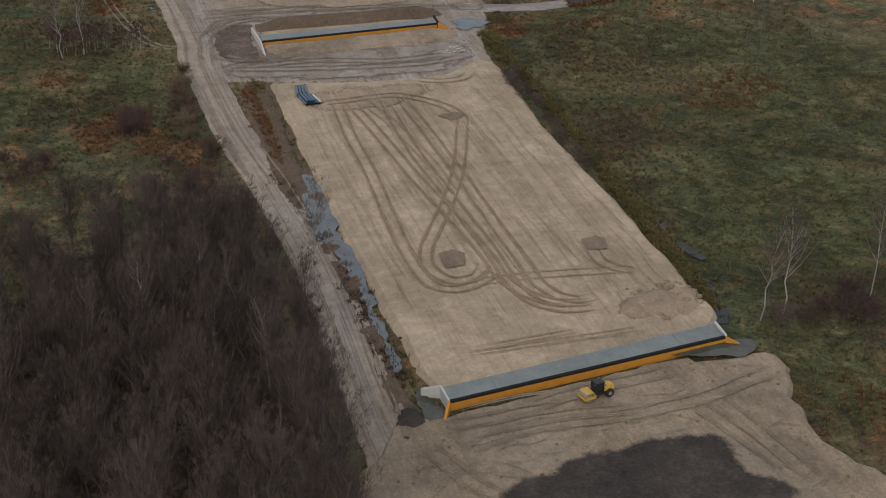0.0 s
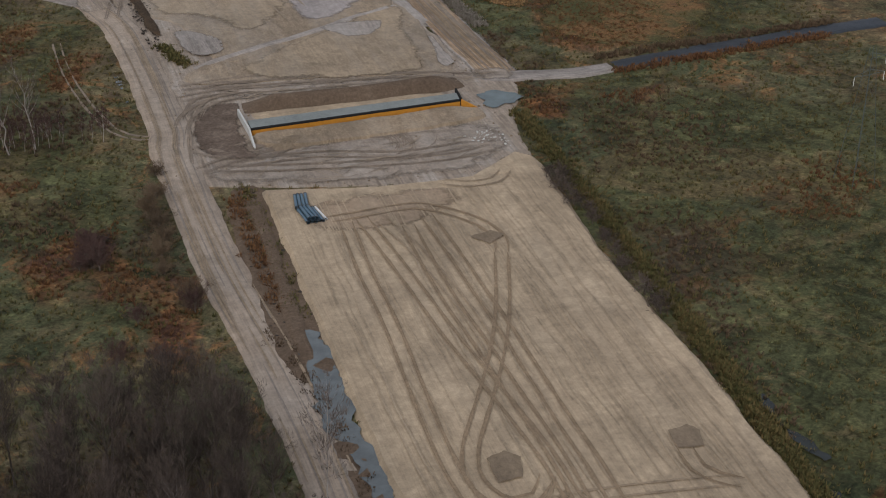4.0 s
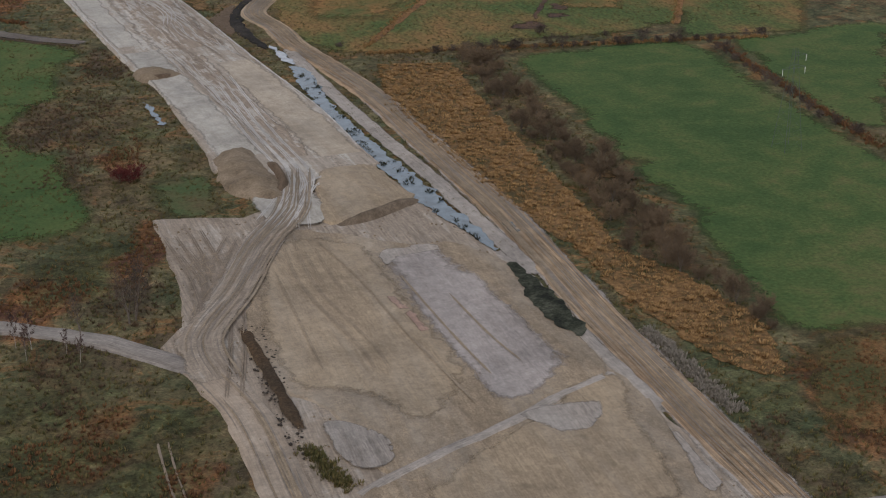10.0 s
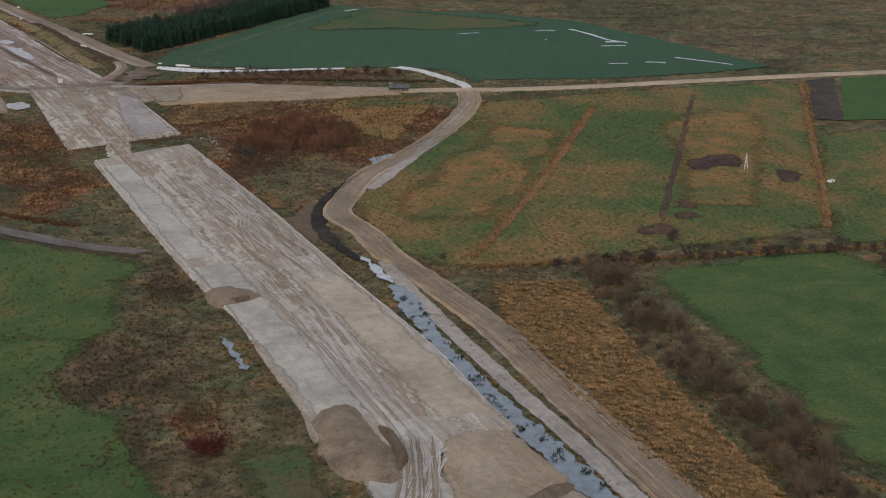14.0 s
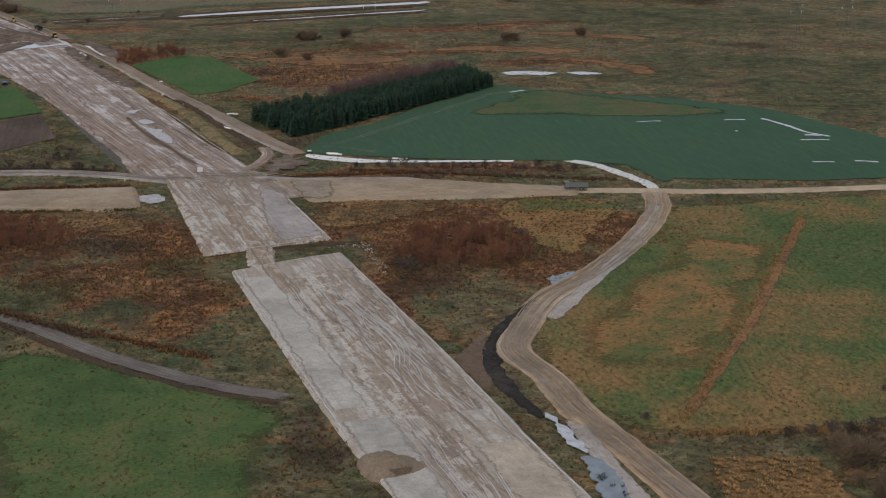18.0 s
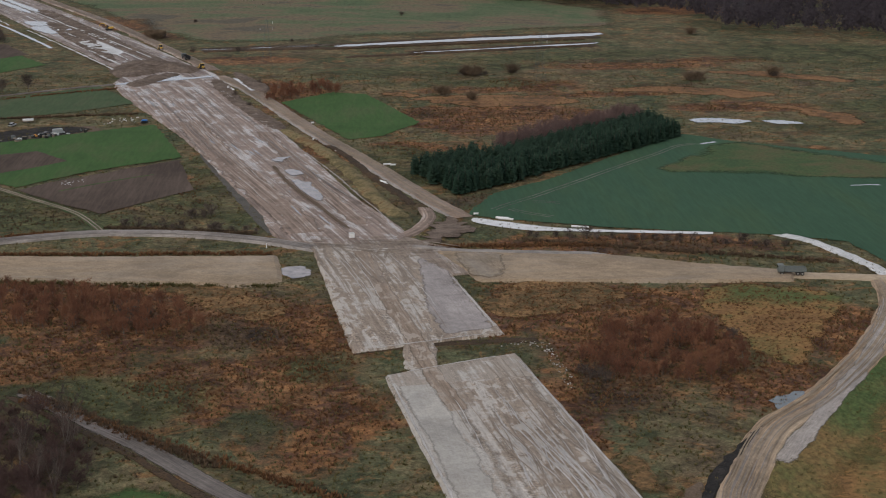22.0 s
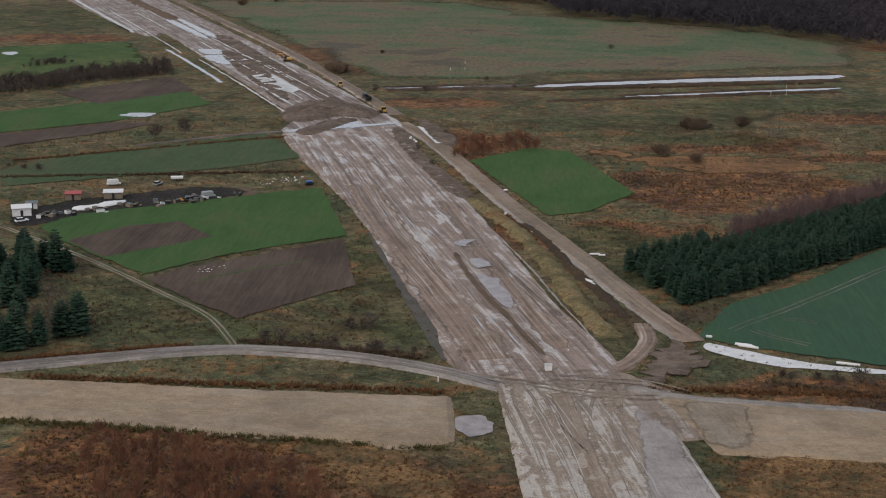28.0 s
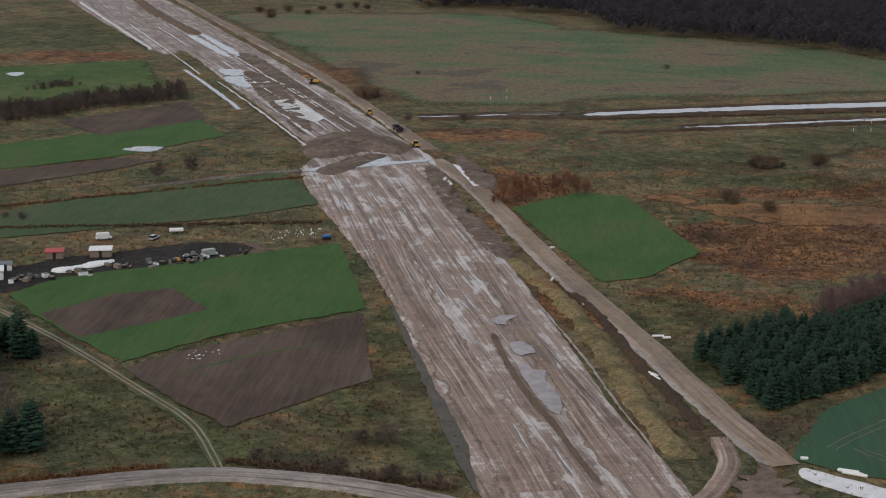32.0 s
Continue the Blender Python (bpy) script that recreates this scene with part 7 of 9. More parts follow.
# strips of water on the far bed, their white reflection painted in
for off, y0, y1 in ((-14, 1010, 1180), (-6, 990, 1090), (3, 1040, 1250), (9, 1000, 1120), (14, 1090, 1320), (-18, 1200, 1420), (7, 1260, 1480), (-3, 1300, 1400)):
    ribbon("lime_strip", road_line(y0, y1, off), 0.55, 0.75, M["lime_glint"], "bright strip along the far bed, water glint in its colour", "ground", edge=1.1, wave=9.0, crown=0.02, skirt=0, soft=True)

# ---- trees ----
def limb(v, f, a, b, r0, r1, sides=4):
    a, b = np.asarray(a, float), np.asarray(b, float)
    d = (b - a) / (np.linalg.norm(b - a) + 1e-9)
    u = np.cross(d, (0.3, 0.9, 0.2))
    u /= np.linalg.norm(u) + 1e-9
    w = np.cross(d, u)
    i = len(v)
    for c, r in ((a, r0), (b, r1)):
        for k in range(sides):
            q = 2 * np.pi * k / sides
            v.append(c + (u * np.cos(q) + w * np.sin(q)) * r)
    for k in range(sides):
        n = (k + 1) % sides
        f.append((i + k, i + n, i + sides + n, i + sides + k))


def bare_tree(seed, height, spread, first=0.3, limbs=22, twigs=900, stems=1, upright=0.6, trunk_r=0.14, twig_r=0.028):
    """Trunk and limbs in one mesh, fine twigs in another: a leafless tree."""
    r = np.random.default_rng(seed)
    v, f, tv, tf, ends = [], [], [], [], []
    for s in range(stems):
        lean = r.normal(0, 0.06 if stems == 1 else 0.22, 2) * height
        pts = [np.array([r.normal(0, 0.1 * (stems > 1)), r.normal(0, 0.1 * (stems > 1)), -0.2])]
        top = height * r.uniform(0.82, 1.0)
        for k in range(1, 7):
            q = k / 6
            pts.append(np.array([lean[0] * q ** 1.3, lean[1] * q ** 1.3, top * q]) + np.r_[r.normal(0, 0.012 * height, 2), 0])
        for k in range(6):
            limb(v, f, pts[k], pts[k + 1], trunk_r * (1 - k / 6.6), trunk_r * (1 - (k + 1) / 6.6), 5)
        for k in range(limbs // stems):
            q = first + (1 - first) * (k + r.uniform(0, 1)) / (limbs / stems)
            p = np.array([np.interp(q * 6, range(7), [c[i] for c in pts]) for i in range(3)])
            a = r.uniform(0, 2 * np.pi)
            long = spread * (1.15 - q) * r.uniform(0.7, 1.25) + 0.05 * height
            out = np.array([np.cos(a), np.sin(a), upright * r.uniform(0.7, 1.5)])
            mid = p + out * long * 0.5
            end = mid + (out * [0.8, 0.8, 1.3] + r.normal(0, 0.15, 3)) * long * 0.5
            rr = trunk_r * 0.42 * (1.2 - q)
            limb(v, f, p, mid, rr, rr * 0.6, 3)
            limb(v, f, mid, end, rr * 0.6, rr * 0.2, 3)
            ends += [(mid, end - mid, long), (p + out * long * 0.25, out, long), (end, end - mid, long * 0.7)]
        ends.append((pts[-1], np.array([0, 0, 1.0]), spread * 0.5))
    for k in range(twigs):
        p, d, long = ends[r.integers(len(ends))]
        d = d / (np.linalg.norm(d) + 1e-9)
        d = d + r.normal(0, 0.55, 3)
        d[2] += 0.35 * upright
        d /= np.linalg.norm(d)
        a = p + r.normal(0, 0.12, 3) * long
        b = a + d * r.uniform(0.25, 0.65) * max(long, 1.0)
        u = np.cross(d, r.normal(0, 1, 3))
        u *= twig_r / (np.linalg.norm(u) + 1e-9)
        i = len(tv)
        tv += [a - u, a + u, b]
        tf.append((i, i + 1, i + 2))
    return v, f, tv, tf


def tree_thing(name, label, category, meshes, group=""):
    """Meshes: part name, vertices, faces, material."""
    root = thing(name, label, category, group=group)
    for pn, v, f, material in meshes:
        part(pn, mesh_of(pn, v, f, material), None, root)
    return root


def deciduous(name, label, seed, twig="twig", bark="bark", **kw):
    v, f, tv, tf = bare_tree(seed, **kw)
    return tree_thing(name, label, "tree", (("trunk", v, f, M[bark]), ("crown", tv, tf, M[twig])))


def conifer(seed, height, width, label):
    r = np.random.default_rng(seed)
    v, f, nv, nf = [], [], [], []
    limb(v, f, (0, 0, -0.2), (0, 0, height * 0.97), 0.13, 0.02, 6)
    levels = 15
    for k in range(levels):
        q = k / levels
        z = height * (0.08 + 0.9 * q)
        reach = width * (1.02 - q ** 1.6) ** 0.62 * 0.5 + 0.15
        n = int(9 - 4 * q)
        for j in range(n):
            a = 2 * np.pi * (j + r.uniform(-0.35, 0.35)) / n + k * 0.7
            d, w = np.array([np.cos(a), np.sin(a)]), np.array([-np.sin(a), np.cos(a)])
            long = reach * r.uniform(0.75, 1.2)
            up = r.uniform(-0.12, 0.22) * long
            i = len(nv)
            wide = long * 0.42
            nv += [(*(d * 0.05), z), (*(d * long * 0.55 + w * wide), z + up * 0.3 - 0.1), (*(d * long), z + up + 0.1), (*(d * long * 0.55 - w * wide), z + up * 0.3 - 0.1), (*(d * long * 0.6), z + up * 0.4 + 0.28 * long * 0.6)]
            nf += [(i, i + 1, i + 4), (i + 1, i + 2, i + 4), (i + 2, i + 3, i + 4), (i + 3, i, i + 4)]
    i = len(nv)
    nv += [(-0.12, 0, height * 0.9), (0.12, 0, height * 0.9), (0, 0.12, height * 0.9), (0, 0, height * 1.04)]
    nf += [(i, i + 1, i + 3), (i + 1, i + 2, i + 3), (i + 2, i, i + 3)]
    return tree_thing("conifer", label, "tree", (("trunk", v, f, M["bark"]), ("crown", nv, nf, M["needle"])))


def spread_things(models, spots, group, lo=0.8, hi=1.2, seed=1, z=-0.1):
    """Each spot takes one of the models, turned and sized at random. The models themselves take the first spots."""
    r = np.random.default_rng(seed)
    fresh = list(models)
    for k, p in enumerate(spots):
        s = r.uniform(lo, hi)
        m = Matrix.Translation((float(p[0]), float(p[1]), z)) @ Matrix.Rotation(r.uniform(0, 6.28), 4, "Z") @ Matrix.Diagonal((s * r.uniform(0.9, 1.1), s, s * r.uniform(0.9, 1.1), 1))
        i = int(r.integers(len(models)))
        if fresh and models[i] in fresh:
            models[i].matrix_world = m
            models[i]["group"] = group
            fresh.remove(models[i])
        else:
            copy_thing(models[i], m)["group"] = group
    for ob in fresh:
        for o in (*ob.children_recursive, ob):
            bpy.data.objects.remove(o)


def spaced(points, gap):
    """Drop points that stand closer than gap to an earlier one."""
    out = []
    for p in points:
        if all((p[0] - q[0]) ** 2 + (p[1] - q[1]) ** 2 > gap * gap for q in out):
            out.append(p)
    return out


alder = [deciduous("alder_tree", "leafless grey-brown alder in dense woodland", s, height=h, spread=sp, limbs=40, twigs=2000, first=0.3, upright=1.25, trunk_r=0.17, twig_r=0.026) for s, h, sp in ((1, 16.5, 3.6), (2, 14.5, 3.2), (3, 18.5, 3.6), (4, 13, 3.6), (5, 15.5, 4.0))]
wood = spaced(scatter([(-98, 32), (-84, 33), (-73.6, 36), (-65, 38), (-56, 42), (-48, 45), (-41, 45), (-38.0, 38), (-38.8, 20), (-39.6, 8), (-41.4, -6), (-42.6, -20), (-43, -36), (-98, -36)], 2.2, rng), 3.5) + [(-70.5, 52.2), (-64.1, 56.8), (-77.0, 50.3), (-58.2, 54.5), (-83.5, 46.1), (-52.4, 57.0), (-88.2, 51.5), (-84.8, 62.0)]
wood += spaced(scatter([(-98, 40), (-80, 46), (-62, 52), (-47, 58), (-42, 52), (-41, 44), (-56, 41), (-75, 36)], 2.6, rng), 4.2)
spread_things(alder, wood, "leafless woodland", 0.75, 1.1, 2)
willow = [deciduous("willow_bush", "dense leafless willow bush with reddish-brown twigs", s, twig="redtwig", height=h, spread=sp, limbs=40, twigs=1600, stems=6, first=0.2, upright=0.6, trunk_r=0.08, twig_r=0.04) for s, h, sp in ((11, 6.0, 3.6), (12, 5.0, 3.4))]
under = spaced(scatter([(-99.5, 30), (-80, 27), (-62, 36), (-50, 40), (-40.5, 34), (-40.5, 5), (-44, -18.9), (-44, -31.1), (-98.1, -30)], 3.0, rng), 5.4)
spread_things(willow, under + spaced(scatter([(37, 9.3), (48.1, 11.2), (56.9, 8.9), (52, 0.7), (41.2, 2.6), (35.5, 4.7)], 2.6, rng), 4.0) + spaced(scatter([(-132.8, 492.6), (-120.9, 500.7), (-113.5, 488.4), (-117.3, 477.6), (-129.5, 475.9)], 3.0, rng), 4.0) + spaced(scatter([(-142.1, 530.3), (-130, 528.1), (-118.4, 513.5), (-113, 499), (-115.2, 486), (-132.8, 486.9)], 2.6, rng), 3.6) + [(-56.4, 109.9), (-54.4, 105.8), (-55.0, 112.5), (-57.5, 106.2), (-55.6, 114.2), (-79.3, 87.3), (-75.8, 88.9), (-80.0, 98.0), (-83.1, 93.5), (-73.0, 93.5), (-55.0, 110.2), (-50.7, 87.7), (-48.4, 74.2), (-42.1, 88.2), (-55.2, 76.0)], "willow thicket", 0.7, 1.15, 3)
birch = [deciduous("birch_tree", "slender leafless birch with a white trunk", s, twig="twig", bark="birch", height=h, spread=2.4, limbs=26, twigs=620, first=0.35, upright=1.3, trunk_r=0.105, twig_r=0.024) for s, h in ((21, 15), (22, 13.5), (23, 14.2))]
spread_things(birch, [(-42.2, -6.4), (-46.7, 6.8), (-54.4, 8.8), (-62.5, 17.4), (-54.4, 25.4), (-64.0, 15.4), (30.5, 7.1), (34.8, 7.9), (51.1, 9.4), (-34.4, 33.1), (-49.2, 15.5), (-65.6, 154.3), (-60.9, 155.2)], "scattered birches", 0.95, 1.2, 4)
shrub = [deciduous("bare_shrub", "dark leafless shrub in rough grass", s, height=h, spread=1.9, limbs=30, twigs=620, stems=6, first=0.12, upright=0.4, trunk_r=0.05, twig_r=0.04) for s, h in ((31, 2.6), (32, 3.2), (33, 2.0))]
hedge = [np.array(a) + (np.array(b) - a) * q + rng.normal(0, 0.8, 2) for a, b, n in (
    ((48.1, 415.5), (152.6, 407.8), 25), ((130.9, 409.3), (129.0, 314.4), 14),
    ((-9.3, 672.1), (68.9, 657.1), 19), ((-133.1, 686.5), (-88.5, 679.0), 12), ((-336.5, 1128.7), (-316.7, 1152.3), 10), ((-339.9, 1150.9), (-317.1, 1144.6), 5),
    ((26.3, 120.9), (25.4, 65.9), 14)) for q in (np.arange(n) + 0.5) / n]
lone_a = [
    (44.3, 4.6), (36.6, 4.8), (32.7, 4.9), (40, 5.7), (47.9, 7.4), (-55.6, 106.8), (-57.2, 110.1), (-52.9, 113.5), (104.9, 420.8), (86.6, 428.6),
    (24.2, 428.7), (-6.5, 542), (-9.4, 544.9), (-7.4, 545.7), (-10.8, 547.9), (15.6, 569.9), (29.2, 571.5), (30.5, 573.4), (15.7, 573.7), (-116.6, 586.7),
    (-118.6, 591.3), (-114.5, 592), (-116.4, 593.1), (-116.7, 593.5), (-113.9, 595.7), (-121, 597.5), (-111.5, 698.4), (-108, 698.8), (-105.8, 700.6), (-247, 875.8),
    (-253.7, 878.8),
]
lone_b = [
    (-260.6, 881.9), (-103.6, 901.3), (-2.8, 919.4), (-3.1, 920.2), (-111.6, 929.9), (-15.5, 930.5), (-16, 931.3), (-101.8, 964.3), (111.2, 975.4), (156.9, 984.5),
    (5, 991.3), (-0.5, 991.9), (7.9, 992), (-1.3, 992.6), (10.7, 994.2), (24, 997.5), (24.1, 998.1), (-142.8, 1074.8), (-143.7, 1076.1), (-118.6, 1076.7),
    (-75.1, 1091.3), (-89.9, 1116.5), (-169.8, 1135.8), (-165, 1135.9), (-166.1, 1142.1), (-173.6, 1146.2), (-170.9, 1146.6), (-153.5, 1210.8), (-152.6, 1211.3), (-20.2, 1249.5),
]
lone = lone_a + lone_b
far_bush = [(-294.4, 1491.0), (-283.0, 1474.7), (-276.0, 1501.6), (-259.0, 1485.9), (-253.4, 1513.0), (-243.1, 1526.3), (-231.4, 1532.2), (-222.2, 1526.0), (-279.7, 1457.5), (-179.0, 1549.1), (-167.2, 1559.1), (-154.7, 1561.3)]
spread_things(shrub, hedge + lone, "leafless shrubs", 0.6, 1.3, 5)
thicket = [deciduous("thicket_bush", "dense brown leafless bush in a shrub belt", s, twig="browntwig", height=h, spread=2.3, limbs=34, twigs=2200, stems=7, first=0.1, upright=0.5, trunk_r=0.05, twig_r=0.022) for s, h in ((45, 3.4), (46, 2.6))]
spread_things(thicket, spaced(scatter(SHRUB_STRIP_LINE, 2.2, rng), 3.6) + spaced(scatter([(-42.6, 143.3), (-40.8, 139), (-41.9, 109), (-42.4, 89.6), (-44.4, 88.8), (-45, 106.8), (-44.3, 132.6)], 2.4, rng), 3.8), "shrub belt bushes", 0.55, 1.3, 14)
hedge_bush = [deciduous("hedge_bush", "dense leafless hedge bush between plots", s, height=h, spread=2.2, limbs=30, twigs=900, stems=5, first=0.1, upright=0.7, trunk_r=0.05, twig_r=0.045) for s, h in ((47, 5.2), (48, 4.2))]
spread_things(hedge_bush, spaced(scatter([(-335.3, 1061.5), (-317.5, 1086.3), (-298, 1111), (-280.3, 1127.7), (-261.5, 1143.3), (-253.6, 1117.4), (-271.9, 1097.7), (-290.7, 1078.8), (-306.2, 1053.5), (-323.5, 1030.7)], 2.0, rng), 2.7), "hedge between plots", 0.7, 1.25, 15)
big_bush = [deciduous("round_bush", "large round leafless bush", s, twig="browntwig", height=3.4, spread=4.0, limbs=46, twigs=2600, stems=7, first=0.1, upright=0.4, trunk_r=0.1, twig_r=0.055) for s in (41,)]
spread_things(big_bush, far_bush + [(0.9, 992.7), (6.4, 992.9), (24.8, 998.6), (110.7, 973.5), (115.3, 973.7), (157.2, 988.3), (-15.4, 930.1), (-3.1, 919.2), (152.6, 1154.0), (-172.9, 1141.1), (-166.5, 1138.6), (-169.3, 1130.9), (-170.1, 1138.2), (58.9, 400.4), (3.4, 988.4)], "round bushes", 0.8, 1.2, 6)
round_tree = deciduous("round_tree", "leafless round-crowned tree at a plot edge", 52, height=7.0, spread=4.2, limbs=46, twigs=1500, stems=2, first=0.3, upright=0.5, trunk_r=0.14, twig_r=0.035)
spread_things([round_tree], [(-218.6, 937.4), (-208.2, 946.0)], "plot edge trees", 0.9, 1.15, 16)
red_bush = deciduous("dogwood_bush", "dark red leafless dogwood bush", 51, twig="dogwood", height=3.2, spread=2.6, limbs=34, twigs=900, stems=7, first=0.1, upright=0.4, trunk_r=0.06, twig_r=0.05)
spread_things([red_bush], [(-48.4, 330.5), (-46.4, 329.1), (-45.1, 331.3)], "red bushes", 0.9, 1.1, 7)
sapling = [deciduous("birch_sapling", "thin leafless birch sapling with a pinkish crown", s, twig="redtwig", bark="birch", height=6.5, spread=1.3, limbs=14, twigs=420, first=0.3, upright=1.4, trunk_r=0.06, twig_r=0.045) for s in (61, 62)]
spread_things(sapling, spaced(scatter([(-68.4, 162.3), (-56, 161.1), (-55.6, 154.8), (-61.2, 152.3), (-69.1, 156.4)], 1.3, rng), 1.6) + spaced(scatter([(-52.6, 158.1), (-47.8, 158.9), (-47.4, 154.6), (-52.1, 153.8)], 1.6, rng), 2.0) + spaced(scatter([(-75.7, 252.4), (-63.6, 247.9), (-63, 241.3), (-75.8, 244.8)], 2.4, rng), 2.6), "birch saplings", 0.7, 1.2, 8)
bare = [deciduous("bare_tree", "tall leafless tree with several dark stems", 71, height=9, spread=2.4, limbs=24, twigs=700, stems=3, first=0.25, upright=1.1, trunk_r=0.1)]
spread_things(bare, [(-53.5, 254.8), (-52.3, 255.4), (-62.3, 252.8), (-119.0, 506.8), (-122.3, 489.0), (-118.6, 485.9), (-127.2, 498.1), (-120.7, 509.8), (-187.6, 683.3), (-182.0, 688.3), (-184.1, 683.6), (-184.1, 692.1), (-189.3, 704.4)], "tall bare trees", 0.8, 1.2, 9)

# plantation: conifers in front, reddish deciduous rows behind
pines = [conifer(s, h, w, "dark green young spruce in a plantation block") for s, h, w in ((81, 7.6, 3.9), (82, 7.2, 3.7), (83, 7.9, 4.0))]
a0, a1, b0, b1 = (np.array(p) for p in ((-23.2, 724.4), (74.1, 826.9), (-39.5, 762), (63.4, 866)))
spots, inner_spots = [], []
for i in range(68):
    for j in range(7):
        u, w = (i + 0.5) / 68, 0.02 + 0.72 * (j + 0.5) / 7 if i > 16 else (j + 0.5) / 7
        (spots if j < 4 and (j < 3 or i % 2) else inner_spots).append((a0 + (a1 - a0) * u) * (1 - w) + (b0 + (b1 - b0) * u) * w + rng.normal(0, 0.7, 2))
crown = next(o for o in pines[0].children if o.name.startswith("crown")).data
crown_v, crown_f = np.array([v.co for v in crown.vertices]), np.array([list(p.vertices) for p in crown.polygons])
r = np.random.default_rng(10)
q = np.array(inner_spots)
stuff("spruce_rows", (crown_v, crown_f), q, r.uniform(0.9, 1.08, len(q)), r.uniform(0, 6.28, len(q)), M["needle"], "dark green inner rows of a spruce plantation", "woodland", -0.1)
spread_things(pines, spots, "spruce plantation", 0.9, 1.08, 10)
larch = [deciduous("larch_tree", "slender leafless reddish tree in a plantation row", s, twig="larchtwig", height=8.2, spread=2.2, limbs=26, twigs=1500, first=0.08, upright=1.0, trunk_r=0.08) for s in (91, 92)]
spots = [(a0 + (a1 - a0) * u) * (1 - w) + (b0 + (b1 - b0) * u) * w + rng.normal(0, 0.7, 2) for u in np.linspace(0.34, 0.98, 46) for w in (0.8, 0.9, 1.0)]
spread_things(larch, spots, "larch rows", 0.85, 1.15, 11)
spread_things([deciduous("alder_sapling", "rusty-brown leafless thicket bush", 95, twig="rusttwig", height=3.4, spread=1.7, limbs=22, twigs=1100, stems=3, first=0.1, upright=1.0, trunk_r=0.04, twig_r=0.024)],
              spaced(scatter([(-96.8, 914.4), (-94.5, 945.8), (-70.3, 958.4), (-63.2, 936), (-79.9, 927.7)], 2.6, rng), 2.6) + spaced(scatter([(-10.4, 556.8), (-0.2, 578.6), (18.4, 585.3), (30.3, 566), (27.2, 546.3), (12.6, 541.3), (-3.3, 541.4)], 2.2, rng), 2.3) + spaced(scatter([(-156, 622.4), (-132.8, 616.2), (-104.7, 600.1), (-98.9, 581.5), (-120.3, 578), (-150, 592.6)], 2.4, rng), 2.6), "alder thicket", 0.8, 1.45, 12)
spread_things([conifer(97, 9.5, 4.6, "dark green pine beside a farm track"), conifer(98, 7.5, 4.4, "dark green pine by the fields")],
              spaced(scatter([(-231.8, 749.1), (-215.9, 761.4), (-204.9, 742.7), (-193.2, 700.9), (-209.8, 689.8)], 3.0, rng), 6.5) + [(-209.3, 731.3), (-204.9, 737.4), (-200.7, 744.9), (-210.8, 745.7), (-205.3, 749.2), (-191.6, 674.2), (-197.2, 682.4), (-189.6, 676.5), (-177.6, 687.8), (-184.8, 679.1), (-197.2, 744.0), (-219.3, 741.9), (-218.1, 748.0), (-179.0, 689.5), (-181.4, 686.3)], "dark pines", 0.8, 1.2, 13)

# far woods: a mass that nobody could count
fv, ff, ftv, ftf = bare_tree(99, height=13, spread=4.2, limbs=18, twigs=260, first=0.3, upright=0.6, trunk_r=0.16)
tri = np.array(ftf)
wide = np.array(ftv)
wide[0::3] = wide[2::3] + (wide[0::3] - wide[2::3]) * 1.0
ctr = wide.reshape(-1, 3, 3)
side = ctr[:, 1] - ctr[:, 0]
ctr[:, 0] -= side * 6
ctr[:, 1] += side * 6
far_line = [(-186.4, 1539.9), (-119.4, 1528), (-62.5, 1486.4), (-41.1, 1399.9), (11, 1379.3), (58.6, 1343.7), (121.7, 1294.9), (181, 1357.3), (283.3, 1888.3), (84.8, 1981), (-138.3, 1936.8), (-207, 1739.3)]
east_line = [(125.3, 1287.6), (162.6, 1252.5), (174.6, 1170.2), (213.1, 1147.2), (275.1, 1108.4), (392.4, 1310.3), (385.5, 1660.8), (161.6, 1488.6)]
for far_edge, seed in ((far_line, 1), (far_line, 2), (east_line, 3)):
    r = np.random.default_rng(seed)
    q = np.array(spaced(scatter(far_edge, 5.0, r, 0.35), 3.0))
    stuff("far_woods", (ctr.reshape(-1, 3), tri), q, np.stack([r.uniform(0.8, 1.3, len(q)), r.uniform(0.8, 1.2, len(q))], 1), r.uniform(0, 6.28, len(q)), M["far_twig"], "dark leafless woodland beyond the meadows", "woodland")

# ---- grass, sedge and reeds ----
def cover_stuff(name, label, key, spots_list, template, area, spacing, size, seed, floor=0.45, keep_out=()):
    """Tussocks thrown over an area where the cover map is strong."""
    r = np.random.default_rng(seed)
    p = scatter(area, spacing, r)
    if spots_list is not None:
        w = cover_of(p[:, 0], p[:, 1], spots_list)
        p = p[w > floor + r.uniform(0, 0.45, len(p))]
    for o in keep_out:
        p = p[~inside(p, o)]
    h = r.uniform(*size, len(p))
    stuff(name, template, p, np.stack([h * r.uniform(0.8, 1.5, len(p)), h], 1), r.uniform(0, 6.28, len(p)), M[key], label, "grass", -0.1)


SOLID = [PLATFORM_LINE, SOUTH_EARTH_LINE, MUD_LINE, STAB_A_LINE, STAB_B_LINE, STAB_C_LINE, FAR_BED_LINE, LEFT_PAD_LINE, RIGHT_PAD_LINE, LOWPAD_LINE, MIDPAD_LINE, CROSS_GAP_LINE, DITCH_EAST_LINE, RIVER_LINE, LPOND_LINE]
CROPS = [TEAL_FIELD_LINE, NORTH_GREEN_LINE, PLOT_A_LINE, PLOT_C_LINE, PLOT_D_LINE, PLOT_BROWN_B_LINE, PLOT_BROWN_D_LINE, PLOT_BROWN_E_LINE, PLOT_E_LINE, MEADOW_A_LINE, MEADOW_B_LINE]
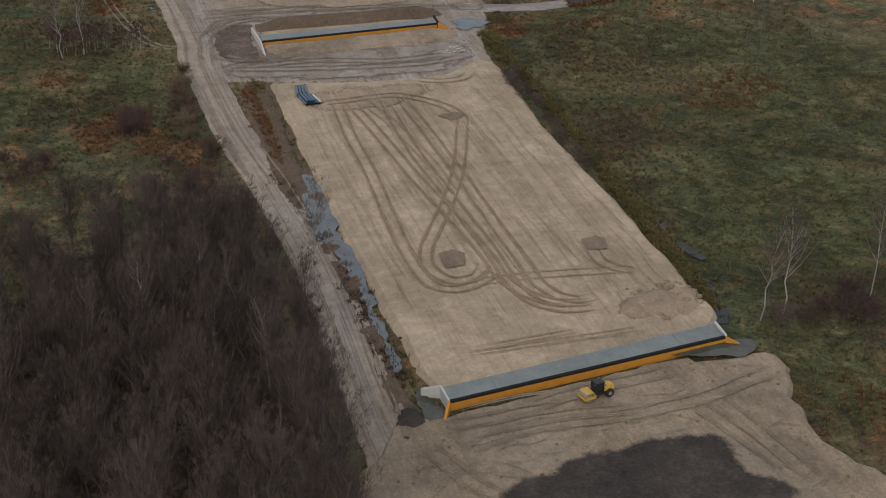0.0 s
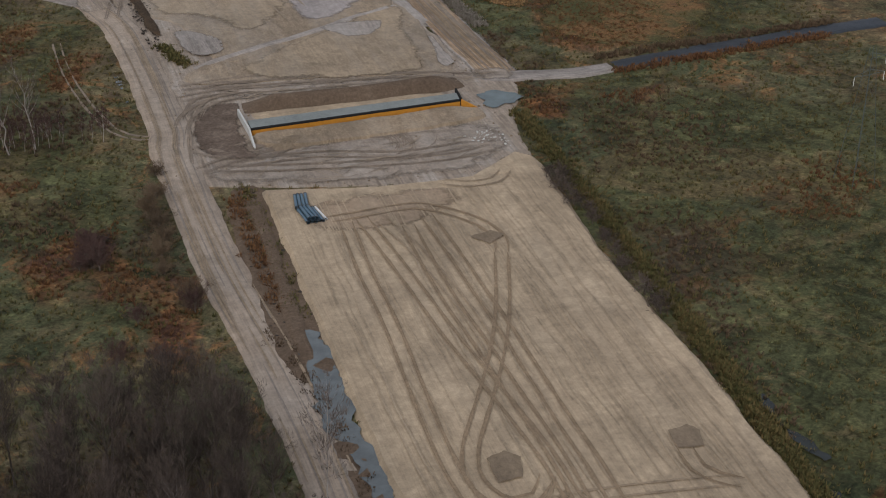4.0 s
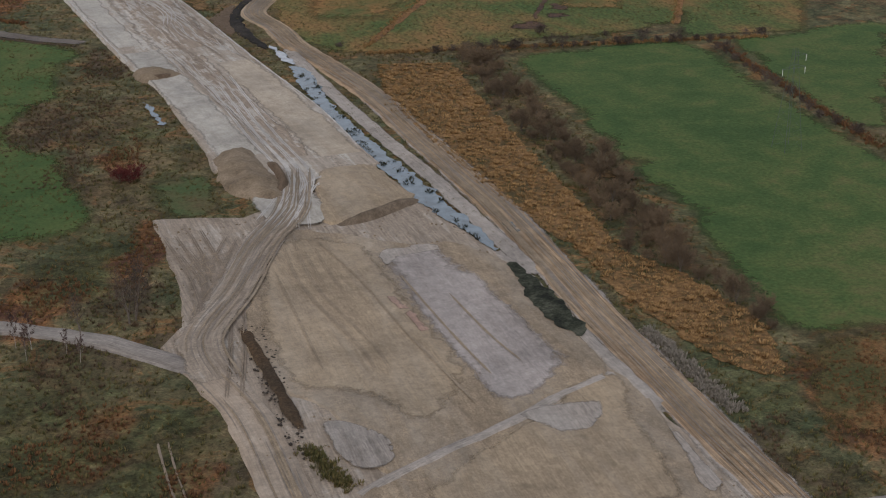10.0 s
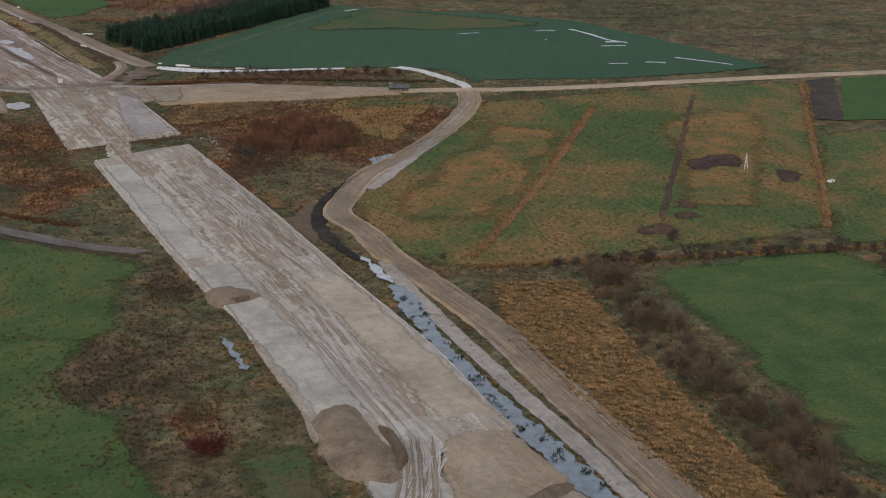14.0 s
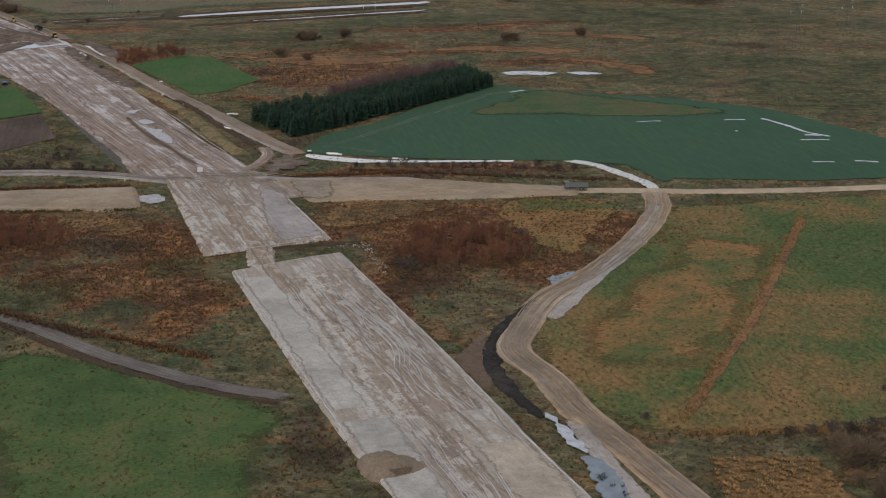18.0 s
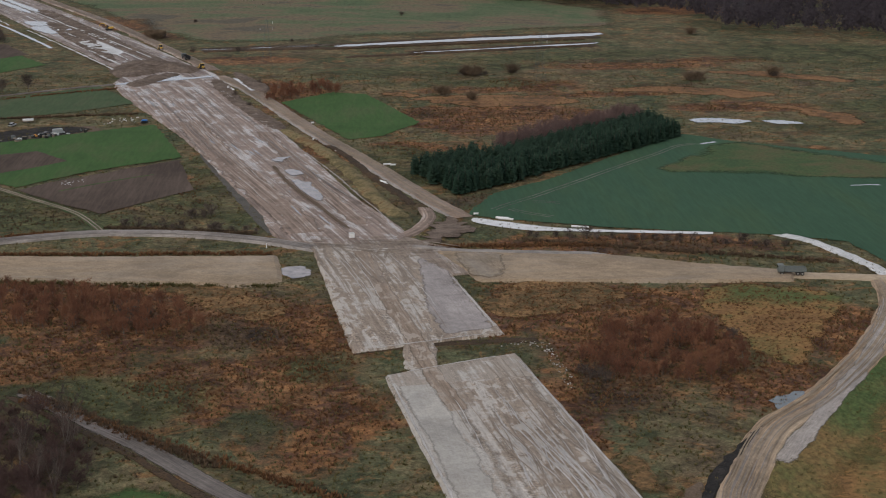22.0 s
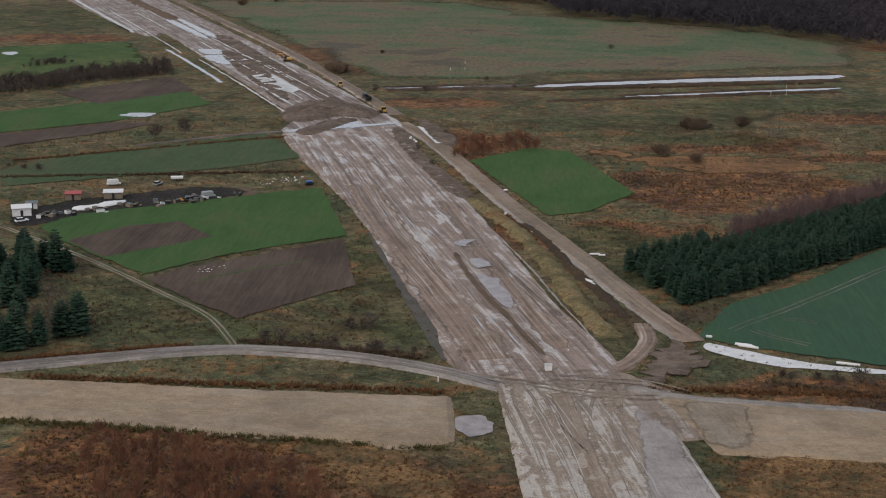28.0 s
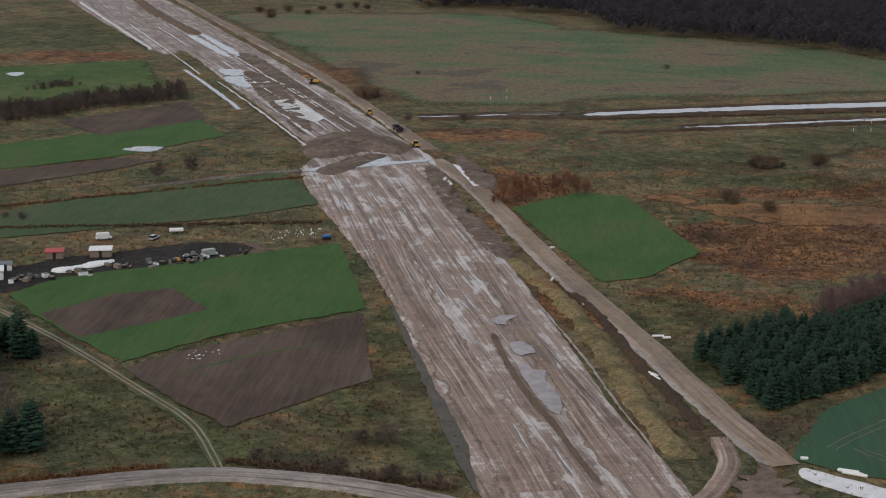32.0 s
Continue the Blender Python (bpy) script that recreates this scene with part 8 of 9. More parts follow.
for pts, half in ((HAUL_SOUTH_LINE, 4.2), (GRAVEL_PATH_LINE, 2.8), (EAST_TRACK_LINE, 3.0), (ASPHALT_ROAD_LINE, 3.0), (HAUL_BRANCH_LINE, 5), (HAUL_EAST_LINE, 4.4), (CROSS_EAST_LINE, 3.4), (CROSS_GRAVEL_LINE, 3.1), (HAUL_NORTH_LINE, 3.8), (LEFT_TRACK_LINE, 2.7), (FARM_TRACK_LINE, 1.8), (HAUL_FAR_LINE, 4)):
    SOLID.append(np.concatenate([beside(pts, -half), beside(pts, half)[::-1]]))
NEAR = [(-110, -30), (100, -30), (110, 140), (140, 300), (110, 430), (-100, 430), (-120, 200)]
MIDDLE = [(-120, 430), (170, 430), (150, 640), (-180, 660)]
EAST = [(110, 640), (300, 640), (330, 1050), (-100, 1050), (110, 1000)]
FAR = [(-260, 660), (110, 640), (110, 1000), (-320, 1000)]
low = tuft(5, 0.7, 0.5, 0.16, 1)
tall = tuft(7, 0.5, 0.35, 0.11, 2)
for area, gap, seed in ((NEAR, 1.5, 1), (MIDDLE, 1.9, 2), (FAR, 2.6, 3), (EAST, 3.4, 4)):
    cover_stuff("grass_tussocks", "olive and straw-coloured grass tussocks", "tuft_green", None, low, area, gap, (0.25, 0.6), seed, keep_out=SOLID + CROPS)
    cover_stuff("rusty_sedge", "rusty brown sedge and dead bracken", "tuft_rust", RUST, tall, area, gap * 0.65, (0.3, 0.75), seed + 10, 0.45 if seed < 3 else 0.6, keep_out=SOLID + CROPS)
    cover_stuff("dead_brush", "dark dead herbs and brambles", "brush_blades", DARK, tall, area, gap * 0.8, (0.3, 0.8), seed + 20, keep_out=SOLID + CROPS)
for a, b, n, key, label in (((-178.8, 656.0), (-85.2, 654.6), 700, "tuft_rust", "rusty weeds along the side road bed"), ((-136.3, 686.2), (-91.8, 678.2), 500, "brush_blades", "dark weeds along the gravel road"), ((-190.2, 666.0), (-149.3, 681.5), 500, "tuft_rust", "rusty weeds along the gravel road"), ((-177.4, 628.8), (-83.2, 621.2), 600, "tuft_green", "grass at the foot of the side road bed"), ((-38.7, 660.2), (14.2, 661.2), 500, "tuft_rust", "rusty weeds behind the side road bed"), ((56.8, 161.6), (109.6, 169.4), 500, "tuft_rust", "rusty weeds beside the asphalt lane"), ((55.9, 169.9), (113.9, 176.4), 500, "brush_blades", "dark weeds beside the asphalt lane"), ((-29.5, 125.1), (-29.6, 86.1), 300, "tuft_rust", "rusty weeds on the soil bank"), ((-27.1, 128.0), (-27.3, 82.9), 260, "tuft_green", "grass on the soil bank"), ((-32.3, 82.9), (-28.3, 48.0), 110, "brush_blades", "dark weeds along the ditch"), ((-28.7, 41.7), (-28.3, 1.8), 150, "brush_blades", "dark weeds along the ditch"), ((-135.2, 543.1), (-90.1, 498.6), 600, "brush_blades", "dark weeds along the dirt track"), ((-134.2, 537.3), (-63.9, 480.7), 500, "tuft_rust", "rusty weeds along the dirt track"), ((30.5, 146.9), (28.3, 69.9), 1500, "tuft_green", "yellow-green weeds along the embankment foot"), ((28.3, 69.9), (24.9, 12.6), 1700, "tuft_green", "yellow-green weeds along the embankment foot"), ((-31.5, 201.9), (-28.0, 188.8), 220, "tuft_green", "grassy mound beside the haul road"), ((122.4, 584.0), (31.0, 425.3), 420, "tuft", "orange grass balk between hay fields"), ((216.1, 602.3), (130.4, 428.0), 380, "tuft", "orange grass balk"), ((-9.9, 667.1), (77.9, 639.5), 700, "brush_blades", "dark dead weeds along the side road"), ((31.1, 420.2), (152.6, 407.8), 900, "tuft", "straw-coloured weeds along a ditch"), ((-255.8, 863.8), (-150.5, 884.9), 700, "brush_blades", "dark weeds between the plots"), ((-262.5, 892.4), (-168.0, 952.7), 500, "tuft_rust", "brown weeds along a plot edge"), ((36.0, 227.3), (38.0, 195.2), 600, "grey_reed", "grey dead stalks beside the haul road"), ((-99.4, 1095.3), (-62.4, 1104.9), 300, "grey_reed", "pale reeds in the channel"), ((-63.7, 1087.0), (83.0, 1129.5), 700, "brush_blades", "dark reeds along the channel"), ((-25.0, 1064.5), (77.3, 1100.5), 500, "brush_blades", "dark reeds along the narrow channel"), ((134.4, 405.1), (130.9, 307.5), 500, "tuft_rust", "brown weeds in a hedge line")):
    r = np.random.default_rng(n)
    q = np.array(a) + (np.array(b) - a) * r.uniform(0, 1, (n, 1)) + r.normal(0, 0.9, (n, 2))
    h = r.uniform(0.4, 1.1, n)
    stuff("weed_balk", tall, q, np.stack([h * r.uniform(0.8, 1.4, n), h], 1), r.uniform(0, 6.28, n), M[key], label, "grass", -0.1)
r = np.random.default_rng(40)
q = scatter(REED_STRIP_LINE, 0.8, r)
lift = np.array([noise.noise((x / 1.3, y / 1.6, 4.0)) for x, y in q])
q, lift = q[lift > -0.15], lift[lift > -0.15]
h = r.uniform(0.3, 0.6, len(q)) + 0.7 * lift.clip(0, 0.6)
stuff("reeds", tuft(8, 0.6, 0.8, 0.16, 3), q, np.stack([h * r.uniform(0.9, 1.5, len(q)), h], 1), r.uniform(0, 6.28, len(q)), M["tuft"], "orange clumps of dry reed", "reeds", -0.1)
r = np.random.default_rng(44)
q = scatter(DITCH_EAST_LINE, 1.0, r)
q = q[np.array([noise.noise((x / 4, y / 4, 8.0)) > 0.2 for x, y in q])]
h = r.uniform(0.25, 0.6, len(q))
stuff("ditch_weed_tufts", low, q, np.stack([h * r.uniform(1.0, 2.0, len(q)), h], 1), r.uniform(0, 6.28, len(q)), M["weeds"], "dark weed tufts standing in the ditch water", "weeds", 0.2)


# ---- culverts ----
def culvert(label, corners, top, foot, wings):
    """A long concrete box: deck, black waterproofed edge, orange face, and wing walls at both ends."""
    root = thing("culvert", label, "culvert")
    (ax, ay), (bx, by), (cx, cy), (dx, dy) = corners
    a, b, c, d = (np.array(p) for p in corners)
    def slab(bm, quad, z0, z1):
        lo = [bm.verts.new((*p, z0)) for p in quad]
        hi = [bm.verts.new((*p, z1)) for p in quad]
        bm.faces.new(lo[::-1]), bm.faces.new(hi)
        for k in range(4):
            bm.faces.new((lo[k], lo[(k + 1) % 4], hi[(k + 1) % 4], hi[k]))
        return bm
    n = (d - a) / np.linalg.norm(d - a)
    joints = 6
    for k in range(joints):
        q0, q1 = k / joints + 0.0004, (k + 1) / joints - 0.0004
        quad = [a + (b - a) * q0 + n * 0.5, a + (b - a) * q1 + n * 0.5, d + (c - d) * q1, d + (c - d) * q0]
        part("deck_slab", slab(bmesh.new(), quad, foot, top), M["deck"], root)
    part("coping", slab(bmesh.new(), [a - n * 0.02, b - n * 0.02, b + n * 0.52, a + n * 0.52], top - 0.3, top + 0.04), M["tar"], root, "black waterproofed edge strip")
    part("face", slab(bmesh.new(), [a, b, b + n * 0.45, a + n * 0.45], foot, top - 0.31), M["orange"], root, "orange painted edge beam")
    for p, q, z0, z1, w, key in wings:
        p, q = np.array(p), np.array(q)
        t = (q - p) / np.linalg.norm(q - p)
        s = np.array([t[1], -t[0]]) * w / 2
        bm = bmesh.new()
        vs = [bm.verts.new((*(e + o), z)) for e, zt in ((p, z0), (q, z1)) for o in (-s, s) for z in (foot - 0.4, zt)]
        for f in ((0, 1, 3, 2), (4, 6, 7, 5), (0, 4, 5, 1), (2, 3, 7, 6), (1, 5, 7, 3), (0, 2, 6, 4)):
            bm.faces.new([vs[i] for i in f])
        bmesh.ops.recalc_face_normals(bm, faces=bm.faces)
        part("wing_wall", bm, M[key], root)
    return root


M["deck"] = plain_mat("wet_membrane_deck", (0.175, 0.195, 0.186), 0.5, 0, 0.3, 0.25)
culvert("long concrete culvert with an orange edge beam in sand", [(-23.6, -5.4), (21.6, 1.1), (21.7, 5.3), (-23.8, -1.5)], 1.6, 0.0,
        [((21.6, 1.0), (24.4, -0.3), 1.75, 0.3, 0.35, "orange"), ((21.8, 5.3), (21.7, 1.2), 2.0, 1.9, 0.3, "pale_concrete"), ((-23.7, -5.3), (-25.2, -8.2), 1.7, 0.3, 0.4, "orange"),
         ((-23.8, -1.4), (-23.7, -5.2), 1.95, 1.85, 0.3, "pale_concrete"), ((-23.9, -1.4), (-26.4, -0.4), 1.9, 1.2, 0.35, "pale_concrete")])
culvert("concrete culvert with an orange edge beam in a cutting", [(-21.7, 150.2), (20.1, 152.9), (20.5, 156.6), (-21.7, 154.4)], 1.4, 0.0,
        [((-22.1, 150.3), (-22.3, 143.9), 1.6, 0.5, 0.35, "pale_concrete"), ((-22.1, 150.3), (-22.4, 160.2), 1.6, 1.5, 0.35, "pale_concrete"), ((20.3, 152.8), (23.0, 151.0), 1.6, 0.3, 0.35, "orange"), ((20.4, 153.2), (21.0, 158.8), 1.7, 1.5, 0.3, "tar")])

patch("cut_ground", [(-31.5, 159.8), (-26, 167.1), (-21.4, 165.9), (-23.3, 153.3), (-22.8, 143.8), (-20.9, 140.7), (-26.2, 140.2), (-31.2, 143.5), (-32.5, 150.4)], 0.28, M["mound"], "dark wet dug ground beside the culvert", edge=1.0, wave=2.5, lump=0.25, grid=2.5, soft=True)
# sand filled against the culverts, and the cut bank behind the second one
patch("sand_fill", [(-22.5, -0.9), (-10, 1.1), (5, 3.5), (20.5, 6.0), (23.5, 14.5), (10, 11), (-10, 9.0), (-23, 10.5)], 0.75, M["sand"], "loose sand filled behind the culvert", edge=0.5, skirt=0.8, lump=0.2, grid=2.5)
patch("sand_fill", [(-20.8, 149.4), (-8, 149.9), (10, 151.2), (19, 152.0), (23, 147), (12, 144), (-5, 143), (-18, 143.5)], 0.72, M["sandmud"], "loose sand in front of the culvert", edge=0.5, skirt=0.8, lump=0.15, grid=2.5)
ribbon("cut_bank", [(-21, 163.5), (-10, 163.2), (2, 162.8), (14, 163.6), (24, 165.0)], 2.8, 0.5, M["cut"], "dark brown cut bank above the culvert", "bank", edge=0.5, crown=1.9, skirt=1.0)
ribbon("sand_fill", [(-20, 158.8), (0, 159.2), (19, 160.2)], 2.2, 0.3, M["sand"], "sand strip behind the culvert", "ground", edge=0.3, crown=0.1, skirt=0.3)
for line, top, label in (([(-18.6, 147.8), (-14.4, 149.8), (-11.3, 147.7), (-12.9, 143.5), (-17.8, 141.6), (-19.4, 143.1)], 1.4, "heap of brown sand beside the culvert"), ([(12.6, 17.7), (22, 19.1), (23.9, 15.7), (20.7, 10.9), (14.1, 9.9), (9.9, 12.3)], 1.0, "rumpled heap of damp sand at the embankment corner"),
                         ([(-31.1, -4.3), (-28.6, -3.9), (-27.6, -6.7), (-29.2, -9.2), (-31.4, -7.9)], 1.6, "heap of dark wet soil beside the pool"), ([(-31.9, -9.5), (-29.7, -9.5), (-29.8, -11.9), (-32, -12)], 1.0, "small heap of dark soil")):
    patch("sand_mound", line, 0.15 if top != 1.0 or "dark" in label else 0.9, M["peat"] if "dark" in label else M["wet_brown"] if "rumpled" in label else M["heap"], label, "soil heap", edge=0.9, wave=1.6, skirt=0.8, lump=1.5 if "rumpled" in label else 0.9, grid=1.2, dome=top, step=0.8, kind="thing")
# damp squares where the sand was dumped on the embankment
for line, label in (([(-12.3, 39.4), (-9.6, 40.6), (-8.1, 38.6), (-9.2, 34.5), (-12.5, 34.2)], "dark damp sand patch with wheel loops"), ([(12.7, 38.7), (15.5, 39.2), (16.8, 37.6), (15.7, 34.2), (12.3, 34.7)], "dark damp sand patch near the corner"), ([(4.5, 98.4), (8.3, 99.5), (10.3, 97.8), (6.9, 95.1)], "dark damp sand patch at the far end")):
    patch("damp_patch", line, SAND_TOP + 0.24, M["wet_sand"], label, "ground", edge=0.3, wave=1.5, step=0.8, grid=1.6, lump=0.05, round_it=False)


# ---- road roller ----
def wheel(root, x, y, r, w, name="wheel"):
    bm = bmesh.new()
    bmesh.ops.create_cone(bm, cap_ends=True, segments=24, radius1=r, radius2=r, depth=w, matrix=pose(x, y, r, 90, 0, 0))
    es = [e for e in bm.edges if abs(e.calc_face_angle(0)) > 1.0]
    bmesh.ops.bevel(bm, geom=es, offset=0.08 * r, segments=2, affect="EDGES")
    tyre = part(name, bm, M["rubber"], root, "black tyre")
    bm = bmesh.new()
    bmesh.ops.create_cone(bm, cap_ends=True, segments=16, radius1=r * 0.5, radius2=r * 0.42, depth=w * 1.08, matrix=pose(x, y, r, 90, 0, 0))
    part("rim", bm, M["steel"], tyre, "worn steel rim")


M["rubber"] = plain_mat("tyre_rubber", (0.022, 0.022, 0.022), 0.8)
M["steel"] = plain_mat("worn_steel", (0.4, 0.38, 0.35), 0.45, 0.7)
M["yellow"] = plain_mat("machine_yellow", (0.52, 0.33, 0.06), 0.4, 0, 0.2, 2.0)
M["black"] = plain_mat("black_paint", (0.02, 0.02, 0.022), 0.4)
M["glass"] = plain_mat("dark_cab_glass", (0.015, 0.02, 0.025), 0.08, 0, 0.1, 1.0, 0.6)
M["white"] = plain_mat("weathered_white", (0.7, 0.7, 0.69), 0.5, 0, 0.15, 1.5)
M["red"] = plain_mat("red_sheet_roof", (0.38, 0.05, 0.045), 0.5, 0, 0.2, 2.0)
M["blue"] = plain_mat("blue_tarpaulin", (0.03, 0.16, 0.42), 0.5, 0, 0.2, 2.0)
M["pipe"] = plain_mat("grey_blue_plastic", (0.07, 0.125, 0.175), 0.4, 0, 0.15, 1.0)
M["silver"] = plain_mat("silver_car_paint", (0.42, 0.43, 0.44), 0.3, 0.4)
M["timber"] = plain_mat("grey_timber", (0.2, 0.16, 0.12), 0.85, 0, 0.3, 3.0)
M["galv"] = plain_mat("galvanised_steel", (0.16, 0.18, 0.175), 0.65, 0.3)


def road_roller(m):
    root = thing("road_roller", "yellow single-drum soil roller with a dark cab", "road roller", m)
    bm = bmesh.new()
    bmesh.ops.create_cone(bm, cap_ends=True, segments=32, radius1=0.78, radius2=0.78, depth=2.1, matrix=pose(-2.0, 0, 0.78, 90, 0, 0))
    part("drum", bm, M["steel"], root, "smooth steel drum")
    bm = bmesh.new()
    box(bm, -3.0, -2.82, -1.2, 1.2, 0.55, 1.0, 0.04), box(bm, -3.0, -0.9, -1.22, -1.07, 0.6, 1.0, 0.03), box(bm, -3.0, -0.9, 1.07, 1.22, 0.6, 1.0, 0.03), box(bm, -1.15, -0.85, -1.2, 1.2, 0.6, 1.15, 0.04)
    part("drum_frame", bm, M["yellow"], root)
    part("drum_cover", box(bmesh.new(), -2.7, -1.2, -1.05, 1.05, 1.58, 1.64, 0.02), M["yellow"], root)
    part("chassis", box(bmesh.new(), -0.85, 2.6, -0.55, 0.55, 0.55, 1.1, 0.05), M["black"], root)
    bm = bmesh.new()
    box(bm, 0.75, 2.75, -0.85, 0.85, 1.1, 1.85, 0.15), box(bm, 1.3, 2.6, -0.7, 0.7, 1.85, 2.0, 0.06)
    part("engine_hood", bm, M["yellow"], root)
    for y in (-0.55, 0.55):
        part("tail_light", box(bmesh.new(), 2.76, 2.79, y - 0.1, y + 0.1, 1.5, 1.6), M["red"], root, "red tail light")
    part("cab_floor", box(bmesh.new(), -0.75, 0.75, -0.8, 0.8, 1.1, 1.3, 0.03), M["black"], root)
    part("cab_glass", box(bmesh.new(), -0.65, 0.65, -0.72, 0.72, 1.3, 2.75, 0.05), M["glass"], root, "dark tinted cab windows")
    for x in (-0.68, 0.68):
        for y in (-0.75, 0.75):
            part("cab_post", box(bmesh.new(), x - 0.05, x + 0.05, y - 0.05, y + 0.05, 1.3, 2.8, 0.01), M["black"], root)
    part("cab_roof", box(bmesh.new(), -0.85, 0.85, -0.88, 0.88, 2.78, 2.95, 0.06), M["black"], root)
    part("beacon", rod(bmesh.new(), (0.5, 0.5, 2.95), (0.5, 0.5, 3.12), 0.07), M["orange"], root, "orange beacon")
    part("exhaust", rod(bmesh.new(), (1.0, -0.6, 1.85), (1.0, -0.6, 2.5), 0.05), M["steel"], root)
    for y in (-0.85, 0.85):
        wheel(root, 1.75, y, 0.76, 0.6)
    return root


road_roller(pose(-2.7, -8.1, 0.66, 0, 0, 12) @ Matrix.Diagonal((0.9, 0.9, 0.9, 1)))

# ---- pipes stacked on the sand ----
def plastic_pipe(long, r, label, material):
    root = thing("drain_pipe", label, "pipe")
    v, f = [], []
    n = 14
    ys = np.linspace(-long / 2, long / 2, 9)
    for rad, flip in ((r, False), (r * 0.86, True)):
        i0 = len(v)
        for y in ys:
            for k in range(n):
                a = 2 * np.pi * k / n
                v.append((rad * np.cos(a), y, r + rad * np.sin(a)))
        for j in range(len(ys) - 1):
            for k in range(n):
                q = (i0 + j * n + k, i0 + j * n + (k + 1) % n, i0 + (j + 1) * n + (k + 1) % n, i0 + (j + 1) * n + k)
                f.append(q if not flip else q[::-1])
    for e in (0, (len(ys) - 1) * n):
        for k in range(n):
            f.append((e + k, e + (k + 1) % n, len(ys) * n + e + (k + 1) % n, len(ys) * n + e + k))
    part("barrel", mesh_of("barrel", v, f, material, None, True), None, root)
    for y in (-long / 2, long / 2 - 0.28):
        bm = bmesh.new()
        bmesh.ops.create_cone(bm, cap_ends=False, segments=n, radius1=r * 1.1, radius2=r * 1.1, depth=0.28, matrix=pose(0, y + 0.14, r, 90, 0, 0))
        part("socket", bm, M["black"], root, "black pipe socket")
    return root


pipe = plastic_pipe(5.0, 0.27, "grey-blue plastic drain pipe stacked on sand", M["pipe"])
for k in range(4):
    m = pose(-20.15 + 0.62 * k, 118.6 + 0.12 * (k % 2), SAND_TOP + 0.02, 0, 0, -8 + (k % 3))
    if k == 0:
        pipe.matrix_world = m
        pipe["group"] = "stacked pipes"
    else:
        copy_thing(pipe, m)
for k in range(5):
    copy_thing(pipe, pose(-20.1 + 0.62 * k, 113.0 + 0.15 * (k % 2), SAND_TOP + 0.02, 0, 0, 7 + (k % 3)) @ Matrix.Diagonal((1, 1.1, 1, 1)))
for k in range(3):
    copy_thing(pipe, pose(-19.7 + 0.62 * k, 113.2, SAND_TOP + 0.5, 0, 0, 7 + (k % 2) * 2))
pale_pipe = plastic_pipe(5.4, 0.2, "pale grey plastic pipe beside the stack", M["white"])
pale_pipe.matrix_world = pose(-17.0, 113.4, SAND_TOP + 0.02, 0, 0, 9)
pale_pipe["group"] = "stacked pipes"


# ---- small machines, vehicles and sheds ----
def boxy(name, label, category, m, pieces, group=""):
    """A thing from bevelled boxes: part, extents, bevel, material."""
    root = thing(name, label, category, m, group)
    for pn, (x0, x1, y0, y1, z0, z1), bv, key in pieces:
        part(pn, box(bmesh.new(), x0, x1, y0, y1, z0, z1, bv), M[key], root)
    return root


def track_pair(root, x0, x1, half, w):
    for y in (-half, half):
        part("crawler_track", box(bmesh.new(), x0, x1, y - w / 2, y + w / 2, 0.0, 0.85, 0.25), M["rubber"], root, "black crawler track")


def bulldozer(m, label):
    root = boxy("bulldozer", label, "bulldozer", m, (("engine_hood", (0.2, 2.2, -0.6, 0.6, 0.8, 1.9), 0.1, "yellow"), ("cab", (-1.4, 0.2, -0.8, 0.8, 0.9, 2.6), 0.08, "glass"), ("cab_roof", (-1.5, 0.3, -0.9, 0.9, 2.6, 2.8), 0.05, "yellow"), ("rear_body", (-2.0, -1.4, -0.7, 0.7, 0.7, 1.6), 0.08, "yellow"), ("push_arm", (0.0, 2.9, -1.35, -1.22, 0.4, 0.6), 0.03, "yellow"), ("push_arm", (0.0, 2.9, 1.22, 1.35, 0.4, 0.6), 0.03, "yellow")))
    track_pair(root, -1.9, 1.9, 0.95, 0.5)
    bm = bmesh.new()
    rows = []
    for k in range(7):
        a = -0.5 + k / 6
        rows.append([bm.verts.new((x + 0.5 * a * a, y, 0.05 + 0.2 * k)) for x, y in ((2.85, -1.6), (2.97, -1.6), (2.97, 1.6), (2.85, 1.6))])
    for p, q in zip(rows, rows[1:]):
        for c in range(4):
            bm.faces.new((p[c], p[(c + 1) % 4], q[(c + 1) % 4], q[c]))
    bm.faces.new(rows[0][::-1])
    bm.faces.new(rows[-1])
    part("blade", bm, M["steel"], root, "curved steel blade")
    return root


def excavator(m, label):
    root = boxy("excavator", label, "excavator", m, (("house", (-2.4, 0.9, -1.3, 1.3, 1.1, 2.1), 0.12, "yellow"), ("cab", (0.2, 1.5, 0.35, 1.3, 1.1, 2.9), 0.08, "glass"), ("counterweight", (-2.9, -2.3, -1.3, 1.3, 1.1, 2.2), 0.2, "yellow"), ("turntable", (-0.8, 0.8, -0.8, 0.8, 0.8, 1.1), 0.1, "black")))
    track_pair(root, -2.0, 2.0, 1.1, 0.6)
    for pn, pts, w in (("boom", ((0.9, 0, 1.7), (2.6, 0, 4.2), (4.8, 0, 4.4)), 0.24), ("stick", ((4.8, 0, 4.6), (6.0, 0, 2.0)), 0.18)):
        bm = bmesh.new()
        for a, b in zip(pts, pts[1:]):
            rod(bm, a, b, w, w * 0.8, 4)
        part(pn, bm, M["yellow"], root)
    part("bucket", box(bmesh.new(), 5.4, 6.4, -0.55, 0.55, 0.9, 1.8, 0.15), M["steel"], root)
    return root


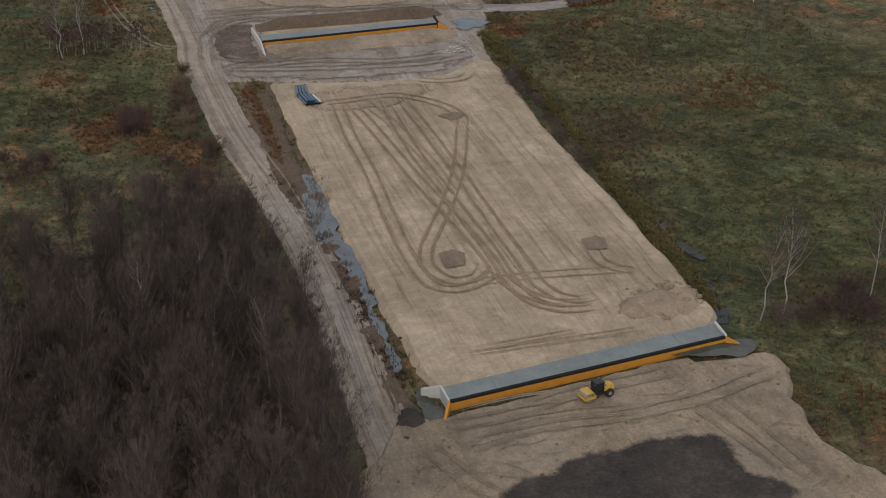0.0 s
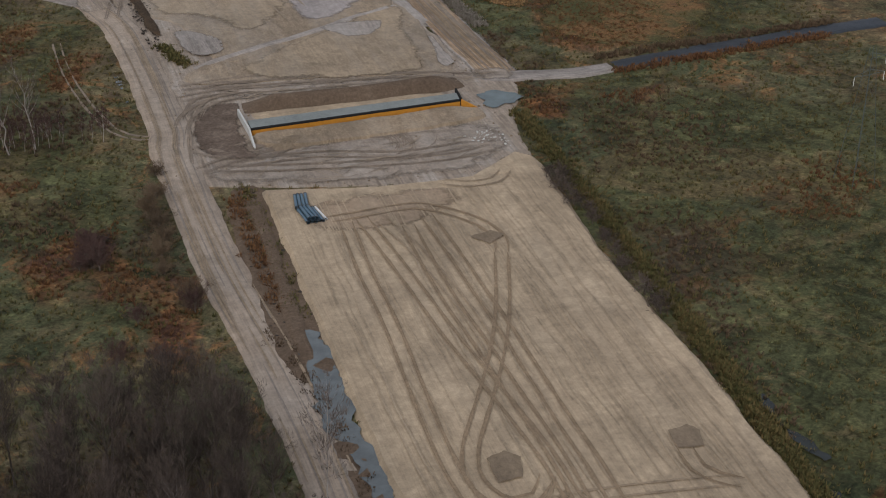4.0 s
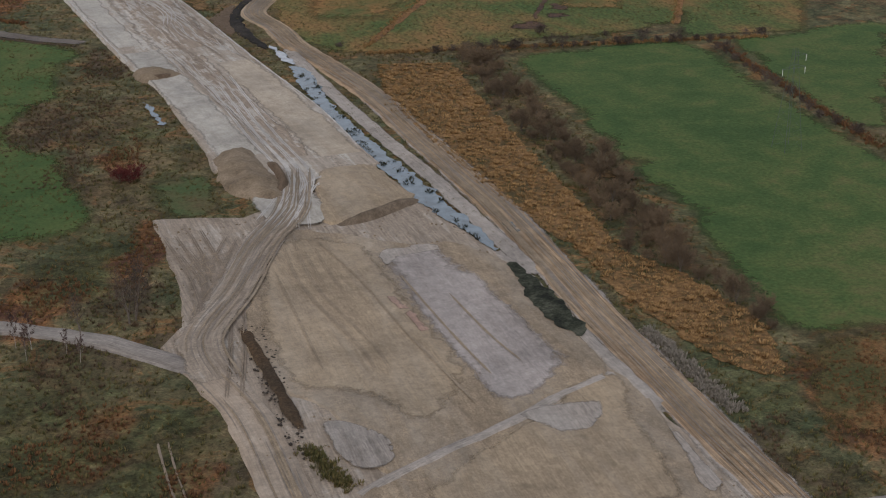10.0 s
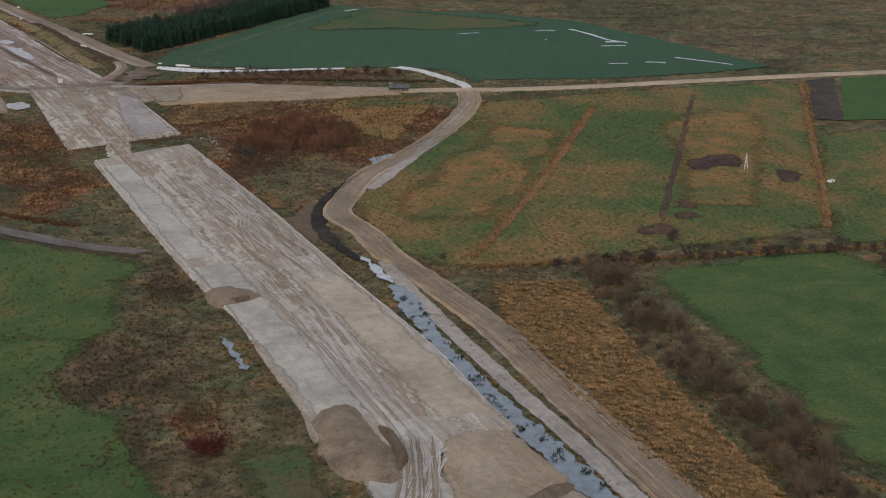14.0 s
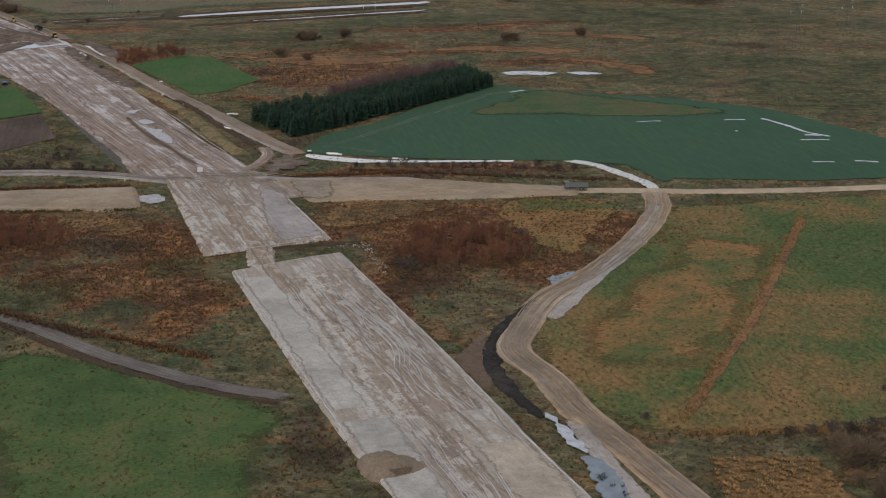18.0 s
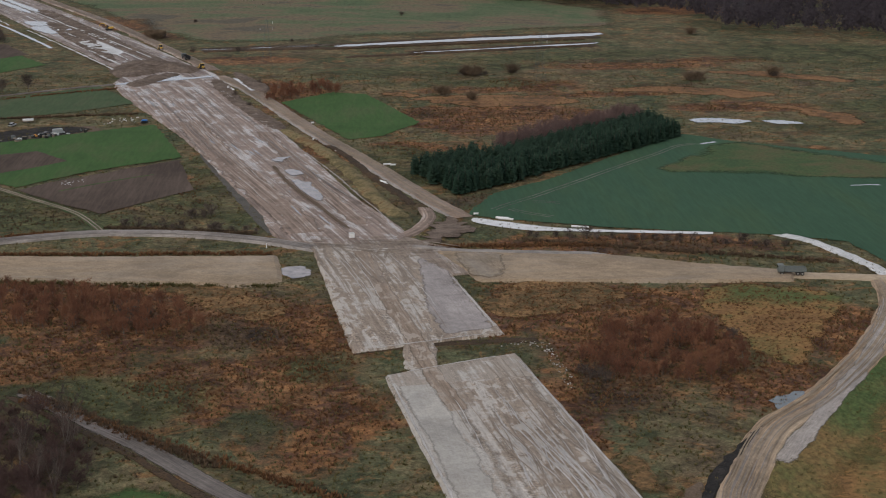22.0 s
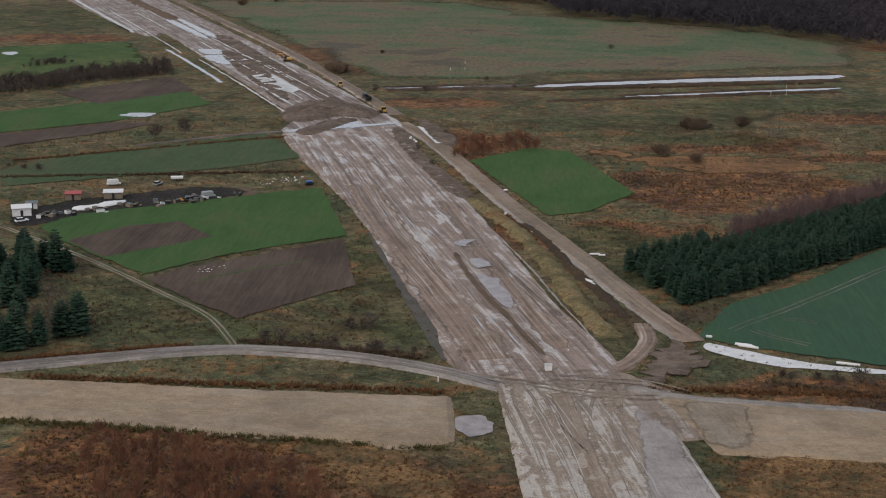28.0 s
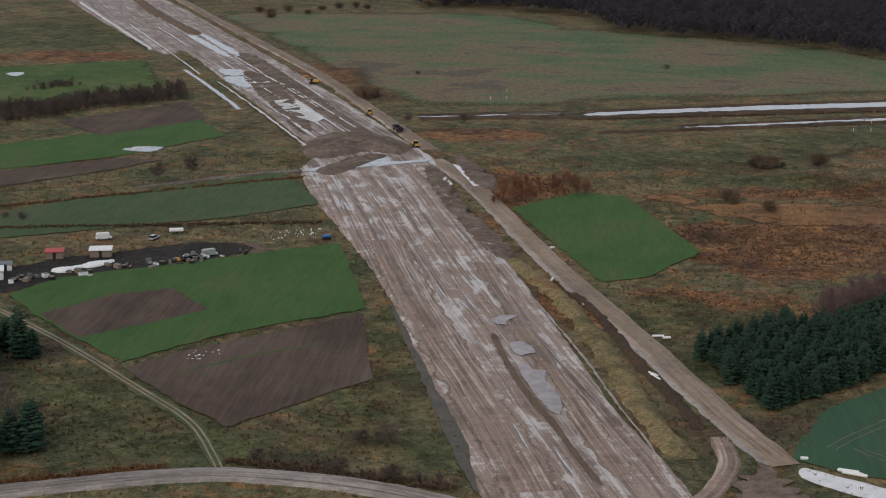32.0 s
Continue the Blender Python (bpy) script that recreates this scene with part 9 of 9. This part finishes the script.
def dump_truck(m, label, body="black"):
    root = boxy("dump_truck", label, "truck", m, (("cab", (2.2, 3.9, -1.2, 1.2, 1.0, 2.9), 0.12, "galv" if body == "black" else body), ("windscreen", (3.88, 3.93, -1.0, 1.0, 1.9, 2.6), 0.0, "glass"), ("chassis", (-3.8, 3.8, -0.5, 0.5, 0.75, 1.05), 0.03, "black"), ("tipper_floor", (-3.9, 2.0, -1.2, 1.2, 1.1, 1.25), 0.02, body), ("tipper_side", (-3.9, 2.0, -1.25, -1.15, 1.1, 2.2), 0.03, body), ("tipper_side", (-3.9, 2.0, 1.15, 1.25, 1.1, 2.2), 0.03, body), ("tailgate", (-3.95, -3.85, -1.2, 1.2, 1.1, 2.2), 0.02, body), ("headboard", (1.95, 2.05, -1.2, 1.2, 1.1, 2.4), 0.02, body)))
    for x in (-2.9, -1.6, 2.8):
        for y in (-1.0, 1.0):
            wheel(root, x, y, 0.52, 0.35)
    return root


def car(m, label, key, van=False):
    root = thing("van" if van else "car", label, "van" if van else "car", m)
    long, high = (5.0, 2.1) if van else (4.3, 1.45)
    part("body", box(bmesh.new(), -long / 2, long / 2, -0.88, 0.88, 0.3, 0.85, 0.15), M[key], root)
    bm = box(bmesh.new(), -long * 0.46, long * (0.36 if van else 0.22), -0.78, 0.78, 0.85, high, 0.18)
    part("cabin", bm, M[key] if van else M["glass"], root)
    part("roof", box(bmesh.new(), -long * 0.36, long * (0.3 if van else 0.08), -0.66, 0.66, high - 0.02, high + 0.04, 0.02), M[key], root)
    part("windscreen", box(bmesh.new(), long * (0.355 if van else 0.215), long * (0.365 if van else 0.225), -0.66, 0.66, 0.95, high - 0.2), M["glass"], root)
    for x in (-long * 0.31, long * 0.31):
        for y in (-0.8, 0.8):
            wheel(root, x, y, 0.31, 0.2)
    return root


def shed(m, label, long, wide, high, roof_key, wall_key="timber"):
    root = thing("shed", label, "shed", m)
    for pn, e in (("wall", (-long / 2, long / 2, -wide / 2, -wide / 2 + 0.1, 0, high)), ("wall", (-long / 2, long / 2, wide / 2 - 0.1, wide / 2, 0, high)), ("wall", (-long / 2, -long / 2 + 0.1, -wide / 2 + 0.1, wide / 2 - 0.1, 0, high)), ("wall", (long / 2 - 0.1, long / 2, -wide / 2 + 0.1, wide / 2 - 0.1, 0, high))):
        part(pn, box(bmesh.new(), *e), M[wall_key], root)
    part("door", box(bmesh.new(), -0.45, 0.45, -wide / 2 - 0.03, -wide / 2, 0, 1.95), M["black"], root, "dark plank door")
    part("roof", box(bmesh.new(), -long / 2 - 0.3, long / 2 + 0.3, -wide / 2 - 0.3, wide / 2 + 0.3, high, high + 0.12, 0.02, pose(0, 0, 0, 4, 0, 0)), M[roof_key], root)
    return root


def spot(p, turn, z=0.0):
    return pose(p[0], p[1], z, 0, 0, turn)


excavator(spot((-201.2, 1167.3), 200, 0.6), "yellow crawler excavator on the far road bed")
bulldozer(spot((-161.4, 1082.7), 110, 0.6), "yellow bulldozer working on the road bed")
dump_truck(spot((-144.1, 1044.1), 115, 0.6), "dark dump truck on the haul road")
bulldozer(spot((-133.2, 1011.3), 120, 0.6), "yellow bulldozer beside the pool")
dump_truck(spot((60.6, 626.3), 175, 0.2), "grey dump truck on the sandy cross road", "galv")
shed(spot((-221.5, 832.3), 12), "small timber shed with a red sheet roof", 5.0, 3.6, 2.3, "red")
shed(spot((-208.7, 836.0), 12), "open timber shed with a white roof", 6.2, 4.0, 2.3, "white")
shed(spot((-231.6, 808.6), 20), "pale storage shed beside the track", 6.0, 4.5, 2.8, "white", "white")
shed(spot((-231.2, 817.7), 20), "low grey storage hut", 3.5, 2.6, 2.1, "galv", "white")
car(spot((-213.7, 855.0), 25), "white van parked in the grass", "white", True)
car(spot((-176.8, 839.8), 30), "silver car parked in the dirt yard", "silver", True)
car(spot((-198.3, 856.9), 70), "pale green car body among weeds", "silver")
car(spot((-180.2, 835.9), 10), "dark car wreck in the dirt yard", "black")
car(spot((-181.6, 834.4), 60), "dark car wreck on the dirt", "black")
car(spot((-228.5, 799.1), 40), "white car parked by the track", "white")
boxy("flat_trailer", "flat trailer with a pale cover", "trailer", spot((-193.4, 865.2), 15), (("bed", (-2.2, 2.2, -1.0, 1.0, 0.6, 0.8), 0.03, "timber"), ("cover", (-2.2, 2.2, -1.0, 1.0, 0.8, 1.5), 0.1, "white"), ("wheel", (-0.4, 0.4, -1.1, -0.95, 0.0, 0.6), 0.1, "rubber"), ("wheel", (-0.4, 0.4, 0.95, 1.1, 0.0, 0.6), 0.1, "rubber")))
boxy("old_tractor", "old orange tractor in the dirt yard", "tractor", spot((-184.1, 831.3), 120), (("hood", (0.0, 1.6, -0.35, 0.35, 0.7, 1.3), 0.08, "orange"), ("seat_box", (-0.8, 0.0, -0.5, 0.5, 0.7, 1.1), 0.05, "orange"), ("rear_wheel", (-1.0, 0.2, -0.9, -0.55, 0.0, 1.3), 0.3, "rubber"), ("rear_wheel", (-1.0, 0.2, 0.55, 0.9, 0.0, 1.3), 0.3, "rubber"), ("front_wheel", (1.0, 1.6, -0.7, -0.5, 0.0, 0.7), 0.2, "rubber"), ("front_wheel", (1.0, 1.6, 0.5, 0.7, 0.0, 0.7), 0.2, "rubber")))
for p, q, label in (((-217.0, 816.8), (-210.3, 821.5), "crumpled white plastic sheeting over a heap"), ((-210.3, 822.8), (-204.1, 827.6), "white plastic sheeting over stored goods")):
    patch("plastic_sheeting", [p, ((p[0] + q[0]) / 2, (p[1] + q[1]) / 2 - 2.2), q, (q[0] + 0.5, q[1] + 3.2), ((p[0] + q[0]) / 2, (p[1] + q[1]) / 2 + 3.0), (p[0], p[1] + 3)], 0.5, M["white"], label, "sheeting", edge=0.6, wave=2.0, step=0.8, grid=1.2, skirt=0.5, lump=0.35, dome=0.9, kind="thing")
boxy("tarpaulin_heap", "heap under a blue tarpaulin at the field corner", "tarpaulin", spot((-145.3, 863.3), 20), (("mound", (-1.6, 1.6, -1.0, 1.0, 0.0, 0.9), 0.3, "black"), ("tarpaulin", (-1.2, 1.3, -0.8, 0.9, 0.7, 1.4), 0.3, "blue")))
r = np.random.default_rng(77)
for k in range(46):
    a, b = np.array((-225.5, 805.6)), np.array((-168.5, 842.9))
    p = a + (b - a) * r.uniform() + r.normal(0, 2.5, 2)
    w, l, h = r.uniform(0.4, 1.4), r.uniform(0.4, 1.8), r.uniform(0.3, 1.2)
    boxy("scrap_crate", "piece of stored scrap on the yard", "scrap", spot(p, r.uniform(0, 180)), (("crate", (-w, w, -l / 2, l / 2, 0, h), 0.08, ("timber", "black", "galv", "white", "black", "timber")[k % 6]), ("lid", (-w * 0.9, w * 0.9, -l * 0.4, l * 0.4, h, h + 0.08), 0.02, ("galv", "timber", "black")[k % 3])), "scrap in the yard")

boxy("site_box", "small white site box at the crossing", "box", spot((-61.5, 670.1), 10, 0.55), (("body", (-0.8, 0.8, -0.7, 0.7, 0.0, 1.3), 0.05, "white"), ("lid", (-0.85, 0.85, -0.75, 0.75, 1.3, 1.4), 0.02, "pale_concrete")))
boxy("marker_post", "white marker post beside the gravel road", "post", spot((-86.7, 661.6), 0), (("post", (-0.12, 0.12, -0.12, 0.12, -0.2, 1.3), 0.03, "white"), ("cap", (-0.16, 0.16, -0.16, 0.16, 1.3, 1.4), 0.02, "black")))
for p, long, turn in (((9.7, 681.4), 5.5, -15), ((-13.1, 693.2), 5.0, -25), ((-74.6, 825.4), 2.2, 80), ((-75.3, 860.5), 1.4, 20), ((-49.1, 745.3), 4.0, -60), ((-12.4, 692.3), 5.0, -20), ((-13.3, 693.8), 4.0, -15), ((-49.5, 747.2), 3.0, -50), ((-47.0, 776.4), 3.0, 10), ((-44.9, 775.3), 2.0, 10), ((-21.2, 699.5), 1.5, 0)):
    bm = bmesh.new()
    rod(bm, (-long / 2, 0, 0.35), (long / 2, 0, 0.35), 0.35, 0.33, 12)
    root = thing("sheet_roll", "roll of white geotextile lying on the verge", "roll", spot(p, turn, -0.02), "white rolls")
    part("sleeve", bm, M["white"], root)
    bm = bmesh.new()
    rod(bm, (-long / 2 - 0.1, 0, 0.35), (long / 2 + 0.1, 0, 0.35), 0.1, 0.1, 8)
    part("core", bm, M["timber"], root, "cardboard core")


# ---- pylons of the power line ----
M["pylon_steel"] = plain_mat("dull_green_steel", (0.085, 0.105, 0.1), 0.8, 0.0)


def pylon(label, high=25.0):
    root = thing("pylon", label, "pylon")
    def at(h):
        return 2.2 * (1 - h / high) + 0.35
    for sx in (-1, 1):
        for sy in (-1, 1):
            bm = bmesh.new()
            rod(bm, (sx * at(0), sy * at(0), -0.1), (sx * at(high), sy * at(high), high), 0.055, 0.04, 4)
            part("leg", bm, M["pylon_steel"], root)
    bm = bmesh.new()
    hs = np.linspace(0.5, high - 0.5, 11)
    for k, (a, b) in enumerate(zip(hs, hs[1:])):
        ra, rb, s = at(a), at(b), 1 if k % 2 else -1
        for (x0, y0), (x1, y1) in (((-1, -1), (1, -1)), ((1, -1), (1, 1)), ((1, 1), (-1, 1)), ((-1, 1), (-1, -1))):
            if s > 0:
                (x0, y0), (x1, y1) = (x1, y1), (x0, y0)
            rod(bm, (x0 * ra, y0 * ra, a), (x1 * rb, y1 * rb, b), 0.018, 0.018, 3)
    part("bracing", bm, M["pylon_steel"], root)
    for h, side in ((high - 2, 1), (high - 5, -1), (high - 5, 1)):
        bm = bmesh.new()
        rod(bm, (0, 0, h), (side * 3.4, 0, h + 0.1), 0.07, 0.04, 4), rod(bm, (0, 0, h + 1.0), (side * 3.4, 0, h + 0.1), 0.05, 0.04, 4)
        part("cross_arm", bm, M["pylon_steel"], root)
        part("insulator", rod(bmesh.new(), (side * 3.3, 0, h - 1.5), (side * 3.3, 0, h), 0.06, 0.06, 8), M["white"], root, "white insulator string")
    return root


tower = pylon("grey steel lattice pylon in rough grass")
PYLONS = [(77.3, 101.8), (108.1, 311.6), (258.6, 925.8), (294.9, 942.5), (194.9, 1198.2), (-100.5, 1024), (35.2, 970.7)]
tower.matrix_world = spot(PYLONS[0], 10)
tower["group"] = "power line pylons"
for p in PYLONS[1:]:
    copy_thing(tower, spot(p, 10))
stand = thing("pole_frame", "pale wooden A-frame pole in the hay field", "pole", spot((136.8, 489.5), 30))
for a, b in (((-0.9, 0, -0.2), (0, 0, 5.0)), ((0.9, 0, -0.2), (0, 0, 5.0)), ((-0.45, 0, 2.4), (0.45, 0, 2.4))):
    part("pole", rod(bmesh.new(), a, b, 0.13, 0.1, 6), M["white"], stand)

# ---- rubble, clods, litter ----
def rock(seed):
    rr = np.random.default_rng(seed)
    bm = bmesh.new()
    bmesh.ops.create_icosphere(bm, subdivisions=1, radius=0.5)
    for v in bm.verts:
        v.co *= rr.uniform(0.7, 1.15)
        v.co.z *= 0.7
    return np.array([v.co for v in bm.verts]), np.array([[v.index for v in f.verts] for f in bm.faces])


def strewn(name, label, category, key, lines, gap, size, seed, z=0.1):
    rr = np.random.default_rng(seed)
    p = np.concatenate([scatter(o, gap, rr) for o in lines])
    s = rr.uniform(0, 1, len(p)) ** 2 * (size[1] - size[0]) + size[0]
    stuff(name, rock(seed), p, s, rr.uniform(0, 6.28, len(p)), M[key], label, category, z)


strewn("rubble", "white broken concrete rubble at the embankment end", "rubble", "pale_concrete", [[(16.2, 137.8), (21.7, 140.2), (24.2, 135.7), (23.7, 131.5), (21.1, 134.3), (16.9, 135.5)], [(16.3, 138.5), (22, 141.1), (23.9, 137.2), (20.2, 135)]], 1.0, (0.15, 0.7), 5, 0.3)
strewn("rubble", "whitish broken clods along the trench", "rubble", "lime", [[(-27.8, 567.8), (-21, 572.4), (-15.4, 570), (-13.8, 552.9), (-13, 539), (-15.4, 539), (-16.6, 553), (-17.6, 567), (-21, 569)]], 1.1, (0.2, 0.7), 15, 0.1)
strewn("clods", "dark clods on a low bank", "clods", "peat", [[(-34, 249.7), (-29.6, 245.8), (-31.2, 206.3), (-31.6, 196.3), (-33.9, 200.9), (-35.2, 227.3)]], 0.9, (0.2, 0.8), 26, 0.3)
strewn("clods", "broken lumps of damp sand", "clods", "sandmud", [[(11.9, 20.8), (22.8, 20.9), (24.7, 15.5), (20.7, 9.9), (13.7, 9.1), (8.9, 12.2)]], 1.4, (0.6, 1.8), 27, 0.95)
strewn("clods", "clods of brown soil", "clods", "heap", [MUD_LINE], 3.2, (0.15, 0.7), 6, 0.12)
strewn("clods", "clods of sandy soil", "clods", "heap", [SOUTH_EARTH_LINE], 3.0, (0.15, 0.7), 16, 0.56)
strewn("clods", "dark clods along the embankment foot", "clods", "peat", [[(-24.9, 18.9), (-24.2, 9), (-20.4, 4.8), (-21.6, 3.6), (-26.6, 12.8)], BERM_LINE, [(-28.2, 41.8), (-25.6, 37.2), (-26.6, 12.8), (-29.6, 4.3), (-29.8, 23.7)], PEAT_LINE, [(14.3, 335.4), (20.1, 280.1), (21.5, 273), (16.1, 283.5), (11.8, 312.5)]], 1.1, (0.2, 0.9), 7, 0.1)
strewn("clods", "pale lime clods on the road bed", "clods", "lime_glint", [STAB_C_LINE], 6.0, (0.2, 0.6), 8, 0.52)
strewn("litter", "small white litter in the grass", "litter", "white", [[(-165.1, 871), (-149.2, 876.9), (-147.3, 865.4), (-162.8, 859.7)], [(-162.2, 752.2), (-151.3, 755.8), (-149.8, 748.9), (-160.5, 745.4)]], 2.2, (0.3, 0.8), 9, 0.1)
bale_v, bale_f = rock(12)
rr = np.random.default_rng(12)
q = np.array([(-179.8, 1341.2), (-153.9, 1403.0), (-137.2, 1427.5), (-127.6, 1335.9), (-118.7, 1299.0), (-115.8, 1409.1), (-153.3, 1281.6), (-104.7, 1361.2), (-92.4, 1428.4), (-81.9, 1356.5), (-63.0, 1332.7), (-46.8, 1297.7), (-31.1, 1378.3), (-170.5, 1385.3), (-168.8, 1303.7), (-130.3, 1340.3), (-122.7, 1332.9), (-114.6, 1314.6), (-97.9, 1331.3), (-95.4, 1309.5), (-81.7, 1311.7), (-80.7, 1357.4), (-59.0, 1404.6), (-45.9, 1400.4), (-19.0, 1373.8), (-3.4, 1361.4), (11.7, 1372.9), (-104.6, 1324.5), (-87.8, 1350.3)])
for p in q:
    bale = thing("hay_bale", "pale round hay bale in a far meadow", "hay bale", spot(p, rr.uniform(0, 180)), "hay bales")
    part("wrap", rod(bmesh.new(), (-0.5, 0, 0.5), (0.5, 0, 0.5), 0.52, 0.52, 14), M["timber"], bale)

boxy("plastic_sheet_bundle", "white plastic bundle lying in the hay field", "bundle", spot((154.7, 469.4), 20), (("bundle", (-1.2, 1.2, -0.7, 0.7, 0.0, 0.8), 0.25, "white"), ("strap", (-0.1, 0.1, -0.72, 0.72, 0.0, 0.82), 0.02, "black")))
for p, q in (((241.1, 581.9), (225.8, 546.1)), ((211.9, 508.4), (204.8, 489.6))):
    a, b = np.array(p), np.array(q)
    long = float(np.linalg.norm(b - a))
    root = thing("plastic_tunnel", "low white plastic tunnel on a vegetable plot", "tunnel", pose(*((a + b) / 2), 0, 0, 0, math.degrees(math.atan2(b[1] - a[1], b[0] - a[0]))), "plastic tunnels")
    bm = bmesh.new()
    bmesh.ops.create_cone(bm, cap_ends=True, segments=16, radius1=0.7, radius2=0.7, depth=long, matrix=pose(0, 0, 0.05, 0, 90, 0))
    part("film", bm, M["white"], root)
    bm = bmesh.new()
    for k in range(6):
        x = -long / 2 + long * k / 5
        bmesh.ops.create_cone(bm, cap_ends=False, segments=16, radius1=0.73, radius2=0.73, depth=0.06, matrix=pose(x, 0, 0.05, 0, 90, 0))
    part("hoops", bm, M["galv"], root)
